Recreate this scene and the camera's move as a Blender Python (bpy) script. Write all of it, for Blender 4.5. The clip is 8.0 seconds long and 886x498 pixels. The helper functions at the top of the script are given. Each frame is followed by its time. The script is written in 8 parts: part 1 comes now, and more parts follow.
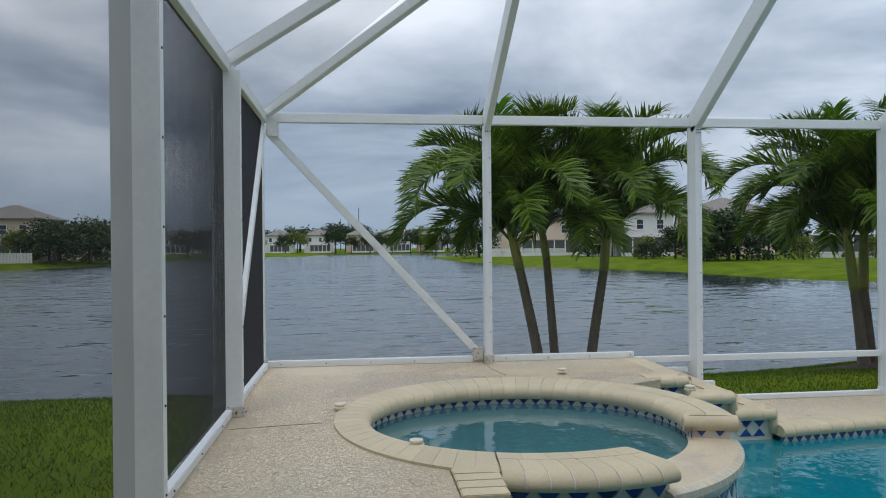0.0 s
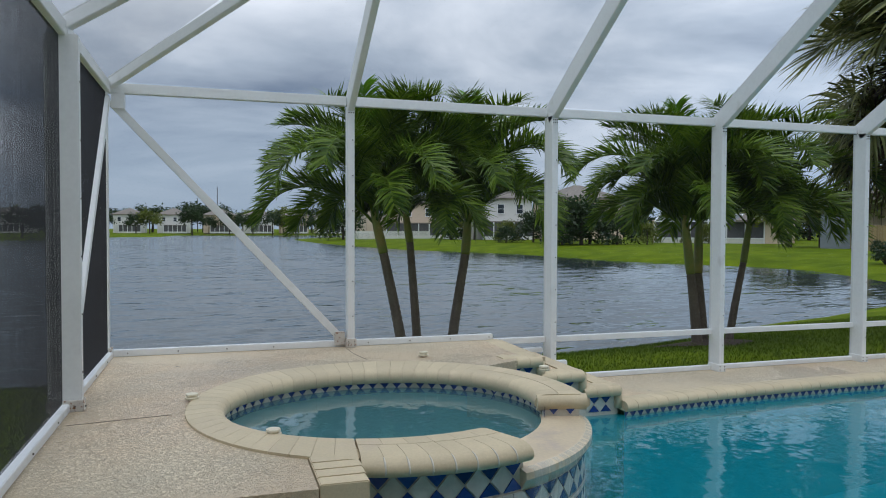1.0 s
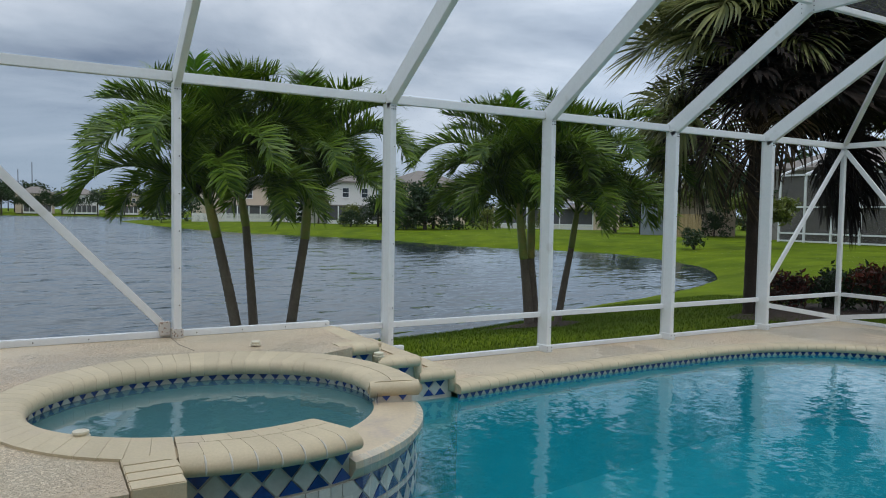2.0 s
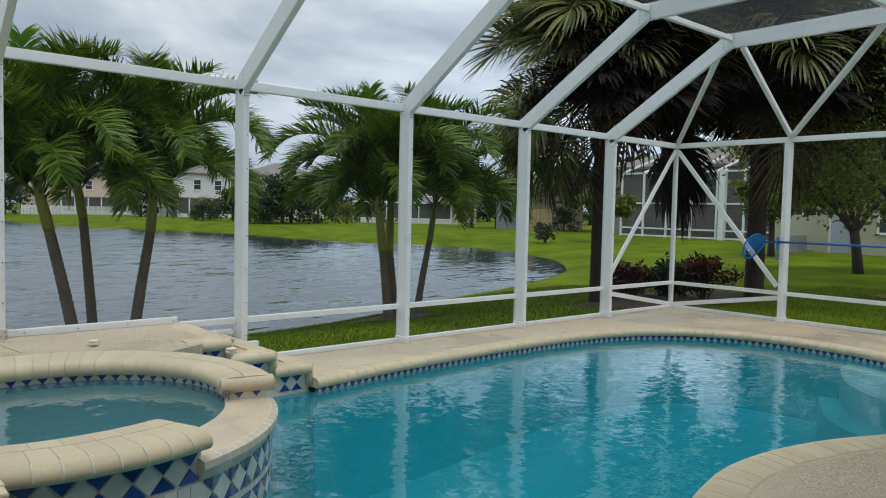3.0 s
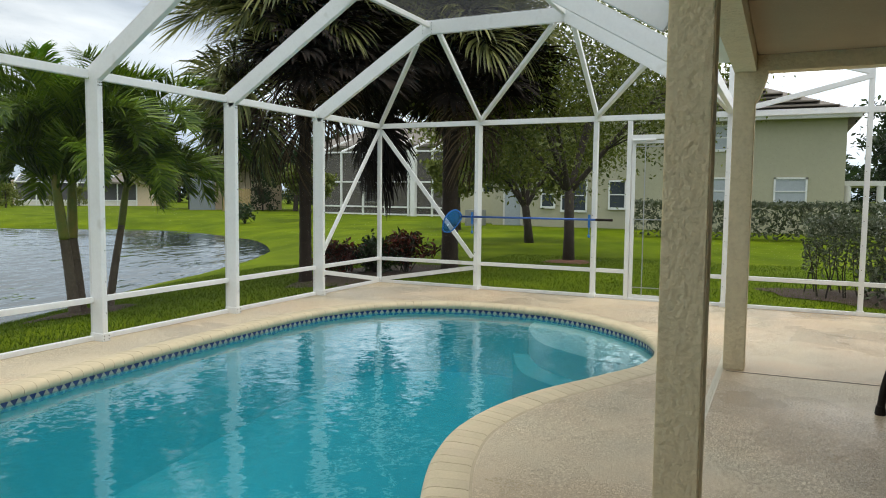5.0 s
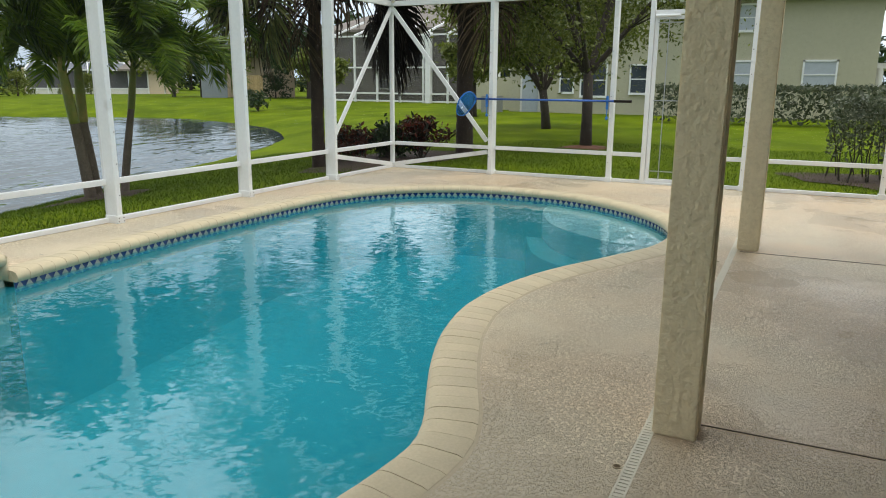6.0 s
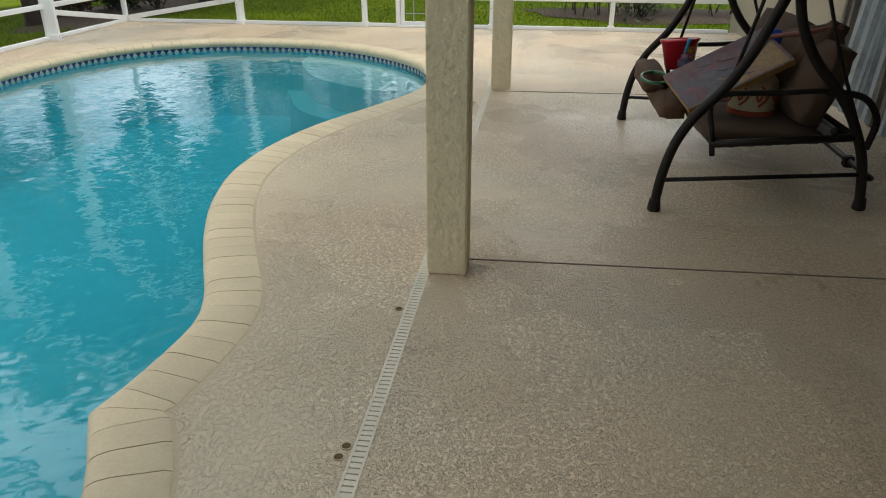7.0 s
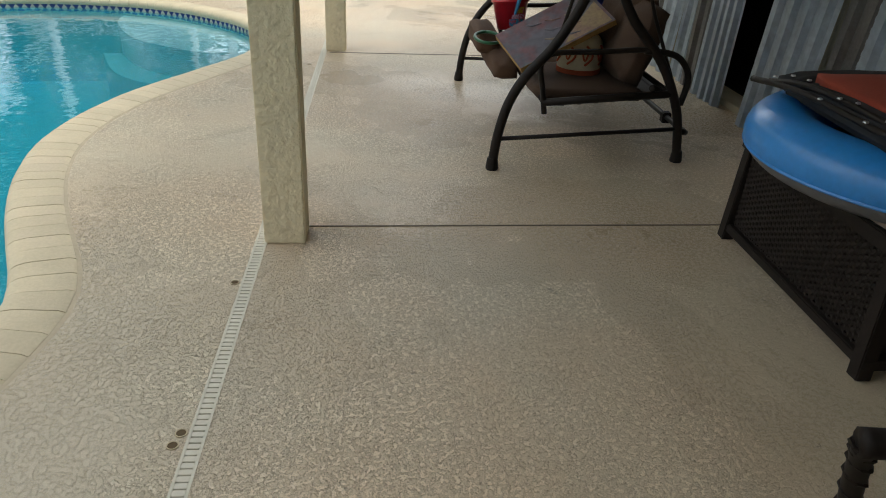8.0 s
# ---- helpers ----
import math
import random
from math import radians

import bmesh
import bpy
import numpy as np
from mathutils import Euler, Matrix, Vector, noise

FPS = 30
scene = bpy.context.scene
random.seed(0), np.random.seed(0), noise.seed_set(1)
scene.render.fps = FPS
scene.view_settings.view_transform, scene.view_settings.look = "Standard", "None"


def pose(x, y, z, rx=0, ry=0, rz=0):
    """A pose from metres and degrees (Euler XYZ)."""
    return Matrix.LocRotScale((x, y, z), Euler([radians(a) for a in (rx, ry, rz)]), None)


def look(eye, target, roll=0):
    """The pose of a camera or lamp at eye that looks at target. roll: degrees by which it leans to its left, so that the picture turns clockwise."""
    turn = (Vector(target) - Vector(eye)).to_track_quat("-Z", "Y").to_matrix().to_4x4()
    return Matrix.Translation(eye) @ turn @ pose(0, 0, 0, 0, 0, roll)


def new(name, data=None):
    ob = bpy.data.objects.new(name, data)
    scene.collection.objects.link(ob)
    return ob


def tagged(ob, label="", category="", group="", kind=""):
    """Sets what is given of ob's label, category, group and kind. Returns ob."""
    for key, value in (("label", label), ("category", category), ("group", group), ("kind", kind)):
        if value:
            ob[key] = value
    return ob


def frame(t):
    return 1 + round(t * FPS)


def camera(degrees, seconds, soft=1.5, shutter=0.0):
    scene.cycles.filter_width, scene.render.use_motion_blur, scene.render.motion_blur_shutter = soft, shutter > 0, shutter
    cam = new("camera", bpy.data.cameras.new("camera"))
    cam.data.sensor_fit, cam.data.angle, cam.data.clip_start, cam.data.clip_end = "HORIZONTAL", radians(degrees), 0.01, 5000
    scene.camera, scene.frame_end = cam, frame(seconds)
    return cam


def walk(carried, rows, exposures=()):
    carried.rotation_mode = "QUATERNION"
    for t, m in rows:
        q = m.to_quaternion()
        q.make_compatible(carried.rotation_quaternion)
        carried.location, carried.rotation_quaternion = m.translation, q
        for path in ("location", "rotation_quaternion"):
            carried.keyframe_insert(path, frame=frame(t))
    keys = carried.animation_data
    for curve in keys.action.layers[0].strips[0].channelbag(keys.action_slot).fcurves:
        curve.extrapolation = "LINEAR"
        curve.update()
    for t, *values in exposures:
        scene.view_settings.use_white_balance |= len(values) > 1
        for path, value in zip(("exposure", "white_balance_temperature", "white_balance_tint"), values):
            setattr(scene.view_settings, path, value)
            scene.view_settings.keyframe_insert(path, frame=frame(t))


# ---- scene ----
cam = camera(63.3, 8.0, soft=1.0)

PATH = [
    (0, (-1.028, -0.78, 1.326), (-0.793, 1.206, 1.319), -0.5),
    (0.5, (-1.022, -0.759, 1.33), (-0.677, 1.208, 1.228), -0.1),
    (1, (-1.007, -0.751, 1.337), (-0.406, 1.155, 1.28), 0.2),
    (1.5, (-0.98, -0.734, 1.336), (-0.16, 1.089, 1.264), 0.5),
    (1.7, (-0.961, -0.739, 1.347), (-0.071, 1.05, 1.264), 0.8),
    (2.8, (-0.903, -0.751, 1.36), (0.348, 0.805, 1.249), 1.0),
    (3, (-0.909, -0.74, 1.332), (0.401, 0.769, 1.227), 1.3),
    (3.5, (-0.922, -0.657, 1.33), (0.544, 0.7, 1.232), 1.9),
    (4, (-0.936, -0.545, 1.32), (0.696, 0.607, 1.229), 1.0),
    (4.5, (-0.947, -0.556, 1.318), (0.823, 0.369, 1.219), 1.4),
    (4.7, (-0.941, -0.551, 1.332), (0.854, 0.325, 1.232), 1.2),
    (5.8, (-0.874, -0.521, 1.289), (0.881, 0.356, 0.903), 0.2),
    (6, (-0.866, -0.55, 1.254), (0.877, 0.32, 0.802), 0.4),
    (6.5, (-0.868, -0.548, 1.27), (0.907, 0.04, 0.559), -0.1),
    (7, (-0.865, -0.559, 1.285), (0.934, -0.317, 0.445), 0.1),
    (7.5, (-0.829, -0.583, 1.265), (0.965, -0.587, 0.38), 1.9),
    (8, (-0.811, -0.591, 1.253), (0.959, -0.766, 0.338), 2.9),
]
walk(cam, [(t, look(eye, target, roll)) for t, eye, target, roll in PATH], [(0, -0.08, 5980, 10), (1.5, -0.12, 5980, 10), (3.5, 0.17, 6450, 8), (4.5, 0.38, 6800, 8), (6.0, 0.53, 6700, 8), (7.0, 0.55, 6700, 9), (8.0, 0.76, 6550, 9)])


# ---- world, sun and exposure ----
def node(nt, kind, **sockets):
    n = nt.nodes.new(kind)
    for key, value in sockets.items():
        n.inputs[key.replace("_", " ")].default_value = value
    return n


def build_world():
    w = bpy.data.worlds.new("overcast_sky")
    scene.world = w
    w.use_nodes = True
    nt = w.node_tree
    nt.nodes.clear()
    sky = nt.nodes.new("ShaderNodeTexSky")
    sky.sky_type, sky.sun_disc = "NISHITA", False
    sky.sun_elevation, sky.sun_rotation = radians(55), radians(200)
    clear = node(nt, "ShaderNodeBackground", Strength=0.06)
    nt.links.new(sky.outputs[0], clear.inputs[0])
    co = nt.nodes.new("ShaderNodeTexCoord")
    # clouds lie on a flat sheet overhead: divide the direction by its height
    sep = nt.nodes.new("ShaderNodeSeparateXYZ")
    nt.links.new(co.outputs["Generated"], sep.inputs[0])
    up = nt.nodes.new("ShaderNodeMath")
    up.operation = "MAXIMUM"
    up.inputs[1].default_value = 0.0
    nt.links.new(sep.outputs[2], up.inputs[0])
    lift = nt.nodes.new("ShaderNodeMath")
    lift.operation = "ADD"
    lift.inputs[1].default_value = 0.16
    nt.links.new(up.outputs[0], lift.inputs[0])
    sheet = nt.nodes.new("ShaderNodeVectorMath")
    sheet.operation = "DIVIDE"
    nt.links.new(co.outputs["Generated"], sheet.inputs[0])
    three = nt.nodes.new("ShaderNodeCombineXYZ")
    for k in range(3):
        nt.links.new(lift.outputs[0], three.inputs[k])
    nt.links.new(three.outputs[0], sheet.inputs[1])
    big = node(nt, "ShaderNodeTexNoise", Scale=0.75, Detail=8.0, Roughness=0.52, Distortion=0.35)
    nt.links.new(sheet.outputs[0], big.inputs["Vector"])
    ramp = nt.nodes.new("ShaderNodeValToRGB")
    e = ramp.color_ramp.elements
    e[0].position, e[0].color = 0.32, (0.20, 0.25, 0.335, 1)
    e[1].position, e[1].color = 0.66, (1.10, 1.12, 1.14, 1)
    mid = e.new(0.48)
    mid.color = (0.56, 0.62, 0.69, 1)
    nt.links.new(big.outputs["Fac"], ramp.inputs[0])
    # paler and bluer towards the horizon, brighter towards the zenith
    height = nt.nodes.new("ShaderNodeMapRange")
    height.inputs["From Min"].default_value, height.inputs["From Max"].default_value = 0.02, 0.20
    nt.links.new(sep.outputs[2], height.inputs["Value"])
    low = nt.nodes.new("ShaderNodeMix")
    low.data_type = "RGBA"
    low.inputs["A"].default_value = (0.40, 0.49, 0.60, 1)
    nt.links.new(height.outputs[0], low.inputs["Factor"])
    nt.links.new(ramp.outputs[0], low.inputs["B"])
    zenith = nt.nodes.new("ShaderNodeMapRange")
    zenith.inputs["From Min"].default_value, zenith.inputs["From Max"].default_value = 0.25, 0.9
    zenith.inputs["To Min"].default_value, zenith.inputs["To Max"].default_value = 1.0, 1.9
    nt.links.new(sep.outputs[2], zenith.inputs["Value"])
    # the cover thins to a white glare away from the lake
    glare = nt.nodes.new("ShaderNodeMapRange")
    glare.inputs["From Min"].default_value, glare.inputs["From Max"].default_value = 0.45, 0.98
    glare.inputs["To Min"].default_value, glare.inputs["To Max"].default_value = 1.0, 1.75
    nt.links.new(sep.outputs[0], glare.inputs["Value"])
    power = nt.nodes.new("ShaderNodeMath")
    power.operation = "MULTIPLY"
    nt.links.new(zenith.outputs[0], power.inputs[0])
    nt.links.new(glare.outputs[0], power.inputs[1])
    cloud = nt.nodes.new("ShaderNodeBackground")
    nt.links.new(low.outputs["Result"], cloud.inputs["Color"])
    nt.links.new(power.outputs[0], cloud.inputs["Strength"])
    mix = node(nt, "ShaderNodeMixShader", Fac=0.86)
    nt.links.new(clear.outputs[0], mix.inputs[1])
    nt.links.new(cloud.outputs[0], mix.inputs[2])
    out = nt.nodes.new("ShaderNodeOutputWorld")
    nt.links.new(mix.outputs[0], out.inputs[0])


build_world()
sun = new("sun", bpy.data.lights.new("sun", "SUN"))
sun.data.energy, sun.data.angle, sun.data.color = 1.2, radians(25), (1.0, 0.96, 0.9)
sun.matrix_world = look((0, 0, 30), (5, 10, 0))


# ---- materials ----
def material(name, colour, rough=0.6, metal=0.0, vary=0.12, scale=6.0, fine=60.0, bump=0.0, bump_scale=80.0, spec=0.5, per_object=0.0, coat=0.0, second=None, mask_scale=2.0, mask=(0.45, 0.6)):
    """Principled paint with variation at two scales and fine relief; second: a stain colour laid over by a noise mask."""
    m = bpy.data.materials.new(name)
    m.use_nodes = True
    nt = m.node_tree
    p = nt.nodes["Principled BSDF"]
    p.inputs["Roughness"].default_value, p.inputs["Metallic"].default_value = rough, metal
    p.inputs["Specular IOR Level"].default_value, p.inputs["Coat Weight"].default_value = spec, coat
    co = nt.nodes.new("ShaderNodeTexCoord")
    geo = nt.nodes.new("ShaderNodeNewGeometry")
    n1 = node(nt, "ShaderNodeTexNoise", Scale=scale, Detail=4.0)
    n2 = node(nt, "ShaderNodeTexNoise", Scale=fine, Detail=3.0)
    for n in (n1, n2):
        nt.links.new(geo.outputs["Position"], n.inputs["Vector"])
    add = nt.nodes.new("ShaderNodeMath")
    nt.links.new(n1.outputs["Fac"], add.inputs[0])
    nt.links.new(n2.outputs["Fac"], add.inputs[1])
    rng = nt.nodes.new("ShaderNodeMapRange")
    rng.inputs["From Min"].default_value, rng.inputs["From Max"].default_value = 0.6, 1.4
    rng.inputs["To Min"].default_value, rng.inputs["To Max"].default_value = 1 - vary, 1 + vary
    nt.links.new(add.outputs[0], rng.inputs["Value"])
    value = rng.outputs[0]
    if per_object:
        info = nt.nodes.new("ShaderNodeObjectInfo")
        r2 = nt.nodes.new("ShaderNodeMapRange")
        r2.inputs["To Min"].default_value, r2.inputs["To Max"].default_value = 1 - per_object, 1 + per_object
        nt.links.new(info.outputs["Random"], r2.inputs["Value"])
        mul = nt.nodes.new("ShaderNodeMath")
        mul.operation = "MULTIPLY"
        nt.links.new(value, mul.inputs[0])
        nt.links.new(r2.outputs[0], mul.inputs[1])
        value = mul.outputs[0]
    base = nt.nodes.new("ShaderNodeRGB")
    base.outputs[0].default_value = (*colour, 1)
    tone = base.outputs[0]
    if second:
        n3 = node(nt, "ShaderNodeTexNoise", Scale=mask_scale, Detail=5.0, Roughness=0.6)
        nt.links.new(geo.outputs["Position"], n3.inputs["Vector"])
        r3 = nt.nodes.new("ShaderNodeMapRange")
        r3.inputs["From Min"].default_value, r3.inputs["From Max"].default_value = mask
        nt.links.new(n3.outputs["Fac"], r3.inputs["Value"])
        mx = nt.nodes.new("ShaderNodeMix")
        mx.data_type = "RGBA"
        mx.inputs["B"].default_value = (*second, 1)
        nt.links.new(r3.outputs[0], mx.inputs["Factor"])
        nt.links.new(tone, mx.inputs["A"])
        tone = mx.outputs["Result"]
    scaled = nt.nodes.new("ShaderNodeVectorMath")
    scaled.operation = "SCALE"
    nt.links.new(tone, scaled.inputs[0])
    nt.links.new(value, scaled.inputs["Scale"])
    nt.links.new(scaled.outputs[0], p.inputs["Base Color"])
    if bump:
        n4 = node(nt, "ShaderNodeTexNoise", Scale=bump_scale, Detail=4.0)
        nt.links.new(geo.outputs["Position"], n4.inputs["Vector"])
        b = node(nt, "ShaderNodeBump", Strength=bump, Distance=0.01)
        nt.links.new(n4.outputs["Fac"], b.inputs["Height"])
        nt.links.new(b.outputs[0], p.inputs["Normal"])
    return m


def leaf_material(name, colour, tip, rough=0.45, seep=0.35):
    """Foliage: a different green for each leaf, some light let through."""
    m = bpy.data.materials.new(name)
    m.use_nodes = True
    nt = m.node_tree
    p = nt.nodes["Principled BSDF"]
    p.inputs["Roughness"].default_value = rough
    p.inputs["Specular IOR Level"].default_value = 0.35
    geo = nt.nodes.new("ShaderNodeNewGeometry")
    mx = nt.nodes.new("ShaderNodeMix")
    mx.data_type = "RGBA"
    mx.inputs["A"].default_value, mx.inputs["B"].default_value = (*colour, 1), (*tip, 1)
    nt.links.new(geo.outputs["Random Per Island"], mx.inputs["Factor"])
    n = node(nt, "ShaderNodeTexNoise", Scale=3.0, Detail=2.0)
    nt.links.new(geo.outputs["Position"], n.inputs["Vector"])
    r = nt.nodes.new("ShaderNodeMapRange")
    r.inputs["From Min"].default_value, r.inputs["From Max"].default_value = 0.3, 0.7
    r.inputs["To Min"].default_value, r.inputs["To Max"].default_value = 0.75, 1.25
    nt.links.new(n.outputs["Fac"], r.inputs["Value"])
    sc = nt.nodes.new("ShaderNodeVectorMath")
    sc.operation = "SCALE"
    nt.links.new(mx.outputs["Result"], sc.inputs[0])
    nt.links.new(r.outputs[0], sc.inputs["Scale"])
    nt.links.new(sc.outputs[0], p.inputs["Base Color"])
    tr = nt.nodes.new("ShaderNodeBsdfTranslucent")
    nt.links.new(sc.outputs[0], tr.inputs[0])
    mix = node(nt, "ShaderNodeMixShader", Fac=seep)
    nt.links.new(p.outputs[0], mix.inputs[1])
    nt.links.new(tr.outputs[0], mix.inputs[2])
    nt.links.new(mix.outputs[0], nt.nodes["Material Output"].inputs[0])
    return m


def screen_material(name, cover, colour=(0.05, 0.05, 0.05)):
    """Fine insect mesh: the share of the view that the strands take, the rest clear."""
    m = bpy.data.materials.new(name)
    m.use_nodes = True
    nt = m.node_tree
    nt.nodes.remove(nt.nodes["Principled BSDF"])
    d = node(nt, "ShaderNodeBsdfDiffuse", Color=(*colour, 1))
    t = nt.nodes.new("ShaderNodeBsdfTransparent")
    geo = nt.nodes.new("ShaderNodeNewGeometry")
    n = node(nt, "ShaderNodeTexNoise", Scale=1.3, Detail=3.0)
    nt.links.new(geo.outputs["Position"], n.inputs["Vector"])
    r = nt.nodes.new("ShaderNodeMapRange")
    r.inputs["To Min"].default_value, r.inputs["To Max"].default_value = cover * 0.8, cover * 1.2
    nt.links.new(n.outputs["Fac"], r.inputs["Value"])
    mix = nt.nodes.new("ShaderNodeMixShader")
    nt.links.new(r.outputs[0], mix.inputs[0])
    nt.links.new(t.outputs[0], mix.inputs[1])
    nt.links.new(d.outputs[0], mix.inputs[2])
    nt.links.new(mix.outputs[0], nt.nodes["Material Output"].inputs[0])
    return m


def water_material(name, tint, scales, fine=1.5, stretch=(1, 1), turn=0.0, body=(0.02, 0.03, 0.035), murk=1.0, gust=0.0, calm=0.3, rough=0.03, ior=1.33, face=(0, 0), lee=None):
    """Water: mirror by Fresnel over a body of tinted clear and murky light, its surface tilted by wind ripples of several sizes."""
    m = bpy.data.materials.new(name)
    m.use_nodes = True
    nt = m.node_tree
    nt.nodes.remove(nt.nodes["Principled BSDF"])
    geo = nt.nodes.new("ShaderNodeNewGeometry")
    mp = nt.nodes.new("ShaderNodeMapping")
    mp.inputs["Scale"].default_value = (stretch[0], stretch[1], 1)
    spin = nt.nodes.new("ShaderNodeMapping")
    spin.inputs["Rotation"].default_value = (0, 0, radians(turn))
    nt.links.new(geo.outputs["Position"], spin.inputs["Vector"])
    nt.links.new(spin.outputs[0], mp.inputs["Vector"])
    tilt = None
    for scale, slope in scales:
        n = node(nt, "ShaderNodeTexNoise", Scale=scale, Detail=fine, Roughness=0.55, Distortion=0.3)
        nt.links.new(mp.outputs[0], n.inputs["Vector"])
        c = nt.nodes.new("ShaderNodeVectorMath")
        c.operation = "SUBTRACT"
        c.inputs[1].default_value = (0.5, 0.5, 0.5)
        nt.links.new(n.outputs["Color"], c.inputs[0])
        w = nt.nodes.new("ShaderNodeVectorMath")
        w.operation = "MULTIPLY"
        w.inputs[1].default_value = (slope, slope, 0)
        nt.links.new(c.outputs[0], w.inputs[0])
        if tilt is None:
            tilt = w.outputs[0]
        else:
            add = nt.nodes.new("ShaderNodeVectorMath")
            nt.links.new(tilt, add.inputs[0])
            nt.links.new(w.outputs[0], add.inputs[1])
            tilt = add.outputs[0]
    if gust:
        g = node(nt, "ShaderNodeTexNoise", Scale=gust, Detail=3.0)
        nt.links.new(geo.outputs["Position"], g.inputs["Vector"])
        r = nt.nodes.new("ShaderNodeMapRange")
        r.inputs["From Min"].default_value, r.inputs["From Max"].default_value = 0.35, 0.65
        r.inputs["To Min"].default_value, r.inputs["To Max"].default_value = calm, 1.0
        nt.links.new(g.outputs["Fac"], r.inputs["Value"])
        k = nt.nodes.new("ShaderNodeVectorMath")
        k.operation = "SCALE"
        nt.links.new(tilt, k.inputs[0])
        nt.links.new(r.outputs[0], k.inputs["Scale"])
        tilt = k.outputs[0]
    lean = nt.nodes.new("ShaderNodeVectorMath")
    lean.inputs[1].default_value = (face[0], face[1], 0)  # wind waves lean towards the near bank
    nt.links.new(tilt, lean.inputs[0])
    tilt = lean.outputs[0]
    if lee:
        # the wind dies down towards the head of the cove
        sep = nt.nodes.new("ShaderNodeSeparateXYZ")
        nt.links.new(geo.outputs["Position"], sep.inputs[0])
        r = nt.nodes.new("ShaderNodeMapRange")
        r.inputs["From Min"].default_value, r.inputs["From Max"].default_value = lee[0], lee[1]
        r.inputs["To Min"].default_value, r.inputs["To Max"].default_value = 1.0, lee[2]
        nt.links.new(sep.outputs["X"], r.inputs["Value"])
        k = nt.nodes.new("ShaderNodeVectorMath")
        k.operation = "SCALE"
        nt.links.new(tilt, k.inputs[0])
        nt.links.new(r.outputs[0], k.inputs["Scale"])
        tilt = k.outputs[0]
    up = nt.nodes.new("ShaderNodeVectorMath")
    up.inputs[1].default_value = (0, 0, 1)
    nt.links.new(tilt, up.inputs[0])
    nm = nt.nodes.new("ShaderNodeVectorMath")
    nm.operation = "NORMALIZE"
    nt.links.new(up.outputs[0], nm.inputs[0])
    gloss = node(nt, "ShaderNodeBsdfGlossy", Roughness=rough)
    gloss.inputs["Color"].default_value = (0.91, 0.97, 1.0, 1)
    fres = node(nt, "ShaderNodeFresnel", IOR=ior)
    nt.links.new(nm.outputs[0], gloss.inputs["Normal"])
    nt.links.new(nm.outputs[0], fres.inputs["Normal"])
    clear = node(nt, "ShaderNodeBsdfTransparent", Color=(*tint, 1))
    milk = node(nt, "ShaderNodeBsdfDiffuse", Color=(*body, 1))
    under = node(nt, "ShaderNodeMixShader", Fac=murk)
    nt.links.new(clear.outputs[0], under.inputs[1])
    nt.links.new(milk.outputs[0], under.inputs[2])
    mix = nt.nodes.new("ShaderNodeMixShader")
    nt.links.new(fres.outputs[0], mix.inputs[0])
    nt.links.new(under.outputs[0], mix.inputs[1])
    nt.links.new(gloss.outputs[0], mix.inputs[2])
    nt.links.new(mix.outputs[0], nt.nodes["Material Output"].inputs[0])
    return m


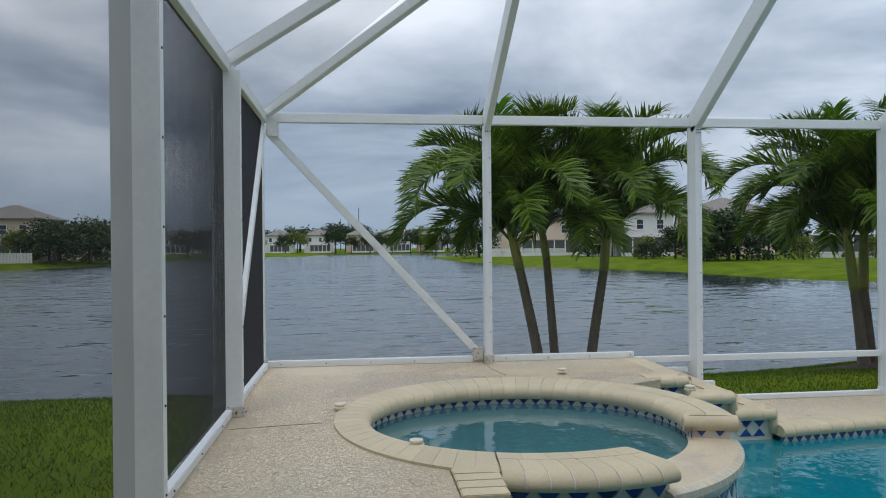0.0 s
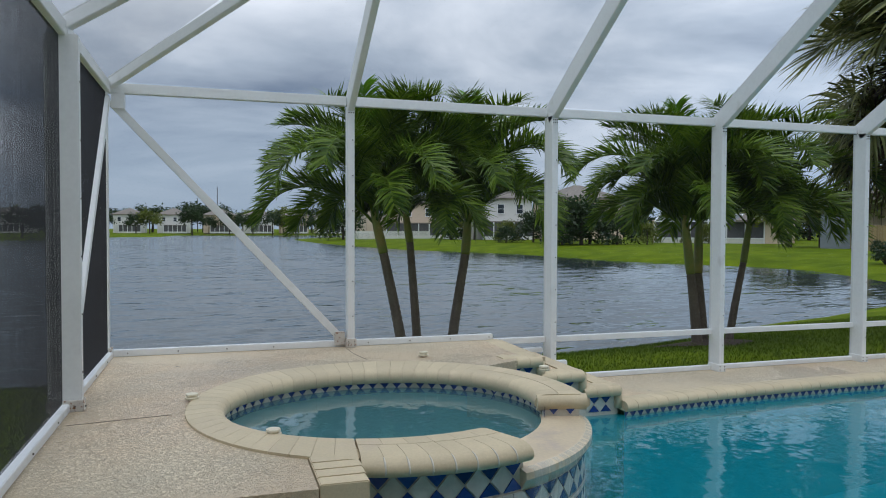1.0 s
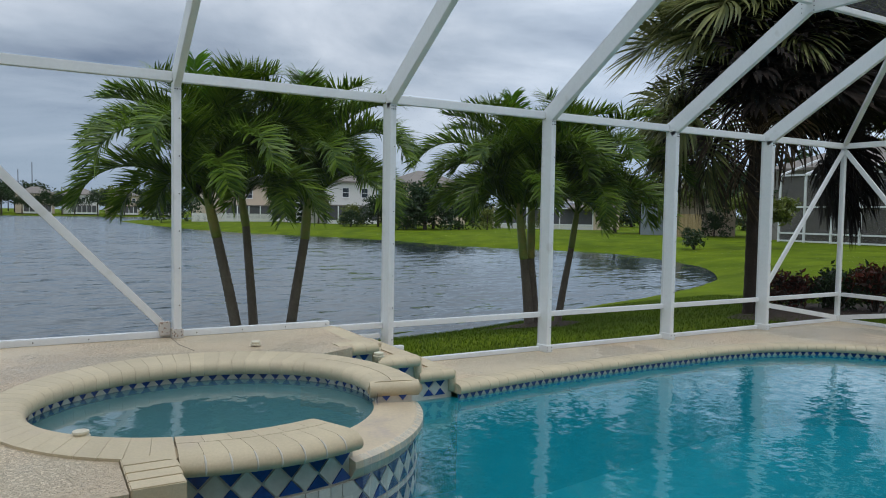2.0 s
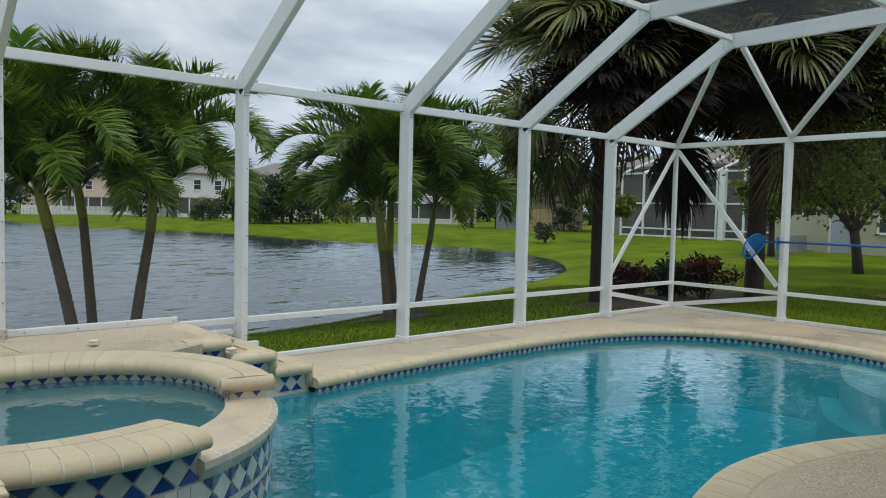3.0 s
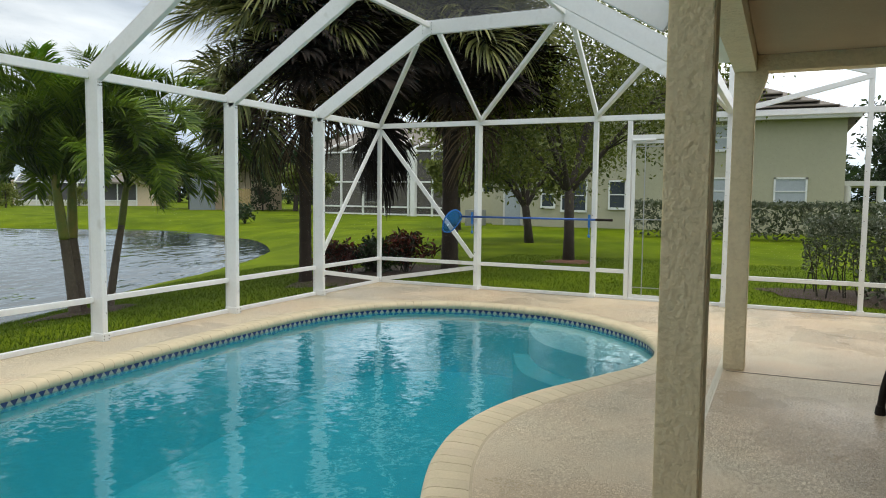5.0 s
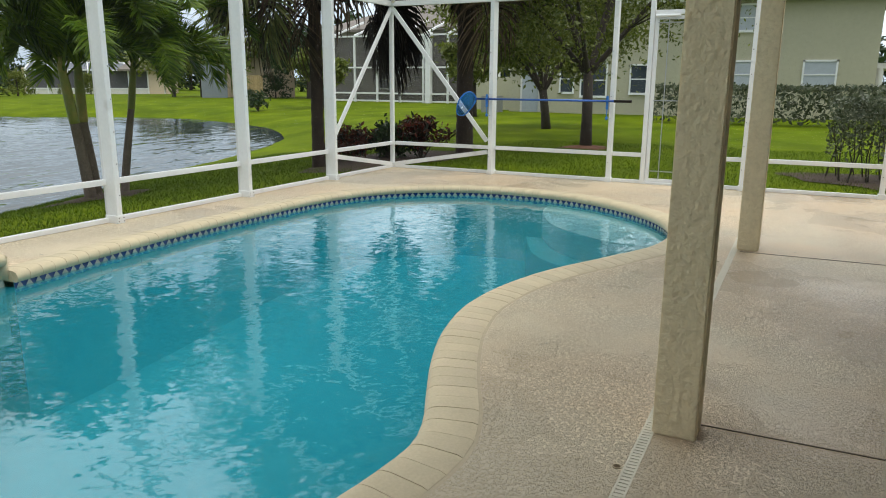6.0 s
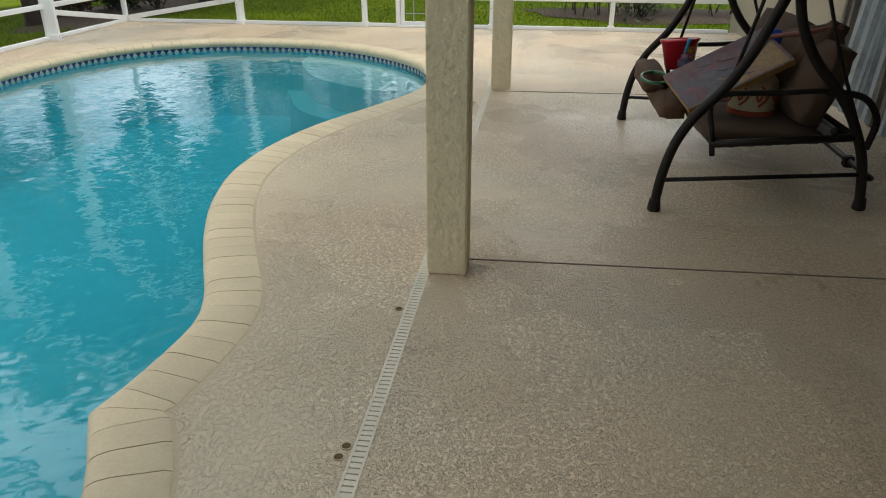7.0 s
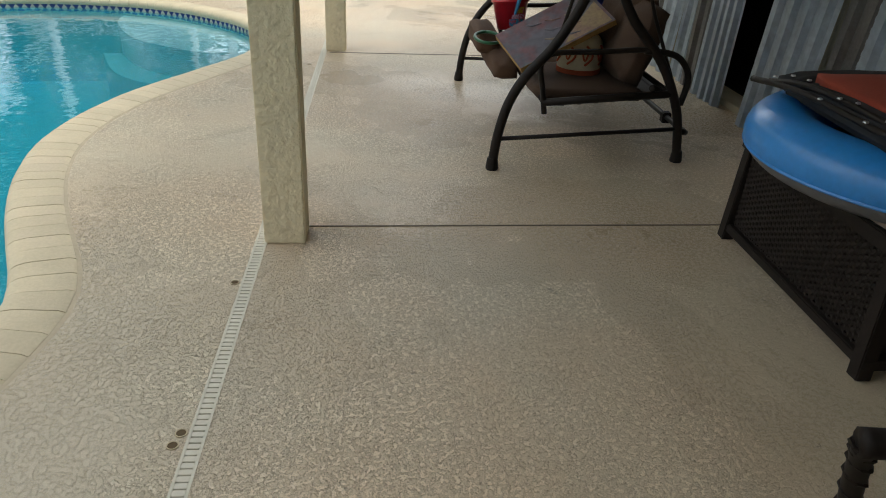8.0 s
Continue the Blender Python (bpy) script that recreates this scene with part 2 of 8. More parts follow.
def deck_material(name, low, high, wet=0.0, size=46.0, depth=0.0038, edge_shade=0.95):
    """Knockdown acrylic deck: flat pale splotches proud of a sandier ground, with damp and dirty patches."""
    m = bpy.data.materials.new(name)
    m.use_nodes = True
    nt = m.node_tree
    p = nt.nodes["Principled BSDF"]
    geo = nt.nodes.new("ShaderNodeNewGeometry")
    spl = node(nt, "ShaderNodeTexNoise", Scale=size, Detail=6.0, Roughness=0.68, Distortion=0.15)
    patch = node(nt, "ShaderNodeTexNoise", Scale=0.9, Detail=4.0)
    stain = node(nt, "ShaderNodeTexNoise", Scale=0.55, Detail=6.0, Roughness=0.6, Distortion=0.3)
    grit = node(nt, "ShaderNodeTexNoise", Scale=240.0, Detail=3.0)
    speck = node(nt, "ShaderNodeTexNoise", Scale=9.0, Detail=5.0, Roughness=0.75)
    for n in (spl, patch, stain, grit, speck):
        nt.links.new(geo.outputs["Position"], n.inputs["Vector"])
    thr = nt.nodes.new("ShaderNodeMath")
    thr.operation = "MULTIPLY_ADD"
    thr.inputs[1].default_value, thr.inputs[2].default_value = -0.10, 0.57
    nt.links.new(patch.outputs["Fac"], thr.inputs[0])
    off = nt.nodes.new("ShaderNodeMath")
    off.operation = "SUBTRACT"
    nt.links.new(spl.outputs["Fac"], off.inputs[0])
    nt.links.new(thr.outputs[0], off.inputs[1])
    flat = nt.nodes.new("ShaderNodeMapRange")
    flat.inputs["From Min"].default_value, flat.inputs["From Max"].default_value = -0.005, 0.005
    nt.links.new(off.outputs[0], flat.inputs["Value"])
    step = nt.nodes.new("ShaderNodeMapRange")
    step.interpolation_type = "SMOOTHSTEP"
    step.inputs["From Min"].default_value, step.inputs["From Max"].default_value = -0.022, 0.010
    nt.links.new(off.outputs[0], step.inputs["Value"])
    # shade of the relief, put into the colour along each island's edge
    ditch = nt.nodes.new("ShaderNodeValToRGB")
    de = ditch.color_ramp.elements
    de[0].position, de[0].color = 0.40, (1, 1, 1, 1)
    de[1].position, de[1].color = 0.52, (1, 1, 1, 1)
    de.new(0.465).color = (edge_shade, edge_shade, edge_shade, 1)
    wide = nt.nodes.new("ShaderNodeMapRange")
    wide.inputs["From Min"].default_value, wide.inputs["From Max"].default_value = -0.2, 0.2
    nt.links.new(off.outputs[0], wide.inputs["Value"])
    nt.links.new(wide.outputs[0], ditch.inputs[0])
    mx = nt.nodes.new("ShaderNodeMix")
    mx.data_type = "RGBA"
    mx.inputs["A"].default_value, mx.inputs["B"].default_value = (*low, 1), (*high, 1)
    worn = nt.nodes.new("ShaderNodeMapRange")  # stretches where the relief is trodden nearly flat
    worn.inputs["From Min"].default_value, worn.inputs["From Max"].default_value = 0.40, 0.55
    worn.inputs["To Min"].default_value, worn.inputs["To Max"].default_value = 0.15, 1.0
    nt.links.new(patch.outputs["Fac"], worn.inputs["Value"])
    shown = nt.nodes.new("ShaderNodeMath")
    shown.operation = "MULTIPLY"
    nt.links.new(flat.outputs[0], shown.inputs[0])
    nt.links.new(worn.outputs[0], shown.inputs[1])
    nt.links.new(shown.outputs[0], mx.inputs["Factor"])
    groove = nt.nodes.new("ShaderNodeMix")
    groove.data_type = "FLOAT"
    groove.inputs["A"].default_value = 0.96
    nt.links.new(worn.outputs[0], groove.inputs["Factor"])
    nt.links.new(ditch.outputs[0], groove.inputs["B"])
    hue = node(nt, "ShaderNodeTexNoise", Scale=0.8, Detail=3.0, Distortion=0.4)
    nt.links.new(geo.outputs["Position"], hue.inputs["Vector"])
    hr = nt.nodes.new("ShaderNodeMapRange")
    hr.inputs["From Min"].default_value, hr.inputs["From Max"].default_value = 0.38, 0.66
    nt.links.new(hue.outputs["Fac"], hr.inputs["Value"])
    cast = nt.nodes.new("ShaderNodeMix")
    cast.data_type = "RGBA"
    cast.inputs["A"].default_value, cast.inputs["B"].default_value = (0.96, 1.0, 1.0, 1), (1.04, 0.99, 0.93, 1)
    nt.links.new(hr.outputs[0], cast.inputs["Factor"])
    dyed = nt.nodes.new("ShaderNodeVectorMath")
    dyed.operation = "MULTIPLY"
    nt.links.new(mx.outputs["Result"], dyed.inputs[0])
    nt.links.new(cast.outputs["Result"], dyed.inputs[1])
    st = nt.nodes.new("ShaderNodeMapRange")
    st.inputs["From Min"].default_value, st.inputs["From Max"].default_value = 0.3, 0.7
    st.inputs["To Min"].default_value, st.inputs["To Max"].default_value = 0.78, 1.14
    nt.links.new(stain.outputs["Fac"], st.inputs["Value"])
    gr = nt.nodes.new("ShaderNodeMapRange")
    gr.inputs["From Min"].default_value, gr.inputs["From Max"].default_value = 0.3, 0.7
    gr.inputs["To Min"].default_value, gr.inputs["To Max"].default_value = 0.87, 1.11
    nt.links.new(grit.outputs["Fac"], gr.inputs["Value"])
    sp = nt.nodes.new("ShaderNodeMapRange")
    sp.inputs["From Min"].default_value, sp.inputs["From Max"].default_value = 0.30, 0.35
    sp.inputs["To Min"].default_value, sp.inputs["To Max"].default_value = 0.45, 1.0
    nt.links.new(speck.outputs["Fac"], sp.inputs["Value"])
    m1 = nt.nodes.new("ShaderNodeMath")
    m1.operation = "MULTIPLY"
    nt.links.new(st.outputs[0], m1.inputs[0])
    nt.links.new(gr.outputs[0], m1.inputs[1])
    m2 = nt.nodes.new("ShaderNodeMath")
    m2.operation = "MULTIPLY"
    nt.links.new(m1.outputs[0], m2.inputs[0])
    nt.links.new(sp.outputs[0], m2.inputs[1])
    sc = nt.nodes.new("ShaderNodeVectorMath")
    sc.operation = "SCALE"
    nt.links.new(dyed.outputs[0], sc.inputs[0])
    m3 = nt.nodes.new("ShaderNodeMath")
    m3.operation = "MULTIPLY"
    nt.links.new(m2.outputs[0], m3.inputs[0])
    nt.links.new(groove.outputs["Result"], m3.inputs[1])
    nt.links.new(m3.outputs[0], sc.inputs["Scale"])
    nt.links.new(sc.outputs[0], p.inputs["Base Color"])
    ro = nt.nodes.new("ShaderNodeMapRange")
    ro.inputs["From Min"].default_value, ro.inputs["From Max"].default_value = 0.35, 0.62
    ro.inputs["To Min"].default_value, ro.inputs["To Max"].default_value = 0.62 - wet, 0.8 - 0.5 * wet
    nt.links.new(stain.outputs["Fac"], ro.inputs["Value"])
    # the trowelled islands are smoother than the gritty ground
    slick = nt.nodes.new("ShaderNodeMath")
    slick.operation = "MULTIPLY_ADD"
    slick.inputs[1].default_value = -0.16
    nt.links.new(flat.outputs[0], slick.inputs[0])
    nt.links.new(ro.outputs[0], slick.inputs[2])
    nt.links.new(slick.outputs[0], p.inputs["Roughness"])
    h = nt.nodes.new("ShaderNodeMath")
    h.operation = "MULTIPLY_ADD"
    h.inputs[1].default_value = 0.5
    nt.links.new(grit.outputs["Fac"], h.inputs[0])
    nt.links.new(step.outputs[0], h.inputs[2])
    b = node(nt, "ShaderNodeBump", Strength=1.0, Distance=depth)
    hw = nt.nodes.new("ShaderNodeMath")
    hw.operation = "MULTIPLY"
    nt.links.new(h.outputs[0], hw.inputs[0])
    nt.links.new(worn.outputs[0], hw.inputs[1])
    nt.links.new(hw.outputs[0], b.inputs["Height"])
    nt.links.new(b.outputs[0], p.inputs["Normal"])
    return m


WHITE = material("white_powder_coat", (0.80, 0.81, 0.80), rough=0.38, vary=0.05, scale=3, fine=40, second=(0.62, 0.62, 0.58), mask_scale=5, mask=(0.62, 0.8))
SCREW = material("screw_steel", (0.12, 0.11, 0.10), rough=0.5, metal=0.6)
RUST = material("rusty_bracket", (0.62, 0.58, 0.52), rough=0.6, second=(0.22, 0.10, 0.04), mask_scale=60, mask=(0.55, 0.62))
MESH = screen_material("insect_screen", 0.10)
STRAND = material("screen_strand", (0.035, 0.035, 0.04), rough=0.7, vary=0.1)
DECK = deck_material("knockdown_deck", (0.66, 0.525, 0.360), (0.85, 0.695, 0.495), wet=0.30, size=60.0, depth=0.0065, edge_shade=0.82)
PATIO = deck_material("knockdown_patio", (0.64, 0.51, 0.355), (0.79, 0.645, 0.468), wet=0.44, size=64.0, depth=0.0065, edge_shade=0.82)
JOINT = material("dark_joint", (0.24, 0.19, 0.14), rough=0.9)
COPE = material("cream_coping", (0.585, 0.485, 0.315), rough=0.62, vary=0.10, scale=7, fine=90, bump=0.15, bump_scale=140, per_object=0.06, second=(0.52, 0.42, 0.30), mask_scale=3.5, mask=(0.55, 0.85))
SAND = material("sand_joint", (0.50, 0.41, 0.28), rough=0.95)
GROUT = material("pale_grout", (0.62, 0.58, 0.50), rough=0.9)
# the blue that deep water gives is put into the plaster's own colour
PLASTER = material("water_tinted_plaster", (0.065, 0.49, 0.60), rough=0.8, vary=0.10, scale=1.5, fine=12)
SPA_PLASTER = material("pale_spa_plaster", (0.46, 0.66, 0.68), rough=0.8, vary=0.10, scale=1.5, fine=12)
BLUE_TILE = material("glazed_blue_tile", (0.018, 0.045, 0.20), rough=0.16, vary=0.25, scale=9, fine=50, per_object=0.35)
PALE_TILE = material("glazed_pale_tile", (0.55, 0.54, 0.48), rough=0.4, vary=0.12, scale=9, fine=50, per_object=0.12)
POOL_WATER = water_material("pool_water", (0.74, 0.95, 0.97), [(2.5, 0.04), (8.0, 0.10), (19.0, 0.15), (42.0, 0.09)], stretch=(1.25, 0.8), turn=-38, body=(0.022, 0.37, 0.46), murk=0.42, gust=0.7, calm=0.45, rough=0.01, ior=1.62)
SPA_WATER = water_material("spa_water", (0.50, 0.82, 0.85), [(5.0, 0.05), (14.0, 0.14), (34.0, 0.12)], stretch=(0.8, 1.2), turn=10, body=(0.15, 0.34, 0.38), murk=0.35, gust=1.6, calm=0.25, rough=0.01, ior=1.75)
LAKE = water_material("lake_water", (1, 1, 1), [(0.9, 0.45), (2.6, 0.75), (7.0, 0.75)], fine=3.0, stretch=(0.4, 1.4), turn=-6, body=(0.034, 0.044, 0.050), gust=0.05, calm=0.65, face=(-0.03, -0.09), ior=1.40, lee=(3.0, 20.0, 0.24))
STUCCO = material("cream_stucco", (0.80, 0.69, 0.46), rough=0.9, vary=0.07, scale=7, fine=45, bump=1.15, bump_scale=34, second=(0.755, 0.645, 0.42), mask_scale=26, mask=(0.5, 0.6))
# both set darker than cream, so less light bounces under the lanai roof
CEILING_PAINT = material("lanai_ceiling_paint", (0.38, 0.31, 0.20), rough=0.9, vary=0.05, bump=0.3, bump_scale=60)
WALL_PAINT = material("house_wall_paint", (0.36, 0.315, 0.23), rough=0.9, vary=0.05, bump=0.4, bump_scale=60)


# ---- helpers for meshes ----
def part(name, bm, mat, parent=None, label="", smooth=False):
    me = bpy.data.meshes.new(name)
    bm.normal_update()
    bm.to_mesh(me)
    bm.free()
    me.materials.append(mat)
    if smooth:
        me.polygons.foreach_set("use_smooth", [True] * len(me.polygons))
    if smooth == "soft":
        me.set_sharp_from_angle(angle=radians(38))
    ob = new(name, me)
    if parent:
        ob.parent = parent
    if label:
        tagged(ob, label)
    return ob


def raw(name, verts, faces, mat, parent=None, label="", smooth=False):
    me = bpy.data.meshes.new(name)
    me.from_pydata([tuple(v) for v in verts], [], [tuple(f) for f in faces])
    me.materials.append(mat)
    if smooth:
        me.polygons.foreach_set("use_smooth", [True] * len(me.polygons))
    me.update()
    ob = new(name, me)
    if parent:
        ob.parent = parent
    if label:
        tagged(ob, label)
    return ob


def thing(name, label, category, group="", kind=""):
    return tagged(new(name), label, category, group, kind)


def add_box(bm, lo, hi, bevel=0.0, m=None):
    lo, hi = Vector(lo), Vector(hi)
    t = Matrix.Translation((lo + hi) / 2) @ Matrix.Diagonal((*(hi - lo), 1))
    got = bmesh.ops.create_cube(bm, size=1, matrix=(m @ t) if m else t)
    if bevel:
        edges = list({e for v in got["verts"] for e in v.link_edges})
        bmesh.ops.bevel(bm, geom=edges, offset=bevel, segments=2, affect="EDGES")
    return got["verts"]


def box(lo, hi, bevel=0.0):
    bm = bmesh.new()
    add_box(bm, lo, hi, bevel)
    return bm


def add_beam(bm, a, b, wide, deep, up=(0, 0, 1), bevel=0.004, drop=0.0):
    """A straight bar from a to b, deep along up, its top face lowered by drop from the line."""
    a, b = Vector(a), Vector(b)
    d = (b - a).normalized()
    u = Vector(up)
    u = (u - d * u.dot(d)).normalized()
    s = d.cross(u)
    m = Matrix((s, d, u)).transposed().to_4x4()
    m.translation = (a + b) / 2 - u * drop
    add_box(bm, (-wide / 2, -(b - a).length / 2, -deep / 2), (wide / 2, (b - a).length / 2, deep / 2), bevel, m)


def beam(*args, **kw):
    bm = bmesh.new()
    add_beam(bm, *args, **kw)
    return bm


def add_tube(bm, pts, radius, sides=10, caps=True):
    """A round tube along points; radius one number or one for each point."""
    pts = [Vector(p) for p in pts]
    rad = radius if hasattr(radius, "__len__") else [radius] * len(pts)
    rings = []
    ref = Vector((0, 0, 1))
    last = None
    for i, p in enumerate(pts):
        d = (pts[min(i + 1, len(pts) - 1)] - pts[max(i - 1, 0)]).normalized()
        if last is None:
            base = ref if abs(d.z) < 0.9 else Vector((1, 0, 0))
            s = d.cross(base).normalized()
        else:
            s = (last - d * last.dot(d)).normalized()
        last = s
        u = s.cross(d)
        rings.append([bm.verts.new(p + (s * math.cos(a) + u * math.sin(a)) * rad[i]) for a in [2 * math.pi * k / sides for k in range(sides)]])
    for r0, r1 in zip(rings, rings[1:]):
        for k in range(sides):
            bm.faces.new((r0[k], r0[(k + 1) % sides], r1[(k + 1) % sides], r1[k]))
    if caps:
        bm.faces.new(rings[0][::-1])
        bm.faces.new(rings[-1])


def tube(pts, radius, sides=10, caps=True):
    bm = bmesh.new()
    add_tube(bm, pts, radius, sides, caps)
    return bm


def spline(pts, per=8, closed=False):
    """Points of a smooth curve through pts."""
    pts = [Vector(p) for p in pts]
    n = len(pts)
    out = []
    for i in range(n if closed else n - 1):
        if closed:
            p0, p1, p2, p3 = pts[i - 1], pts[i], pts[(i + 1) % n], pts[(i + 2) % n]
        else:
            p0, p1, p2, p3 = pts[max(i - 1, 0)], pts[i], pts[i + 1], pts[min(i + 2, n - 1)]
        for k in range(per):
            t = k / per
            out.append(0.5 * (2 * p1 + (p2 - p0) * t + (2 * p0 - 5 * p1 + 4 * p2 - p3) * t * t + (3 * p1 - p0 - 3 * p2 + p3) * t ** 3))
    if not closed:
        out.append(pts[-1])
    return out


def lathe(profile, sides=24, m=None):
    """A turned body from (radius, height) pairs."""
    bm = bmesh.new()
    rings = []
    for r, z in profile:
        rings.append([bm.verts.new((r * math.cos(2 * math.pi * k / sides), r * math.sin(2 * math.pi * k / sides), z)) for k in range(sides)])
    for r0, r1 in zip(rings, rings[1:]):
        for k in range(sides):
            bm.faces.new((r0[k], r0[(k + 1) % sides], r1[(k + 1) % sides], r1[k]))
    bm.faces.new(rings[0][::-1])
    bm.faces.new(rings[-1])
    if m:
        bm.transform(m)
    return bm


def even(pts, step, closed=False):
    """Points at even steps along a polyline, about step apart."""
    pts = [Vector(p) for p in pts]
    if closed:
        pts = pts + [pts[0]]
    run = [0.0]
    for a, b in zip(pts, pts[1:]):
        run.append(run[-1] + (b - a).length)
    n = max(2, round(run[-1] / step))
    out, j = [], 0
    for k in range(n if closed else n + 1):
        s = run[-1] * k / n
        while j < len(run) - 2 and run[j + 1] < s:
            j += 1
        t = (s - run[j]) / max(run[j + 1] - run[j], 1e-9)
        out.append(pts[j].lerp(pts[j + 1], t))
    return out


# ---- plan of the place ----
WALL_Y, LEFT_X, RIGHT_X, HOUSE_Y = 5.0, -1.755, 8.53, -2.9
EAVE, FLAT_Z = 2.35, 3.40
RAISED = 0.385
WATER_Z, LAKE_Z = -0.095, -0.75
POST_X = {"A": -1.785, "B": 0.015, "C": 1.775, "D": 3.515, "E": 5.238, "F": 6.885, "G": 8.53}
SPA = Vector((-0.08, 3.135, 0))
DRAIN_Y = -0.143


def spa_point(angle, rx, ry, z, centre=SPA):
    return Vector((centre.x + rx * math.cos(radians(angle)), centre.y + ry * math.sin(radians(angle)), z))


# the pool's edge: near side, far end, lake side
NEAR_A = [(-0.85, 1.95, 0), (-0.86, 1.3, 0), (-0.72, 0.72, 0), (-0.35, 0.42, 0), (0.05, 0.38, 0), (0.38, 0.47, 0), (0.65, 0.625, 0)]
NEAR_B = [(0.65, 0.625, 0), (0.83, 0.585, 0), (1.15, 0.555, 0), (1.37, 0.605, 0), (1.64, 0.73, 0), (1.93, 0.86, 0), (2.30, 0.99, 0), (2.74, 1.07, 0), (3.21, 1.04, 0), (3.70, 0.91, 0), (4.25, 0.66, 0), (4.78, 0.43, 0), (5.25, 0.37, 0), (5.70, 0.44, 0), (6.24, 0.71, 0), (6.80, 1.30, 0), (7.12, 2.04, 0), (7.09, 3.05, 0), (6.60, 3.80, 0), (5.75, 4.17, 0), (4.46, 4.24, 0), (3.02, 4.18, 0), (1.97, 4.05, 0)]
EDGE = even(spline(NEAR_A, 6), 0.102)[:-1] + even(spline(NEAR_B, 6), 0.102)


def outward(pts, i):
    a, b = pts[max(i - 1, 0)], pts[min(i + 1, len(pts) - 1)]
    d = (b - a).normalized()
    return Vector((d.y, -d.x, 0))


EDGE_OUT = [outward(EDGE, i) for i in range(len(EDGE))]
COPE_W = 0.175


# ---- ground and lake ----
SHORE = [(-400, 14), (-60, 11), (-20, 9.9), (-5, 9.5), (-1, 9.3), (2.5, 9.5), (5, 9.9), (7.0, 10.6), (9.1, 11.6), (11, 12.3), (12.7, 12.8), (14.5, 13.5), (16.8, 14.5), (19.3, 15.9), (21.6, 17.8), (23.5, 19.8), (25.2, 22.4), (26.6, 25.5), (27.8, 28.7), (28.0, 31.5), (26.6, 34.5), (24.6, 38.0), (23.4, 42), (23.2, 47.5), (22.3, 53.6), (20.9, 58), (18.3, 63), (16.2, 67), (14.3, 79), (12.2, 100), (11.7, 128), (18, 140), (40, 158), (60, 180), (23, 190), (-8, 174), (-22, 163), (-26, 127), (-33.5, 122), (-31.5, 95), (-33, 84), (-36, 72), (-60, 62), (-400, 52)]


def shore_distance(x, y):
    """Metres to the lake's edge, negative over the water."""
    p = np.array(SHORE, float)
    q = np.roll(p, -1, 0)
    best = np.full(x.shape, 1e9)
    inside = np.zeros(x.shape, bool)
    for (ax, ay), (bx, by) in zip(p, q):
        dx, dy = bx - ax, by - ay
        t = np.clip(((x - ax) * dx + (y - ay) * dy) / (dx * dx + dy * dy), 0, 1)
        best = np.minimum(best, np.hypot(x - ax - t * dx, y - ay - t * dy))
        crosses = (ay > y) != (by > y)
        inside ^= crosses & (x < (bx - ax) * (y - ay) / (by - ay + 1e-12) + ax)
    return np.where(inside, -best, best)


def ground_height(x, y):
    d = shore_distance(x, y)
    near = np.exp(-((x - 3) ** 2 / 150 + (y - 3) ** 2 / 80))
    top = -0.12 - 0.2 * np.clip((y - 95) / 30, 0, 1)
    bank = LAKE_Z + (top - LAKE_Z) * (1 - np.exp(-np.maximum(d, 0) / (1.5 + 2.6 * (1 - near)))) + 0.05 * np.minimum(np.maximum(d, 0), 1)
    wet = LAKE_Z - 0.9 * (1 - np.exp(np.minimum(d, 0) / 2.5)) - 0.02
    z = np.where(d > 0, np.minimum(bank, top + 0.02), wet)
    bumps = 0.008 * np.sin(x * 1.7 + 1.3 * np.sin(y * 0.9)) * np.sin(y * 1.9 + x * 0.3)
    z = z + np.where(d > 0.5, bumps, 0)
    under = (x > LEFT_X + 0.1) & (x < RIGHT_X - 0.1) & (y < WALL_Y - 0.1) & (y > -20)
    house = (x > -30) & (x < RIGHT_X - 0.1) & (y < HOUSE_Y)
    return np.where(under | house, -2.6, z)


def steps_between(marks):
    out = []
    for a, b, s in marks:
        out += list(np.arange(a, b, s))
    return np.array(out + [marks[-1][1]])


GRASS = material("lawn", (0.080, 0.122, 0.002), rough=0.95, spec=0.05, vary=0.35, scale=0.7, fine=28, bump=0.9, bump_scale=45, second=(0.118, 0.160, 0.003), mask_scale=0.35, mask=(0.4, 0.65))


def build_ground():
    gx = steps_between([(-900, -100, 80), (-100, -30, 10), (-30, -6, 1.5), (-6, 16, 0.22), (16, 40, 1.0), (40, 110, 7), (110, 900, 79)])
    gy = steps_between([(-900, -60, 84), (-60, -8, 4), (-8, 16, 0.22), (16, 60, 1.0), (60, 170, 4), (170, 900, 73)])
    X, Y = np.meshgrid(gx, gy)
    Z = ground_height(X, Y)
    nx, ny = len(gx), len(gy)
    verts = np.stack([X, Y, Z], -1).reshape(-1, 3)
    faces = [(j * nx + i, j * nx + i + 1, (j + 1) * nx + i + 1, (j + 1) * nx + i) for j in range(ny - 1) for i in range(nx - 1)]
    g = raw("ground", verts, faces, GRASS, smooth=True)
    tagged(g, "bright green mown lawn sloping down to the lake", "lawn", kind="structure")
    w = raw("lake_water", [(-900, 5.4, LAKE_Z), (80, 5.4, LAKE_Z), (80, 200, LAKE_Z), (-900, 200, LAKE_Z)], [(0, 1, 2, 3)], LAKE)
    tagged(w, "grey-blue lake ruffled by wind ripples", "lake", kind="structure")


build_ground()


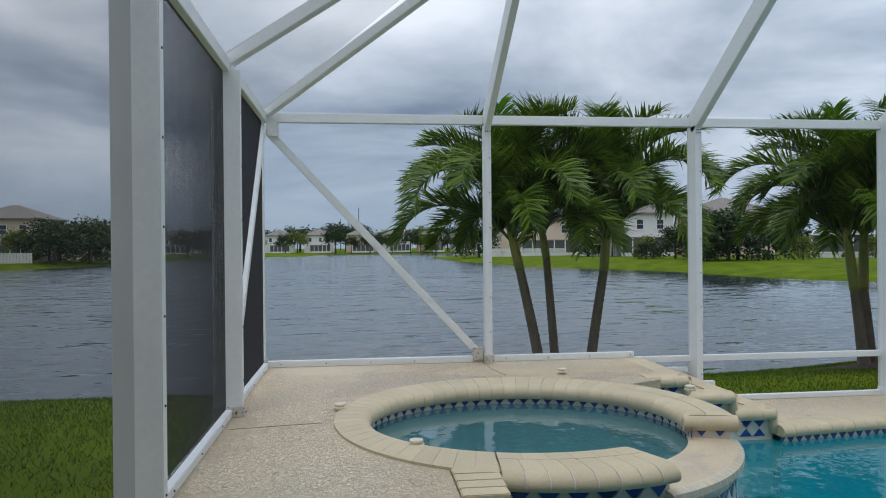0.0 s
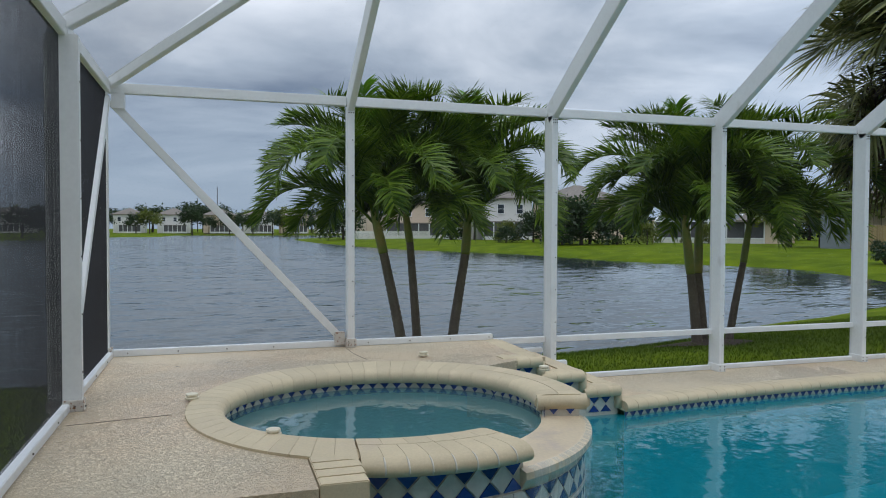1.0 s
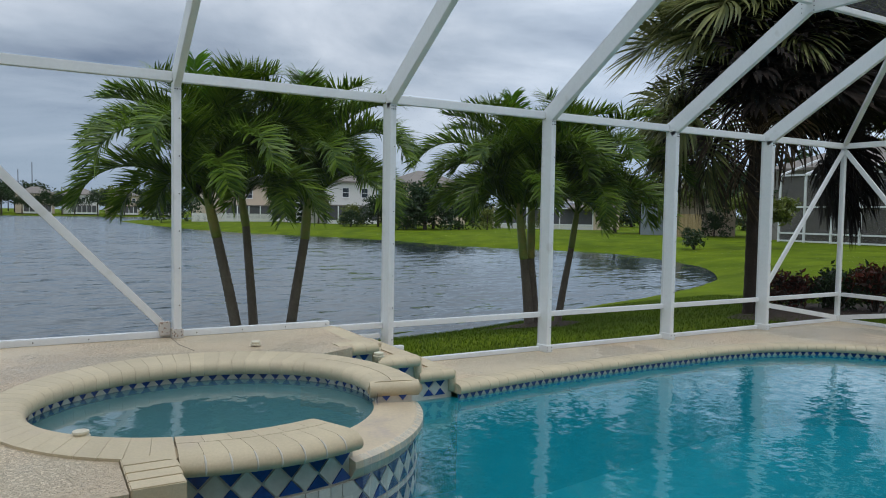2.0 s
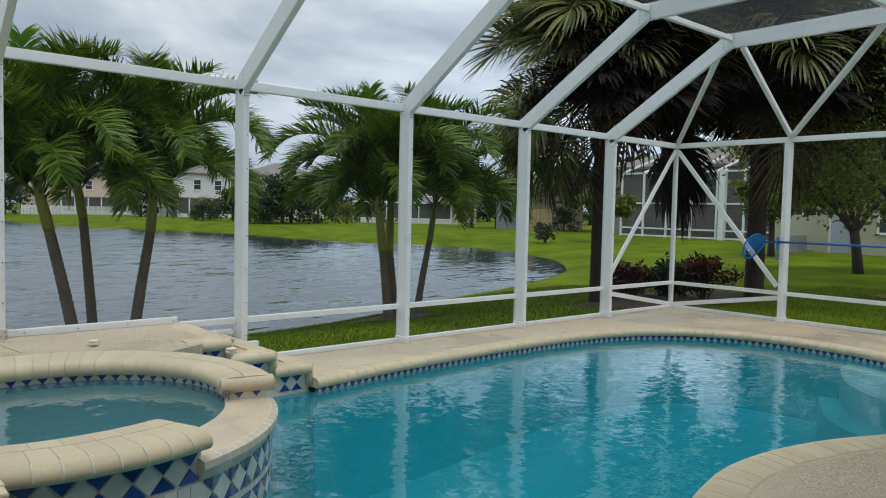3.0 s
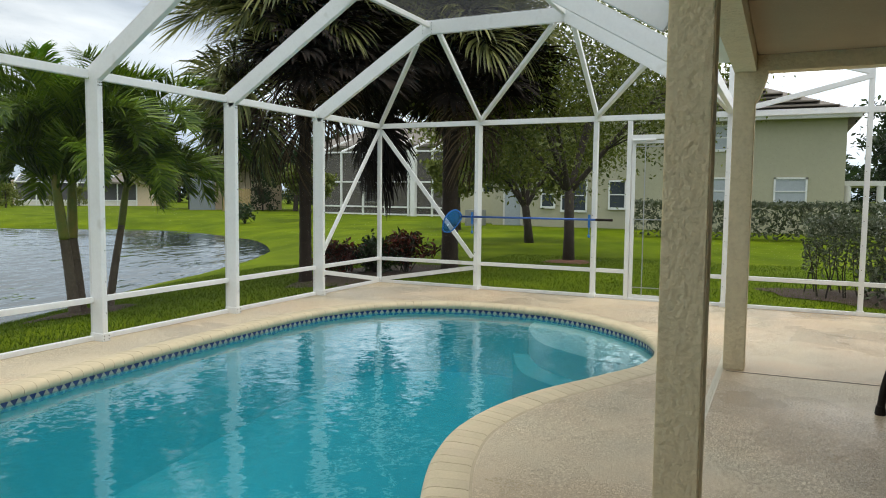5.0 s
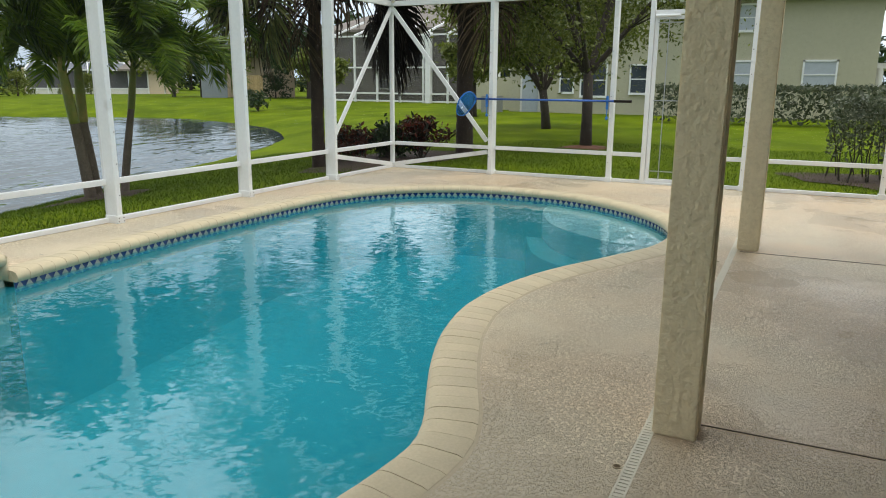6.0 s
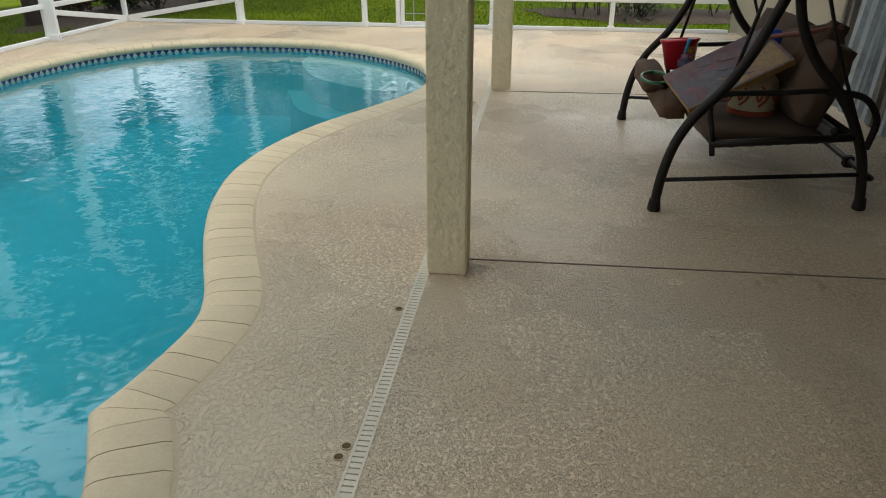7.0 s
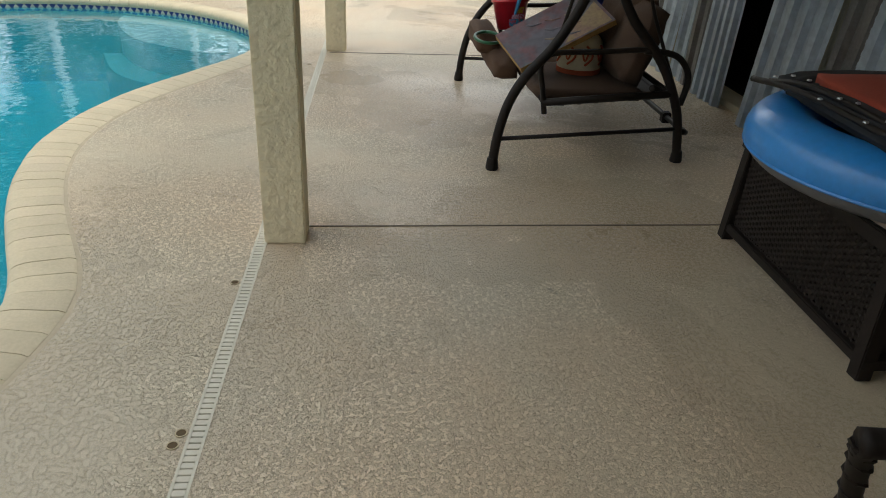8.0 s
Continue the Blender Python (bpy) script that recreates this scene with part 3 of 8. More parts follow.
# ---- decks ----
def slab(name, outline, top, bottom, mat, label):
    bm = bmesh.new()
    vs = [bm.verts.new((p[0], p[1], top)) for p in outline]
    f = bm.faces.new(vs)
    f.normal_update()
    if f.normal.z < 0:
        f.normal_flip()
    got = bmesh.ops.extrude_face_region(bm, geom=[f])
    low = [v for v in got["geom"] if isinstance(v, bmesh.types.BMVert)]
    for v in low:
        v.co.z = bottom
    bmesh.ops.recalc_face_normals(bm, faces=bm.faces[:])
    bmesh.ops.triangulate(bm, faces=[f for f in bm.faces if len(f.verts) > 4])
    ob = part(name, bm, mat)
    return tagged(ob, label, "floor", kind="structure")


outer = [p + n * COPE_W for p, n in zip(EDGE, EDGE_OUT)]
deck_line = [(LEFT_X - 0.06, DRAIN_Y + 0.022), (RIGHT_X + 0.08, DRAIN_Y + 0.022), (RIGHT_X + 0.08, WALL_Y + 0.06), (1.95, WALL_Y + 0.06), (1.95, 4.24)]
deck_line += [(p.x, p.y) for p in reversed(outer) if p.x > 1.96 or p.y < 2.2] + [(-1.16, 1.86), (LEFT_X - 0.06, 1.86)]
slab("floor_pool_deck", deck_line, 0.0, -0.35, DECK, "tan knockdown-textured pool deck, damp in patches")
slab("floor_patio", [(LEFT_X - 0.06, HOUSE_Y), (RIGHT_X + 0.08, HOUSE_Y), (RIGHT_X + 0.08, DRAIN_Y - 0.022), (LEFT_X - 0.06, DRAIN_Y - 0.022)], 0.0, -0.35, PATIO, "tan textured covered patio floor, wet and shiny in places")

left_arc = [(p.x, p.y) for p in [spa_point(a, 1.085, 1.085, 0) for a in range(-114, -321, -6)]]
raised_line = [(LEFT_X - 0.06, 1.86), (-0.655, 1.86), (-0.655, 2.22)] + left_arc + [(1.06, 4.02), (1.10, 4.14), (1.285, 4.14), (1.285, WALL_Y + 0.06), (LEFT_X - 0.06, WALL_Y + 0.06)]
slab("floor_raised_deck", raised_line, RAISED, -0.35, DECK, "tan knockdown-textured raised deck round the spa")

# saw-cut joints in the patio, and one in the raised deck
for a, b, z in (((1.80, -0.19, 0), (1.87, HOUSE_Y + 0.02, 0), 0.0), ((4.97, -0.19, 0), (5.06, HOUSE_Y + 0.02, 0), 0.0)):
    j = part("floor_joint", beam((a[0], a[1], z + 0.001), (b[0], b[1], z + 0.001), 0.0075, 0.005, bevel=0), JOINT)
    tagged(j, "dark control joint cut across the floor", "joint", kind="structure")
for pts in ([(-1.70, 3.05), (-1.23, 3.12)], [(-0.03, 4.94), (-0.02, 4.62), (0.03, 4.36)]):
    j = part("floor_joint", tube([(x, y, RAISED + 0.0005) for x, y in pts], 0.0022, 6), JOINT)
    tagged(j, "thin crack joint in the raised deck", "joint", kind="structure")


# ---- the pool: shell, water, coping ----
def strip(lines, mat, name, parent, label="", smooth=True):
    """A skin over successive lines of points."""
    n = len(lines[0])
    verts = [p for line in lines for p in line]
    faces = [(j * n + i, j * n + i + 1, (j + 1) * n + i + 1, (j + 1) * n + i) for j in range(len(lines) - 1) for i in range(n - 1)]
    return raw(name, verts, faces, mat, parent, label, smooth)


pool = thing("swimming_pool", "freeform swimming pool with turquoise water and cream coping", "pool", kind="structure")
ring = EDGE + [Vector((1.95, 4.13, 0)), Vector((1.0, 4.13, 0)), Vector((0.3, 3.5, 0)), Vector((-0.85, 2.0, 0))]
loop = ring + [ring[0]]
floor_z = lambda p: -0.85 - 0.25 * math.exp(-((p.x - 2.6) / 2.6) ** 2)
strip([[Vector((p.x, p.y, -0.045)) for p in EDGE], [Vector((p.x, p.y, -1.2)) for p in EDGE]], PLASTER, "pool_wall", pool)
bm = bmesh.new()
grid = [[bm.verts.new((x, y, floor_z(Vector((x, y, 0))) + 0.01)) for x in np.linspace(-1.2, 7.6, 45)] for y in np.linspace(0.2, 4.6, 23)]
for r0, r1 in zip(grid, grid[1:]):
    for k in range(44):
        bm.faces.new((r0[k], r0[k + 1], r1[k + 1], r1[k]))
part("pool_floor", bm, PLASTER, pool, smooth=True)
bm = bmesh.new()
f = bm.faces.new([bm.verts.new((p.x - o.x * -0.02, p.y - o.y * -0.02, WATER_Z)) for p, o in zip(ring, EDGE_OUT + [Vector()] * 4)])
f.normal_update()
if f.normal.z < 0:
    f.normal_flip()
bmesh.ops.triangulate(bm, faces=bm.faces[:])
part("pool_water_surface", bm, POOL_WATER, pool, "turquoise pool water with soft ripples")

# entry steps and sun shelf under water at the far end
# water depth painted in: half-tinted step, nearly untinted shelf
STEP_TONE = material("water_tinted_step", (0.16, 0.56, 0.64), rough=0.8, vary=0.08, scale=2)
SHELF_PALE = material("shelf_plaster", (0.90, 0.92, 0.91), rough=0.8, vary=0.08, scale=2)
for name, line, z in (("sun_shelf", [(p.x, p.y) for p in spline([(7.6, 2.02, 0), (6.95, 2.05, 0), (6.45, 1.88, 0), (6.0, 1.62, 0), (5.7, 1.25, 0), (5.5, 0.85, 0), (5.5, 0.3, 0)], 4)] + [(7.6, 0.3)], -0.15), ("entry_step", [(p.x, p.y) for p in spline([(6.5, 2.1, 0), (5.75, 1.75, 0), (5.4, 1.35, 0), (5.2, 0.85, 0), (5.2, 0.3, 0)], 4)] + [(6.5, 0.3)], -0.40)):
    bm = bmesh.new()
    vs = [bm.verts.new((x, y, z)) for x, y in line]
    f = bm.faces.new(vs)
    f.normal_update()
    if f.normal.z < 0:
        f.normal_flip()
    got = bmesh.ops.extrude_face_region(bm, geom=[f])
    for v in got["geom"]:
        if isinstance(v, bmesh.types.BMVert):
            v.co.z -= 0.8
    bmesh.ops.recalc_face_normals(bm, faces=bm.faces[:])
    part(name, bm, SHELF_PALE if name == "sun_shelf" else STEP_TONE, pool)


def cope_piece(a, b, profile, joint=0.004, sag=0.0):
    """One coping stone between two stations (inner point, outward direction, width factor)."""
    bm = bmesh.new()
    rings = []
    for (p, n), (q, _) in ((a, b), (b, a)):
        d = (q - p).normalized() * joint
        rings.append([bm.verts.new(p + d + n * o + Vector((0, 0, z - sag))) for o, z in profile])
    k = len(profile)
    for i in range(k):
        bm.faces.new((rings[0][i], rings[0][(i + 1) % k], rings[1][(i + 1) % k], rings[1][i]))
    bm.faces.new(rings[0][::-1])
    bm.faces.new(rings[1])
    bmesh.ops.recalc_face_normals(bm, faces=bm.faces[:])
    return bm


BULL = [(-0.020, -0.060), (-0.036, -0.046), (-0.042, -0.028), (-0.040, -0.010), (-0.028, 0.006), (-0.008, 0.016), (0.02, 0.020), (0.04, 0.020), (COPE_W - 0.02, 0.012), (COPE_W, 0.004), (COPE_W, -0.05)]
stations = list(zip(EDGE, EDGE_OUT))
for i, (a, b) in enumerate(zip(stations, stations[1:])):
    part("coping_stone", cope_piece(a, b, BULL, 0.0016, random.uniform(0, 0.0015)), COPE, pool, smooth="soft")
strip([[p + n * 0.0 + Vector((0, 0, -0.04)) for p, n in stations], [p + n * 0.02 + Vector((0, 0, 0.009)) for p, n in stations], [p + n * (COPE_W - 0.02) + Vector((0, 0, 0.006)) for p, n in stations], [p + n * (COPE_W + 0.004) + Vector((0, 0, 0.0015)) for p, n in stations], [p + n * (COPE_W + 0.022) + Vector((0, 0, -0.001)) for p, n in stations], [p + n * (COPE_W + 0.022) + Vector((0, 0, -0.1)) for p, n in stations]], SAND, "grout_bed", pool, smooth=False)

# waterline tiles: a blue band with pale triangles
wl = even(EDGE[26:], 0.075)
wl_n = [outward(wl, i) for i in range(len(wl))]
strip([[p - n * 0.006 + Vector((0, 0, -0.045)) for p, n in zip(wl, wl_n)], [p - n * 0.006 + Vector((0, 0, -0.20)) for p, n in zip(wl, wl_n)]], BLUE_TILE, "waterline_tile_band", pool, smooth=False)
verts, faces = [], []
for i in range(0, len(wl) - 1):
    p, q = wl[i] - wl_n[i] * 0.010, wl[i + 1] - wl_n[i + 1] * 0.010
    c = (p + q) / 2
    for tri in ((p + Vector((0, 0, -0.112)), q + Vector((0, 0, -0.112)), c + Vector((0, 0, -0.056))),):
        faces.append(tuple(range(len(verts), len(verts) + 3)))
        verts += tri
tagged(raw("pale_tile_triangles", verts, faces, PALE_TILE, pool), kind="stuff")


# ---- spa ----
spa = thing("spa", "round raised spa with cream coping and blue diamond tiles", "spa", kind="structure")
IN_RX, IN_RY, OUT_RX, OUT_RY = 0.875, 0.757, 1.085, 1.085
IN_C = Vector((-0.125, 3.10, 0))


def spa_ring(rx, ry, z, centre, start=-360, stop=0, step=6):
    return [spa_point(a, rx, ry, z, centre) for a in np.arange(start, stop + 0.1, step)]


strip([spa_ring(IN_RX + 0.03, IN_RY + 0.03, 0.27, IN_C), spa_ring(IN_RX + 0.03, IN_RY + 0.03, 0.18, IN_C), spa_ring(IN_RX, IN_RY, -0.02, IN_C), spa_ring(IN_RX * 0.62, IN_RY * 0.62, -0.02, IN_C), spa_ring(IN_RX * 0.58, IN_RY * 0.58, -0.28, IN_C), spa_ring(0.02, 0.02, -0.28, IN_C)], SPA_PLASTER, "spa_shell", spa)
bm = bmesh.new()
bm.faces.new([bm.verts.new(p) for p in spa_ring(IN_RX + 0.045, IN_RY + 0.045, 0.287, IN_C, -354)])
part("spa_water_surface", bm, SPA_WATER, spa, "calm clear blue-green spa water")
SPA_IN = [(0.0, -0.066), (-0.020, -0.054), (-0.031, -0.034), (-0.031, -0.014), (-0.022, 0.004), (-0.004, 0.016), (0.02, 0.022), (0.05, 0.024)]


def spa_stone(a0, a1, over, row=0):
    """A coping stone of the spa from angle to angle. Over the pool there are two rows: flat stones within (1), rounded ones without (2)."""
    bm = bmesh.new()
    rings = []
    for a, s in ((a0, 0.05), (a1, -0.05)):
        p = spa_point(a + s, IN_RX, IN_RY, RAISED, IN_C)
        q = spa_point(a + s, OUT_RX, OUT_RY, RAISED)
        n = (q - p).normalized()
        w = (q - p).length
        mid = w * 0.42
        tail = [(w - 0.06, 0.024), (w - 0.025, 0.021), (w + 0.004, 0.012), (w + 0.024, 0.0), (w + 0.036, -0.016), (w + 0.038, -0.034), (w + 0.030, -0.050), (w + 0.014, -0.060), (w - 0.01, -0.064), (w - 0.05, -0.064)] if over else [(w, 0.012), (w, -0.04)]
        line = SPA_IN + tail
        if row == 1:
            line = SPA_IN + [(mid - 0.0018, 0.024), (mid - 0.0018, -0.03)]
        elif row == 2:
            line = [(mid + 0.0018, -0.03), (mid + 0.0018, 0.024)] + tail
        rings.append([bm.verts.new(p + n * o + Vector((0, 0, z))) for o, z in line])
    k = len(rings[0])
    for i in range(k):
        bm.faces.new((rings[0][i], rings[0][(i + 1) % k], rings[1][(i + 1) % k], rings[1][i]))
    bm.faces.new(rings[0][::-1])
    bm.faces.new(rings[1])
    bmesh.ops.recalc_face_normals(bm, faces=bm.faces[:])
    return bm


def tile_quad(pts, out, thick=0.005):
    """A small flat tile from corner points, proud of its wall, with side faces."""
    bm = bmesh.new()
    top = [bm.verts.new(p + out * thick) for p in pts]
    low = [bm.verts.new(p) for p in pts]
    bm.faces.new(top)
    k = len(pts)
    for i in range(k):
        bm.faces.new((top[i], low[i], low[(i + 1) % k], top[(i + 1) % k]))
    bmesh.ops.recalc_face_normals(bm, faces=bm.faces[:])
    return bm


spans = [(-110 + 5.0 * k, -105 + 5.0 * k, True) for k in range(8)] + [(-15 + 5.4 * k, -9.6 + 5.4 * k, True) for k in range(10)] + [(39 + 5.4 * k, 44.4 + 5.4 * k, False) for k in range(39)]
for a0, a1, over in spans:
    if over:
        part("coping_stone", spa_stone(a0, a1, True, 2), COPE, spa, smooth="soft")
    else:
        part("coping_stone", spa_stone(a0, min(a1, 250), False), COPE, spa, smooth="soft")
for first, last, count in ((-110, -70, 6), (-15, 39, 7)):
    for k in range(count):
        part("coping_stone", spa_stone(first + (last - first) * k / count, first + (last - first) * (k + 1) / count, True, 1), COPE, spa, smooth="soft")
strip([spa_ring(IN_RX + 0.02, IN_RY + 0.02, RAISED - 0.05, IN_C, -15, 250, 5), spa_ring(IN_RX + 0.03, IN_RY + 0.03, RAISED + 0.008, IN_C, -15, 250, 5), spa_ring(OUT_RX - 0.04, OUT_RY - 0.04, RAISED + 0.004, SPA, -15, 250, 5)], SAND, "grout_bed", spa, smooth=False)
# rounded ends of the coping on both sides of the spillway
END = [(o - 0.004, z) for o, z in SPA_IN[:-1]] + [(0.016, -0.066)]
for a, s in ((-15, 1),):
    p, q = spa_point(a, IN_RX, IN_RY, RAISED, IN_C), spa_point(a, OUT_RX, OUT_RY, RAISED)
    d = (q - p).normalized()
    t = Vector((-math.sin(radians(a)), math.cos(radians(a)), 0)) * s
    part("coping_stone", cope_piece((p - d * 0.020, t), (q + d * 0.012, t), END, 0.0), COPE, spa, smooth="soft")
# outer drum
for a0, a1, top in ((-114, -70, RAISED - 0.04), (-70, -16, 0.22), (-16, 60, RAISED - 0.04)):
    strip([spa_ring(OUT_RX - 0.03, OUT_RY - 0.03, top, SPA, a0, a1, 2), spa_ring(OUT_RX - 0.03, OUT_RY - 0.03, -1.0, SPA, a0, a1, 2)], GROUT, "spa_outer_wall", spa)
for a0, a1 in ((-111, -70), (-16, 42)):
    strip([spa_ring(IN_RX + 0.02, IN_RY + 0.02, 0.0, IN_C, a0, a1, 1), spa_ring(IN_RX + 0.02, IN_RY + 0.02, RAISED - 0.035, IN_C, a0, a1, 1), spa_ring(OUT_RX - 0.03, OUT_RY - 0.03, RAISED - 0.035, SPA, a0, a1, 1), spa_ring(OUT_RX - 0.03, OUT_RY - 0.03, 0.0, SPA, a0, a1, 1)], GROUT, "spa_wall_core", spa, smooth=False)
for a in (-70, -16):
    p, q = spa_point(a, IN_RX + 0.02, IN_RY + 0.02, 0.0, IN_C), spa_point(a, OUT_RX - 0.03, OUT_RY - 0.03, 0.0)
    up = Vector((0, 0, RAISED - 0.035))
    raw("spa_wall_end", [p, q, q + up, p + up], [(0, 1, 2, 3)], GROUT, spa)
    n = Vector((-math.sin(radians(a)), math.cos(radians(a)), 0)) * (1 if a == -70 else -1)
    for k in range(2):
        c0, c1 = p.lerp(q, 0.06 + 0.47 * k), p.lerp(q, 0.47 + 0.47 * k)
        z0, z1 = 0.300, 0.348
        part("blue_tile", tile_quad([c0 + Vector((0, 0, z1)), c1 + Vector((0, 0, z1)), (c0 + c1) / 2 + Vector((0, 0, z0))], n, 0.006), BLUE_TILE, spa)
# the inner wall below the spillway stays low: the lip between the coping's two ends
verts, faces = [], []
for a in np.arange(-71, -13.9, 3):
    for rx, ry, c, z in ((IN_RX - 0.01, IN_RY - 0.01, IN_C, 0.20), (IN_RX, IN_RY, IN_C, 0.294), (OUT_RX - 0.03, OUT_RY - 0.03, SPA, 0.284), (OUT_RX + 0.012, OUT_RY + 0.012, SPA, 0.272), (OUT_RX + 0.012, OUT_RY + 0.012, SPA, 0.240), (OUT_RX - 0.03, OUT_RY - 0.03, SPA, 0.18)):
        verts.append(spa_point(a, rx, ry, z, c))
n = len(verts) // 6
faces = [(j * 6 + i, j * 6 + i + 1, (j + 1) * 6 + i + 1, (j + 1) * 6 + i) for j in range(n - 1) for i in range(5)]
faces += [(0, 1, 2, 3, 4, 5), tuple((n - 1) * 6 + i for i in range(6))]
LIP = material("spillway_stone", (0.62, 0.50, 0.335), rough=0.35, vary=0.12, scale=8, second=(0.50, 0.40, 0.31), mask_scale=6, mask=(0.5, 0.7))
raw("spillway_lip", verts, faces, LIP, spa, "wet tan stone spillway lip")


# thin sheet of water that runs over the lip and down the tiles
SPILL = screen_material("spilling_water", 0.16, (0.62, 0.80, 0.82))
for k in range(18):
    a = -69 + k * 3.0
    verts = []
    for j, (r, z) in enumerate(((-0.02, 0.287), (0.014, 0.277), (0.020, 0.240), (0.010, 0.10), (0.006, -0.10))):
        verts += [spa_point(a + 0.25 * math.sin(k * 2.1 + j), OUT_RX + r, OUT_RY + r, z), spa_point(a + 2.2 + 0.5 * math.sin(k * 1.3 + j), OUT_RX + r, OUT_RY + r, z)]
    raw("water_sheet", verts, [(2 * j, 2 * j + 1, 2 * j + 3, 2 * j + 2) for j in range(4)], SPILL, spa, smooth=True)


def diamond_row(parent, point, normal, count, low, high, pale="pale_tile", blue="blue_tile"):
    """A row of pale diamonds with blue triangles between; point(s, z) for s from 0 to count."""
    mid = (low + high) / 2
    e = 0.035
    for k in range(count):
        n = normal(k + 0.5)
        part(pale, tile_quad([point(k + e, mid), point(k + 0.5, low + 0.003), point(k + 1 - e, mid), point(k + 0.5, high - 0.003)], n), PALE_TILE, parent)
        n = normal(k + 1.0)
        for z0, s in ((low, 1), (high, -1)):
            part(blue, tile_quad([point(k + 0.5 + 2 * e, z0 + s * 0.002), point(k + 1.5 - 2 * e, z0 + s * 0.002), point(k + 1, mid - s * 0.006)], n), BLUE_TILE, parent)


ROW = 6.6
drum = lambda s, z: spa_point(-113 + s * ROW, OUT_RX - 0.028, OUT_RY - 0.028, z)
drum_n = lambda s: Vector((math.cos(radians(-113 + s * ROW)), math.sin(radians(-113 + s * ROW)), 0))
diamond_row(spa, drum, drum_n, 6, 0.190, 0.322)
diamond_row(spa, lambda s, z: drum(s + 6, z), lambda s: drum_n(s + 6), 9, 0.050, 0.180)
diamond_row(spa, drum, drum_n, 16, -0.115, 0.015)
diamond_row(spa, lambda s, z: drum(s + 14.8, z), lambda s: drum_n(s + 14.8), 5, 0.190, 0.322)
for k in range(32):
    a = -113 + k * 3.3
    z = 0.12 if a < -72 else 0.028
    pts = [spa_point(a + d, OUT_RX - 0.028, OUT_RY - 0.028, zz) for d, zz in ((0.1, 0.022), (3.2, 0.022), (3.2, 0.045), (0.1, 0.045))]
    part("listello_tile", tile_quad(pts, drum_n(k / 2), 0.008), PALE_TILE, spa)
    if a < -72:
        for z0 in (0.062, 0.126):
            pts = [spa_point(a + d, OUT_RX - 0.028, OUT_RY - 0.028, zz) for d, zz in ((0.1, z0), (3.2, z0), (3.2, z0 + 0.054), (0.1, z0 + 0.054))]
            part("listello_tile", tile_quad(pts, drum_n(k / 2), 0.007), PALE_TILE, spa)
# waterline tiles inside the spa: pale triangles on a blue band
strip([spa_ring(IN_RX + 0.022, IN_RY + 0.022, 0.352, IN_C, -20, 250, 4), spa_ring(IN_RX + 0.018, IN_RY + 0.018, 0.25, IN_C, -20, 250, 4)], BLUE_TILE, "waterline_tile_band", spa)
for k in range(52):
    a = -18 + k * 5.1
    pts = [spa_point(a + d, IN_RX + 0.017, IN_RY + 0.017, z, IN_C) for d, z in ((0.2, 0.285), (4.9, 0.285), (2.55, 0.328))]
    n = (IN_C - spa_point(a + 2.5, IN_RX, IN_RY, 0, IN_C)).normalized()
    part("pale_tile", tile_quad(pts, n, 0.004), PALE_TILE, spa)
# stepped border where the coping meets the deck, and the raised deck's end face
for k in range(4):
    part("border_paver", box((-0.65, 1.865 + 0.088 * k, RAISED - 0.06), (-0.465 + 0.004 * k, 1.949 + 0.088 * k, RAISED + 0.012), 0.004), COPE, spa)
part("pool_wall", box((-1.1, 1.80, -1.25), (-0.492, 2.45, -0.11)), PLASTER, spa)
part("deck_end_face", box((-0.655, 1.862, -0.3), (-0.468, 2.25, RAISED - 0.06)), COPE, spa)

# round drain caps on the raised deck
CAP = material("cream_plastic", (0.70, 0.64, 0.48), rough=0.5)
for x, y in ((-1.14, 3.41), (-0.765, 2.57), (0.45, 4.345), (1.07, 3.588)):
    c = part("deck_cap", lathe([(0.037, 0), (0.038, 0.008), (0.029, 0.011), (0.029, 0.018), (0.034, 0.020), (0.032, 0.028), (0.016, 0.032), (0.001, 0.033)], 20, pose(x, y, RAISED + 0.012)), CAP, smooth=False)
    tagged(c, "round cream plastic cap on the raised deck", "deck cap", "caps round the spa")

# mortar dabs between the stones of the front coping
for k in range(1, 8):
    a = -110 + 5.0 * k
    q = spa_point(a, OUT_RX, OUT_RY, RAISED)
    d = (q - spa_point(a, IN_RX, IN_RY, RAISED, IN_C)).normalized()
    pts = [q + d * o + Vector((0, 0, z)) for o, z in ((-0.01, 0.0175), (0.006, 0.0125), (0.025, 0.0005), (0.0365, -0.016), (0.0385, -0.034), (0.0305, -0.050))]
    part("mortar_joint", tube(pts, [0.002, 0.0035, 0.005, 0.0035, 0.005, 0.002], 6), GROUT, spa, smooth=True)

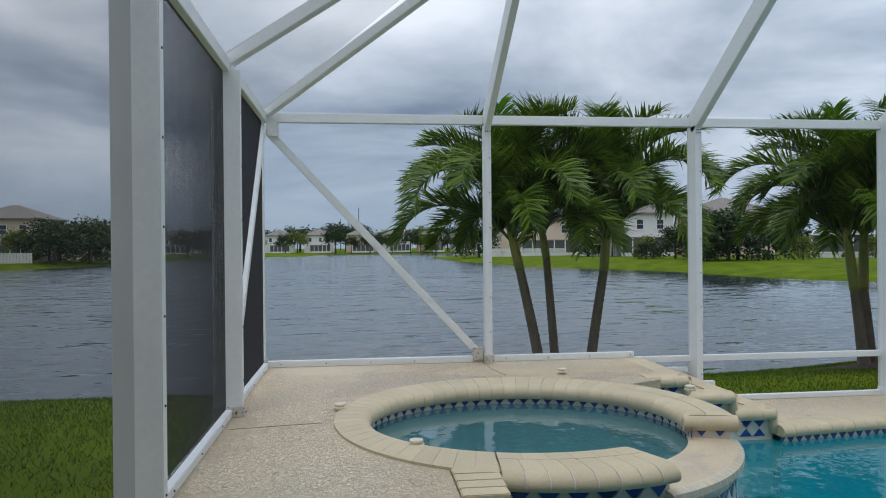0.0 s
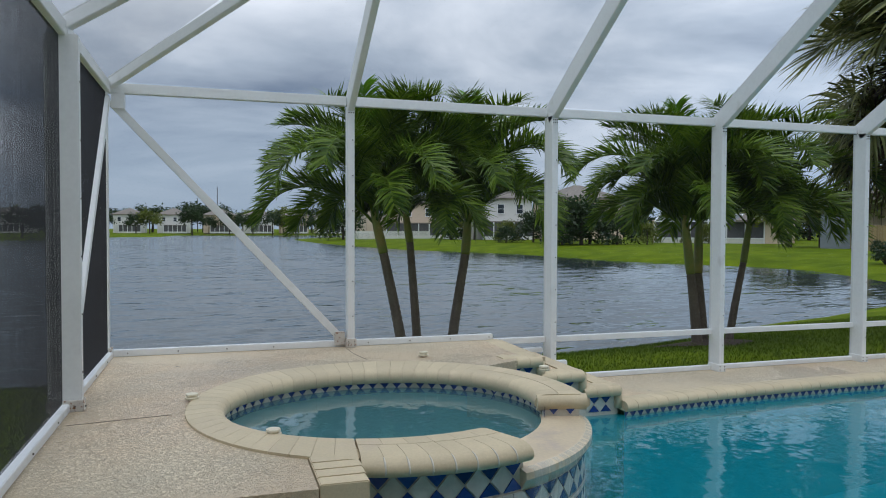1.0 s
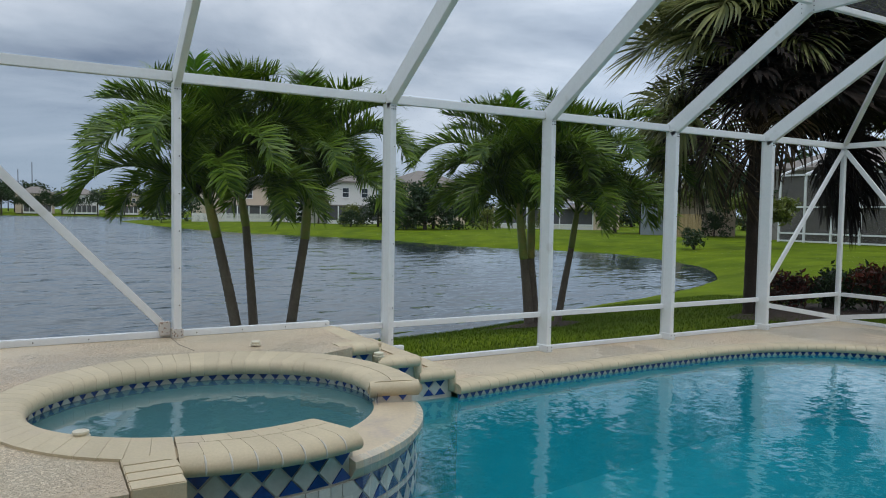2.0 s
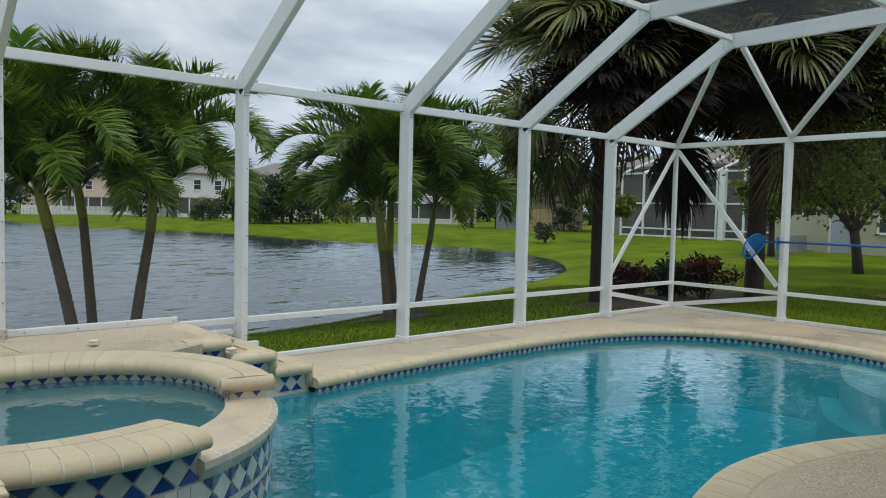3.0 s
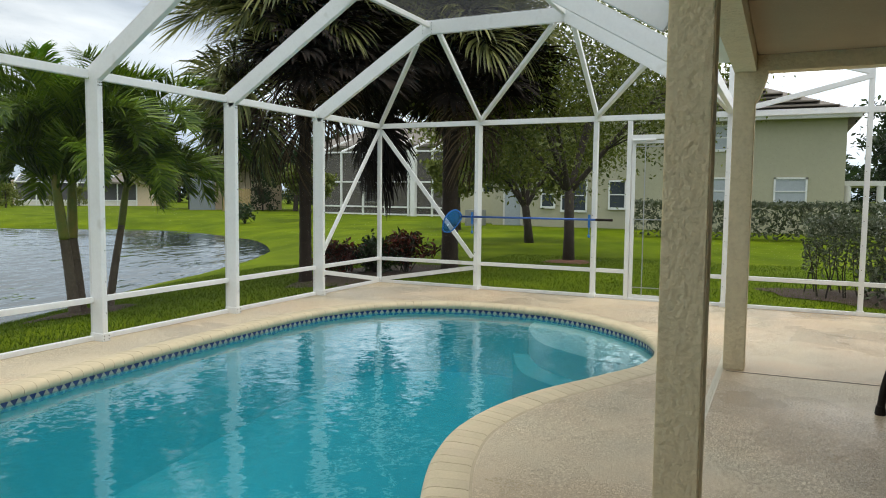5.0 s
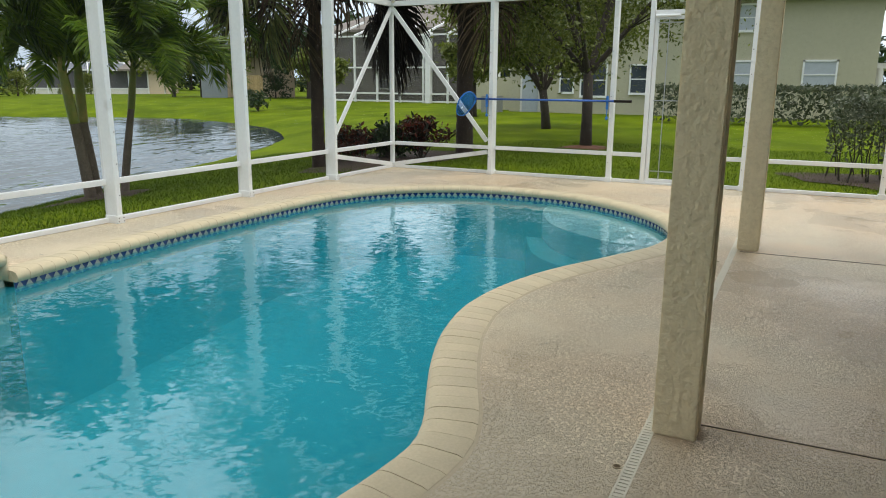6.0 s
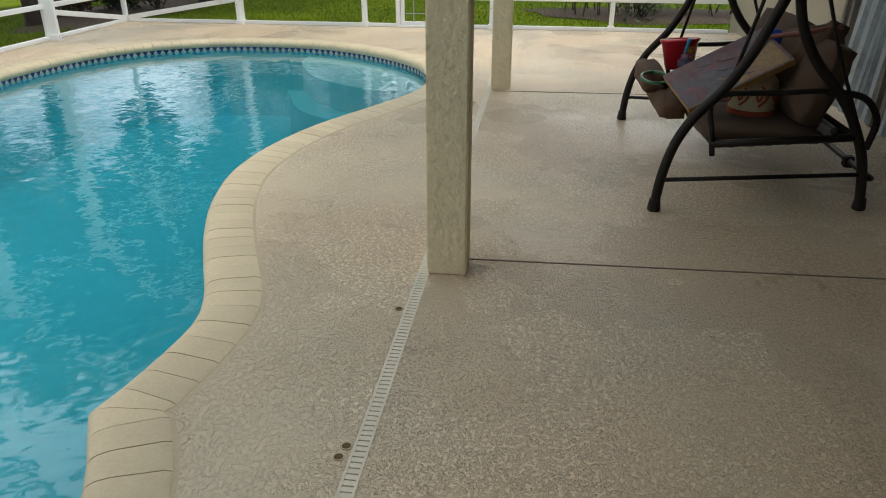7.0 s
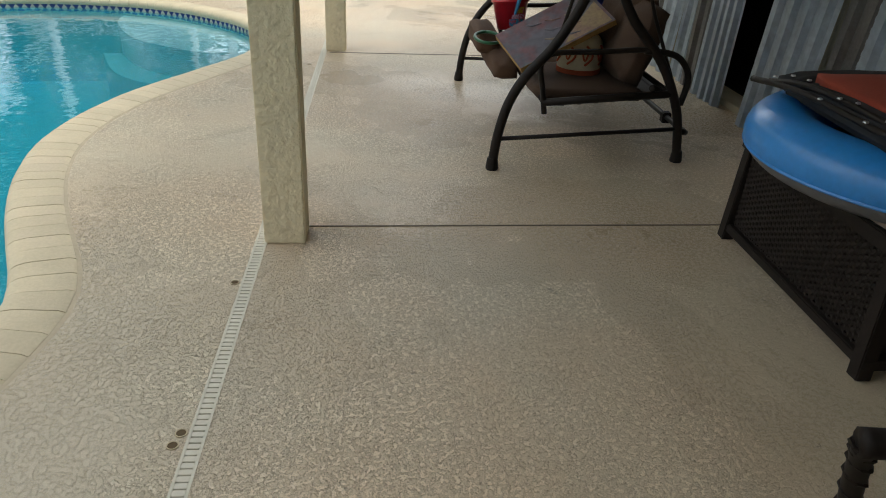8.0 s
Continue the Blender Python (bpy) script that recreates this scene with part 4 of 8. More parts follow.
# ---- steps from the raised deck down to the pool deck ----
steps = thing("deck_steps", "cream-edged steps with diamond-tiled fronts beside the spa", "steps", kind="structure")
STEP_ENDS = [(0.98, 1.29, RAISED), (1.29, 1.64, 0.257), (1.64, 1.95, 0.128)]
FRONT_Y = 4.10
for x0, x1, z in STEP_ENDS:
    part("step_block", box((x0 + (0.36 if z == RAISED else 0), FRONT_Y + 0.03, -0.4), (x1, WALL_Y + 0.06, z - 0.010)), DECK, steps)
    n = max(2, round((x1 - x0) / 0.11))
    for k in range(n):
        a, b = x0 + (x1 - x0) * k / n, x0 + (x1 - x0) * (k + 1) / n
        part("coping_stone", cope_piece((Vector((a, FRONT_Y, z - 0.012)), Vector((0, 1, 0))), (Vector((b, FRONT_Y, z - 0.012)), Vector((0, 1, 0))), BULL, 0.0008), COPE, steps, smooth="soft")
    # bullnose along the riser
    for k in range(8):
        p, q = Vector((x1 - 0.01, FRONT_Y + 0.0 + 0.108 * k, z - 0.012)), Vector((x1 - 0.01, FRONT_Y + 0.108 * (k + 1), z - 0.012))
        part("coping_stone", cope_piece((p, Vector((-1, 0, 0))), (q, Vector((-1, 0, 0))), [(min(o, 0.12), zz) for o, zz in BULL], 0.0008), COPE, steps, smooth="soft")
    # rounded upright edge under the corner
    part("corner_stone", tube([(x1 + 0.002, FRONT_Y + 0.012, z - 0.03), (x1 + 0.002, FRONT_Y + 0.012, z - 0.17)], 0.032, 12), COPE, steps, smooth=True)
for x0, x1, top in ((1.0, 1.29, 0.315), (1.29, 1.64, 0.187), (1.64, 1.95, 0.058)):
    part("front_face", box((x0, FRONT_Y + 0.02, -0.5), (x1, FRONT_Y + 0.05, top)), GROUT, steps)
    n = max(2, round((x1 - x0) / 0.11))
    w = (x1 - x0) / n
    diamond_row(steps, lambda s, z: Vector((x0 + s * w, FRONT_Y + 0.018, z)), lambda s: Vector((0, -1, 0)), n - 1 if n > 2 else n, top - 0.125, top - 0.005)


# ---- screen enclosure ----
cage = thing("screen_enclosure", "white aluminium mansard pool enclosure with insect screen", "pool enclosure", kind="structure")


def post(x, y, z0, z1, wx, wy, name="post"):
    p = part(name, box((x - wx / 2, y - wy / 2, z0), (x + wx / 2, y + wy / 2, z1), 0.004), WHITE, cage)
    return p


def screws(parent, spots):
    bm = bmesh.new()
    for p in spots:
        bmesh.ops.create_icosphere(bm, subdivisions=1, radius=0.0055, matrix=Matrix.Translation(p))
    return part("screws", bm, SCREW, parent)


RAFT_D, RAFT_W = 0.165, 0.055
BEND1, BEND2, END_Y = 3.38, 1.70, 0.10
for key, x in POST_X.items():
    base = RAISED if key in "AB" else 0.0
    if key in "AG":
        p = post(x, WALL_Y, base, EAVE + 0.03, 0.055, 0.055)
    elif key == "B":
        p = post(x, WALL_Y - 0.03, base, EAVE - 0.04, 0.055, 0.11)
    else:
        p = post(x, WALL_Y - 0.05, base, EAVE - 0.04, 0.055, 0.155)
    if key not in "AG":
        face = WALL_Y - (0.086 if key == "B" else 0.128)
        screws(p, [(x + 0.012, face - 0.001, base + 0.25 + 0.28 * k) for k in range(7)] + [(x + 0.0285, WALL_Y - 0.05, base + 0.25 + 0.28 * k) for k in range(7)])
        screws(p, [(x + dx, face - 0.001, EAVE + dz) for dx in (-0.018, 0.0, 0.018) for dz in (-0.075, -0.1)])
        # base bracket
        b = part("base_bracket", box((x - 0.04, face - 0.012, base), (x + 0.04, WALL_Y + 0.02, base + 0.07), 0.003), WHITE if key not in "AB" else RUST, cage)
        screws(b, [(x + dx, face - 0.013, base + dz) for dx in (-0.025, 0.025) for dz in (0.02, 0.05)])
    else:
        part("base_bracket", box((x - 0.045, WALL_Y - 0.045, base), (x + 0.045, WALL_Y + 0.03, base + 0.07), 0.003), RUST if key == "A" else WHITE, cage)

# frames across the pool: up from the lake wall, level, down to the house
off = RAFT_D / 2
for key in "BCDEF":
    x = POST_X[key]
    wide = RAFT_W if key != "B" else 0.05
    dn = {"F": 0.12}.get(key, END_Y)
    for a, b, name in (((x, WALL_Y - 0.02, EAVE - 0.03), (x, BEND1 - 0.03, FLAT_Z - off + 0.02), "rafter"), ((x, BEND1 + 0.03, FLAT_Z - off), (x, BEND2 - 0.03, FLAT_Z - off), "top_beam"), ((x, BEND2 + 0.03, FLAT_Z - off + 0.02), (x, dn, EAVE + 0.02), "rafter")):
        r = part(name, beam(a, b, wide if name == "rafter" else wide - 0.006, RAFT_D), WHITE, cage)
        a, b = Vector(a), Vector(b)
        d = (b - a).normalized()
        if name == "rafter":
            side = Vector((1, 0, 0)).cross(d).normalized()
            screws(r, [a + (b - a) * t + side * (RAFT_D / 2) * s for t in (0.15, 0.3, 0.45, 0.6, 0.75, 0.9) for s in (-1.005,)])
# gusset screws at the bends
    screws(r, [(x - wide / 2 - 0.001, BEND1 + dy, FLAT_Z - dz) for dy in (-0.06, 0.06) for dz in (0.03, 0.07, 0.11, 0.15)])

# purlins between the frames along both bends, eave beams, rails
keys = list(POST_X)
for k0, k1 in zip(keys, keys[1:]):
    x0, x1 = POST_X[k0], POST_X[k1]
    inset0 = 0.028
    if k0 not in "AF":
        for y in (BEND1 - 0.02, BEND2 + 0.02):
            part("purlin", beam((x0 + inset0, y, FLAT_Z - 0.06), (x1 - inset0, y, FLAT_Z - 0.06), 0.05, 0.055), WHITE, cage)
    part("eave_beam", beam((x0 + inset0, WALL_Y, EAVE), (x1 - inset0, WALL_Y, EAVE), 0.05, 0.075), WHITE, cage)
    if k0 in "AB":
        hi = x1 - inset0 if k0 == "A" else 1.25
        r = part("base_rail", beam((x0 + inset0, WALL_Y, RAISED + 0.025), (hi, WALL_Y, RAISED + 0.025), 0.05, 0.05), WHITE, cage)
        screws(r, [(x0 + 0.15 + 0.35 * k, WALL_Y - 0.026, RAISED + 0.025) for k in range(4)])
    if k0 not in "A":
        lo = x0 + inset0 if k0 != "B" else 1.25
        r = part("chair_rail", beam((lo, WALL_Y, 0.365), (x1 - inset0, WALL_Y, 0.365), 0.05, 0.05), WHITE, cage)
    if k0 not in "AB":
        lo = x0 + inset0 if k0 != "C" else 1.96
        part("base_rail", beam((lo, WALL_Y, 0.022), (x1 - inset0, WALL_Y, 0.022), 0.05, 0.042), WHITE, cage)
for x0, x1, z in ((1.29, 1.72, 0.275), (1.80, 1.96, 0.150)):
    part("base_rail", beam((x0, WALL_Y, z), (x1, WALL_Y, z), 0.05, 0.04), WHITE, cage)

# right-hand wall
RIGHT = [("H", 3.365, 0.155), ("I", 1.715, 0.10), ("K", 0.09, 0.10), ("M", -1.38, 0.06)]
for key, y, deep in RIGHT:
    top = {"K": 2.92, "M": 2.92}.get(key, EAVE - 0.04)
    p = post(RIGHT_X - deep / 2 + 0.028, y, 0.0, top, deep, 0.055)
    screws(p, [(RIGHT_X + 0.027 - deep, y + 0.01, 0.25 + 0.28 * k) for k in range(7)])
    part("base_bracket", box((RIGHT_X + 0.01 - deep, y - 0.04, 0), (RIGHT_X + 0.03, y + 0.04, 0.06), 0.003), WHITE, cage)
DOOR_Y0, DOOR_Y1 = 1.28, 0.36
for y in (DOOR_Y0, DOOR_Y1):
    post(RIGHT_X - 0.01, y, 0.0, EAVE - 0.04, 0.075, 0.055, "door_jamb")
part("door_head", beam((RIGHT_X - 0.01, DOOR_Y0 - 0.028, 2.10), (RIGHT_X - 0.01, DOOR_Y1 + 0.028, 2.10), 0.06, 0.055), WHITE, cage)
spots = [WALL_Y - 0.028] + [3.365, 1.715, DOOR_Y0] + [DOOR_Y1, 0.09, -1.38, HOUSE_Y + 0.1]
eave_pts = [WALL_Y - 0.028, 3.365, 1.715, 0.09, -1.38, HOUSE_Y + 0.1]
for y0, y1 in zip(eave_pts, eave_pts[1:]):
    part("eave_beam", beam((RIGHT_X, y0, EAVE), (RIGHT_X, y1, EAVE), 0.05, 0.07), WHITE, cage)
for y0, y1 in zip(spots, spots[1:]):
    if y0 == DOOR_Y0:
        continue
    part("chair_rail", beam((RIGHT_X, y0 - 0.028, 0.365), (RIGHT_X, y1 + 0.028, 0.365), 0.05, 0.05), WHITE, cage)
    part("base_rail", beam((RIGHT_X, y0 - 0.028, 0.022), (RIGHT_X, y1 + 0.028, 0.022), 0.05, 0.042), WHITE, cage)
# hip end: members from the wall's posts up to the last frame
FX = POST_X["F"]
for a, b in (((RIGHT_X - 0.02, WALL_Y - 0.03, EAVE + 0.03), (FX, 3.52, 3.15)), ((RIGHT_X, 3.365, EAVE + 0.03), (FX, 3.23, 3.24)), ((RIGHT_X, 3.365, EAVE + 0.03), (FX, 1.82, 3.24)), ((RIGHT_X, 1.715, EAVE + 0.03), (FX, 1.62, 3.24)), ((RIGHT_X, 1.715, EAVE + 0.03), (FX, 0.80, 2.76)), ((RIGHT_X, 0.09, EAVE + 0.03), (FX, 0.20, EAVE + 0.1))):
    part("hip_member", beam(a, b, 0.05, 0.06), WHITE, cage)
# the stretch beside the house
part("gable_member", beam((RIGHT_X - 0.02, 0.05, EAVE + 0.02), (RIGHT_X - 0.02, -1.38, 2.72), 0.045, 0.06), WHITE, cage)
part("gable_member", beam((RIGHT_X - 0.02, -0.85, 2.92), (RIGHT_X - 0.02, -1.38, 2.76), 0.045, 0.06), WHITE, cage)
part("carrier_beam", beam((5.30, 0.06, EAVE + 0.06), (RIGHT_X, 0.06, EAVE + 0.06), 0.05, 0.12), WHITE, cage)

# braces
for a, b in (((-1.74, WALL_Y - 0.005, 2.26), (-0.05, WALL_Y - 0.005, RAISED + 0.06)), ((LEFT_X + 0.005, WALL_Y - 0.05, 2.27), (LEFT_X + 0.005, 3.43, RAISED + 0.1)), ((RIGHT_X - 0.03, WALL_Y - 0.005, 2.28), (6.98, WALL_Y - 0.005, 0.50)), ((RIGHT_X - 0.005, WALL_Y - 0.03, 2.28), (RIGHT_X - 0.005, 3.46, 0.45)), ((RIGHT_X - 0.03, WALL_Y - 0.004, 0.05), (6.95, WALL_Y - 0.004, 0.30)), ((RIGHT_X - 0.004, WALL_Y - 0.03, 0.05), (RIGHT_X - 0.004, 3.45, 0.30))):
    part("brace", beam(a, b, 0.03, 0.06), WHITE, cage)
for x in (-1.70,):
    part("corner_plate", box((x - 0.03, WALL_Y - 0.04, 2.20), (x + 0.06, WALL_Y + 0.02, 2.31), 0.003), WHITE, cage)
part("corner_plate", box((-0.11, WALL_Y - 0.045, RAISED + 0.02), (-0.03, WALL_Y + 0.02, RAISED + 0.12), 0.003), RUST, cage)

# left-hand wall
LEFT = [3.36, 1.72, 0.08]
for y in LEFT:
    z0 = RAISED if y > 1.9 else 0.0
    p = post(LEFT_X, y, z0, EAVE - 0.03, 0.16, 0.055)
    screws(p, [(LEFT_X + 0.081, y, z0 + 0.2 + 0.3 * k) for k in range(7)])
    b = part("base_bracket", box((LEFT_X - 0.085, y - 0.04, z0), (LEFT_X + 0.09, y + 0.035, z0 + 0.06), 0.003), RUST, cage)
    screws(b, [(LEFT_X + dx, y - 0.041, z0 + 0.03) for dx in (0.0, 0.05, 0.1)])
left_pts = [WALL_Y - 0.028] + LEFT + [-1.4, HOUSE_Y]
for y0, y1 in zip(left_pts, left_pts[1:]):
    z = RAISED if y0 > 1.9 else 0.0
    part("eave_beam", beam((LEFT_X, y0 - 0.028, EAVE), (LEFT_X, y1 + 0.028, EAVE), 0.05, 0.075), WHITE, cage)
    r = part("base_rail", beam((LEFT_X, y0 - 0.028, z + 0.022), (LEFT_X, y1 + 0.028, z + 0.022), 0.05, 0.044), WHITE, cage)
    screws(r, [(LEFT_X + 0.026, y0 + (y1 - y0) * t, z + 0.022) for t in (0.2, 0.5, 0.8)])
for a, b in (((LEFT_X + 0.02, WALL_Y - 0.03, EAVE + 0.03), (0, BEND1 + 0.1, FLAT_Z - 0.1)), ((LEFT_X + 0.02, 3.36, EAVE + 0.03), (0, 2.75, FLAT_Z - 0.1)), ((LEFT_X + 0.02, 1.72, EAVE + 0.03), (0, BEND2, FLAT_Z - 0.1))):
    part("hip_member", beam(a, b, 0.055, 0.075), WHITE, cage)


# screen panels
NEAR_MESH = screen_material("near_insect_screen", 0.46)
HIP_MESH = screen_material("sloping_insect_screen", 0.30)


def panel(corners, mat=MESH):
    ob = raw("screen_panel", corners, [(0, 1, 2, 3)[:len(corners)]], mat, cage)
    return ob


def strands(lo, hi, along, across, pitch=0.0016, size=0.00021):
    """Real strands of screen mesh, side by side along one axis, for panels met at a low angle."""
    verts, faces = [], []
    jitter = random.Random(17)
    n = int((hi[across] - lo[across]) / pitch)
    plane = 3 - along - across
    for k in range(n):
        c = lo[across] + (k + 0.5 + jitter.uniform(-0.4, 0.4)) * pitch
        i = len(verts)
        for end in (lo[along], hi[along]):
            for da, dp in ((-size / 2, -size / 3), (size / 2, -size / 3), (0, size / 1.5)):
                v = [0, 0, 0]
                v[along], v[across], v[plane] = end, c + da, lo[plane] + dp
                verts.append(v)
        faces += [(i, i + 1, i + 4, i + 3), (i + 1, i + 2, i + 5, i + 4), (i + 2, i, i + 3, i + 5)]
    ob = raw("screen_panel", verts, faces, STRAND, cage, "taut dark insect screen")
    return tagged(ob, kind="stuff")


for k0, k1 in zip(keys, keys[1:]):
    x0, x1 = POST_X[k0] + 0.028, POST_X[k1] - 0.028
    z0 = RAISED + 0.05 if k0 == "A" else 0.39
    panel([(x0, WALL_Y, z0), (x1, WALL_Y, z0), (x1, WALL_Y, EAVE - 0.04), (x0, WALL_Y, EAVE - 0.04)])
    if k0 not in "AB":
        panel([(max(x0, 2.06), WALL_Y, 0.045), (x1, WALL_Y, 0.045), (x1, WALL_Y, 0.34), (max(x0, 2.06), WALL_Y, 0.34)])
    if k0 not in "AF":
        panel([(x0, WALL_Y - 0.02, EAVE + 0.05), (x1, WALL_Y - 0.02, EAVE + 0.05), (x1, BEND1, FLAT_Z), (x0, BEND1, FLAT_Z)])
        panel([(x0, BEND2, FLAT_Z), (x1, BEND2, FLAT_Z), (x1, END_Y, EAVE + 0.1), (x0, END_Y, EAVE + 0.1)])
        strands((x0, BEND2 + 0.02, FLAT_Z - 0.01), (x1, BEND1 - 0.02, FLAT_Z - 0.01), 1, 0)
for y0, y1 in zip(spots, spots[1:]):
    a, b = y0 - 0.028, y1 + 0.028
    if y0 == DOOR_Y0:
        panel([(RIGHT_X, a, 2.13), (RIGHT_X, b, 2.13), (RIGHT_X, b, EAVE - 0.04), (RIGHT_X, a, EAVE - 0.04)])
        continue
    panel([(RIGHT_X, a, 0.39), (RIGHT_X, b, 0.39), (RIGHT_X, b, EAVE - 0.04), (RIGHT_X, a, EAVE - 0.04)])
    panel([(RIGHT_X, a, 0.045), (RIGHT_X, b, 0.045), (RIGHT_X, b, 0.34), (RIGHT_X, a, 0.34)])
panel([(RIGHT_X, WALL_Y, EAVE + 0.05), (FX, BEND1, FLAT_Z), (FX, WALL_Y, EAVE + 0.05)])
panel([(RIGHT_X, WALL_Y - 0.02, EAVE + 0.05), (RIGHT_X, 0.09, EAVE + 0.05), (FX, BEND2, FLAT_Z), (FX, BEND1, FLAT_Z)])
panel([(LEFT_X, WALL_Y, EAVE + 0.05), (0, BEND1, FLAT_Z), (0, WALL_Y, EAVE + 0.05)])
panel([(LEFT_X, WALL_Y - 0.02, EAVE + 0.05), (LEFT_X, 0.09, EAVE + 0.05), (0, BEND2, FLAT_Z), (0, BEND1, FLAT_Z)], HIP_MESH)
for y0, y1 in zip(left_pts, left_pts[1:]):
    z = (RAISED if y0 > 1.9 else 0.0) + 0.044
    if y1 < 0.6:
        panel([(LEFT_X - 0.01, y1 + 0.028, z), (LEFT_X - 0.01, y0 - 0.028, z), (LEFT_X - 0.01, y0 - 0.028, EAVE - 0.037), (LEFT_X - 0.01, y1 + 0.028, EAVE - 0.037)], NEAR_MESH)
    else:
        strands((LEFT_X - 0.01, y1 + 0.028, z), (LEFT_X - 0.01, y0 - 0.028, EAVE - 0.037), 2, 1, pitch=0.0008, size=0.000165)

# the screen door
door = thing("screen_door", "white aluminium screen door with slim grey bars, closed", "door")
dm = bmesh.new()
for y in (DOOR_Y0 - 0.055, DOOR_Y1 + 0.055):
    add_box(dm, (RIGHT_X - 0.02, y - 0.022, 0.03), (RIGHT_X + 0.01, y + 0.022, 2.06), 0.003)
for z in (0.05, 2.04):
    add_box(dm, (RIGHT_X - 0.019, DOOR_Y1 + 0.07, z - 0.022), (RIGHT_X + 0.009, DOOR_Y0 - 0.07, z + 0.022), 0.003)
part("door_frame", dm, WHITE, door)
GREY_BAR = material("grey_aluminium", (0.42, 0.43, 0.44), rough=0.4, metal=0.6)
for y in (1.08, 0.54):
    part("grille_bar", beam((RIGHT_X - 0.025, y, 0.06), (RIGHT_X - 0.025, y, 2.02), 0.012, 0.012, up=(0, 1, 0)), GREY_BAR, door)
for z in (1.98, 1.05, 0.17):
    part("grille_bar", beam((RIGHT_X - 0.028, DOOR_Y1 + 0.07, z), (RIGHT_X - 0.028, DOOR_Y0 - 0.07, z), 0.012, 0.012), GREY_BAR, door)
part("door_closer", tube([(RIGHT_X - 0.05, 1.24, 2.06), (RIGHT_X - 0.05, 0.95, 2.06)], 0.016), WHITE, door)
part("threshold", box((RIGHT_X - 0.05, DOOR_Y1, 0), (RIGHT_X + 0.05, DOOR_Y0, 0.026), 0.004), WHITE, door)
part("door_screen", (lambda b: (b.faces.new([b.verts.new(v) for v in ((RIGHT_X, DOOR_Y1 + 0.07, 0.07), (RIGHT_X, DOOR_Y0 - 0.07, 0.07), (RIGHT_X, DOOR_Y0 - 0.07, 2.02), (RIGHT_X, DOOR_Y1 + 0.07, 2.02))]), b)[1])(bmesh.new()), MESH, door)


# ---- lanai: columns, beam, ceiling, house wall ----
def column(x, y):
    c = thing("column", "square cream stucco column on the patio floor", "column", "lanai columns")
    c.location = (x, y, 0)
    part("shaft", box((0, -0.155, 0.0), (0.14, 0.0, 2.285), 0.006), STUCCO, c)
    # haunch where the column meets the beam
    bm = bmesh.new()
    prof = [(-0.155, 2.06), (-0.18, 2.09), (-0.205, 2.16), (-0.235, 2.26), (-0.235, 2.29), (-0.15, 2.29)]
    a = [bm.verts.new((0.0, y_, z_)) for y_, z_ in prof]
    b = [bm.verts.new((0.14, y_, z_)) for y_, z_ in prof]
    for i in range(len(prof)):
        j = (i + 1) % len(prof)
        bm.faces.new((a[i], a[j], b[j], b[i]))
    bm.faces.new(a[::-1])
    bm.faces.new(b)
    bmesh.ops.recalc_face_normals(bm, faces=bm.faces[:])
    part("haunch", bm, STUCCO, c)
    return c


COL_Y = -0.158
for x in (-1.79, 1.648, 5.033):
    column(x, COL_Y)
tagged(part("beam_lanai", box((-1.95, COL_Y - 0.155, 2.285), (5.18, COL_Y + 0.0, 2.62)), STUCCO), "cream stucco beam over the columns", "beam", kind="structure")
tagged(part("beam_lanai_end", box((5.033, HOUSE_Y, 2.285), (5.175, COL_Y - 0.16, 2.62)), STUCCO), "cream stucco end beam of the lanai", "beam", kind="structure")
tagged(part("ceiling", box((-1.95, HOUSE_Y, 2.40), (5.02, COL_Y - 0.16, 2.50)), CEILING_PAINT), "lanai ceiling, its cream paint darkened to dim the patio", "ceiling", kind="structure")
tagged(part("fascia", box((-1.95, -0.155, 2.40), (5.25, -0.02, 2.62), 0.005), WHITE), "white fascia and gutter along the lanai roof", "fascia", kind="structure")
ROOF = material("grey_roof_tile", (0.20, 0.17, 0.145), rough=0.85, vary=0.2, scale=3, fine=30)
tagged(part("roof_lanai", box((-2.4, HOUSE_Y - 0.2, 2.63), (5.3, 0.05, 2.72)), ROOF), "low roof over the covered patio", "roof", kind="structure")
OPEN_X0, OPEN_X1 = 3.28, 4.40
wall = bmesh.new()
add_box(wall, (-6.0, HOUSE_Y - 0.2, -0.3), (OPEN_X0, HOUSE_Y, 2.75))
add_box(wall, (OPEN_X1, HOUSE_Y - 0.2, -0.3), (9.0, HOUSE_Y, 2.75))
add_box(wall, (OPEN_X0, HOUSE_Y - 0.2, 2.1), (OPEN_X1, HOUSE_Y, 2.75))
tagged(part("wall_house", wall, WALL_PAINT), "stucco house wall behind the patio, its cream darkened to dim the patio", "wall", kind="structure")
# added wall, never in view: stops skylight entering the patio's west end
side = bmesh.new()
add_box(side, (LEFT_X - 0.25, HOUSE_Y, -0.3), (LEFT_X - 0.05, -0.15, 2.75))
tagged(part("wall_light_block", side, WALL_PAINT), "unseen added wall that keeps skylight off the covered patio", "wall", kind="structure")
# near-black on every face: the unlit room's darkness is in the colour
DARK_ROOM = material("shade_toned_interior", (0.012, 0.008, 0.006), rough=0.9, vary=0.2)
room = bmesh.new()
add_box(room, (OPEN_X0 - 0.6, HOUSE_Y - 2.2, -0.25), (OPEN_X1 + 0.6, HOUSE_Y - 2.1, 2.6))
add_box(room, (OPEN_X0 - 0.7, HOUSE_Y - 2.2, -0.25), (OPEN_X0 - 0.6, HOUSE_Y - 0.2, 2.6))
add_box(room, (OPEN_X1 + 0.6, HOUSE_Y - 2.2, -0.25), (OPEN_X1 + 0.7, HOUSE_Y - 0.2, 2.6))
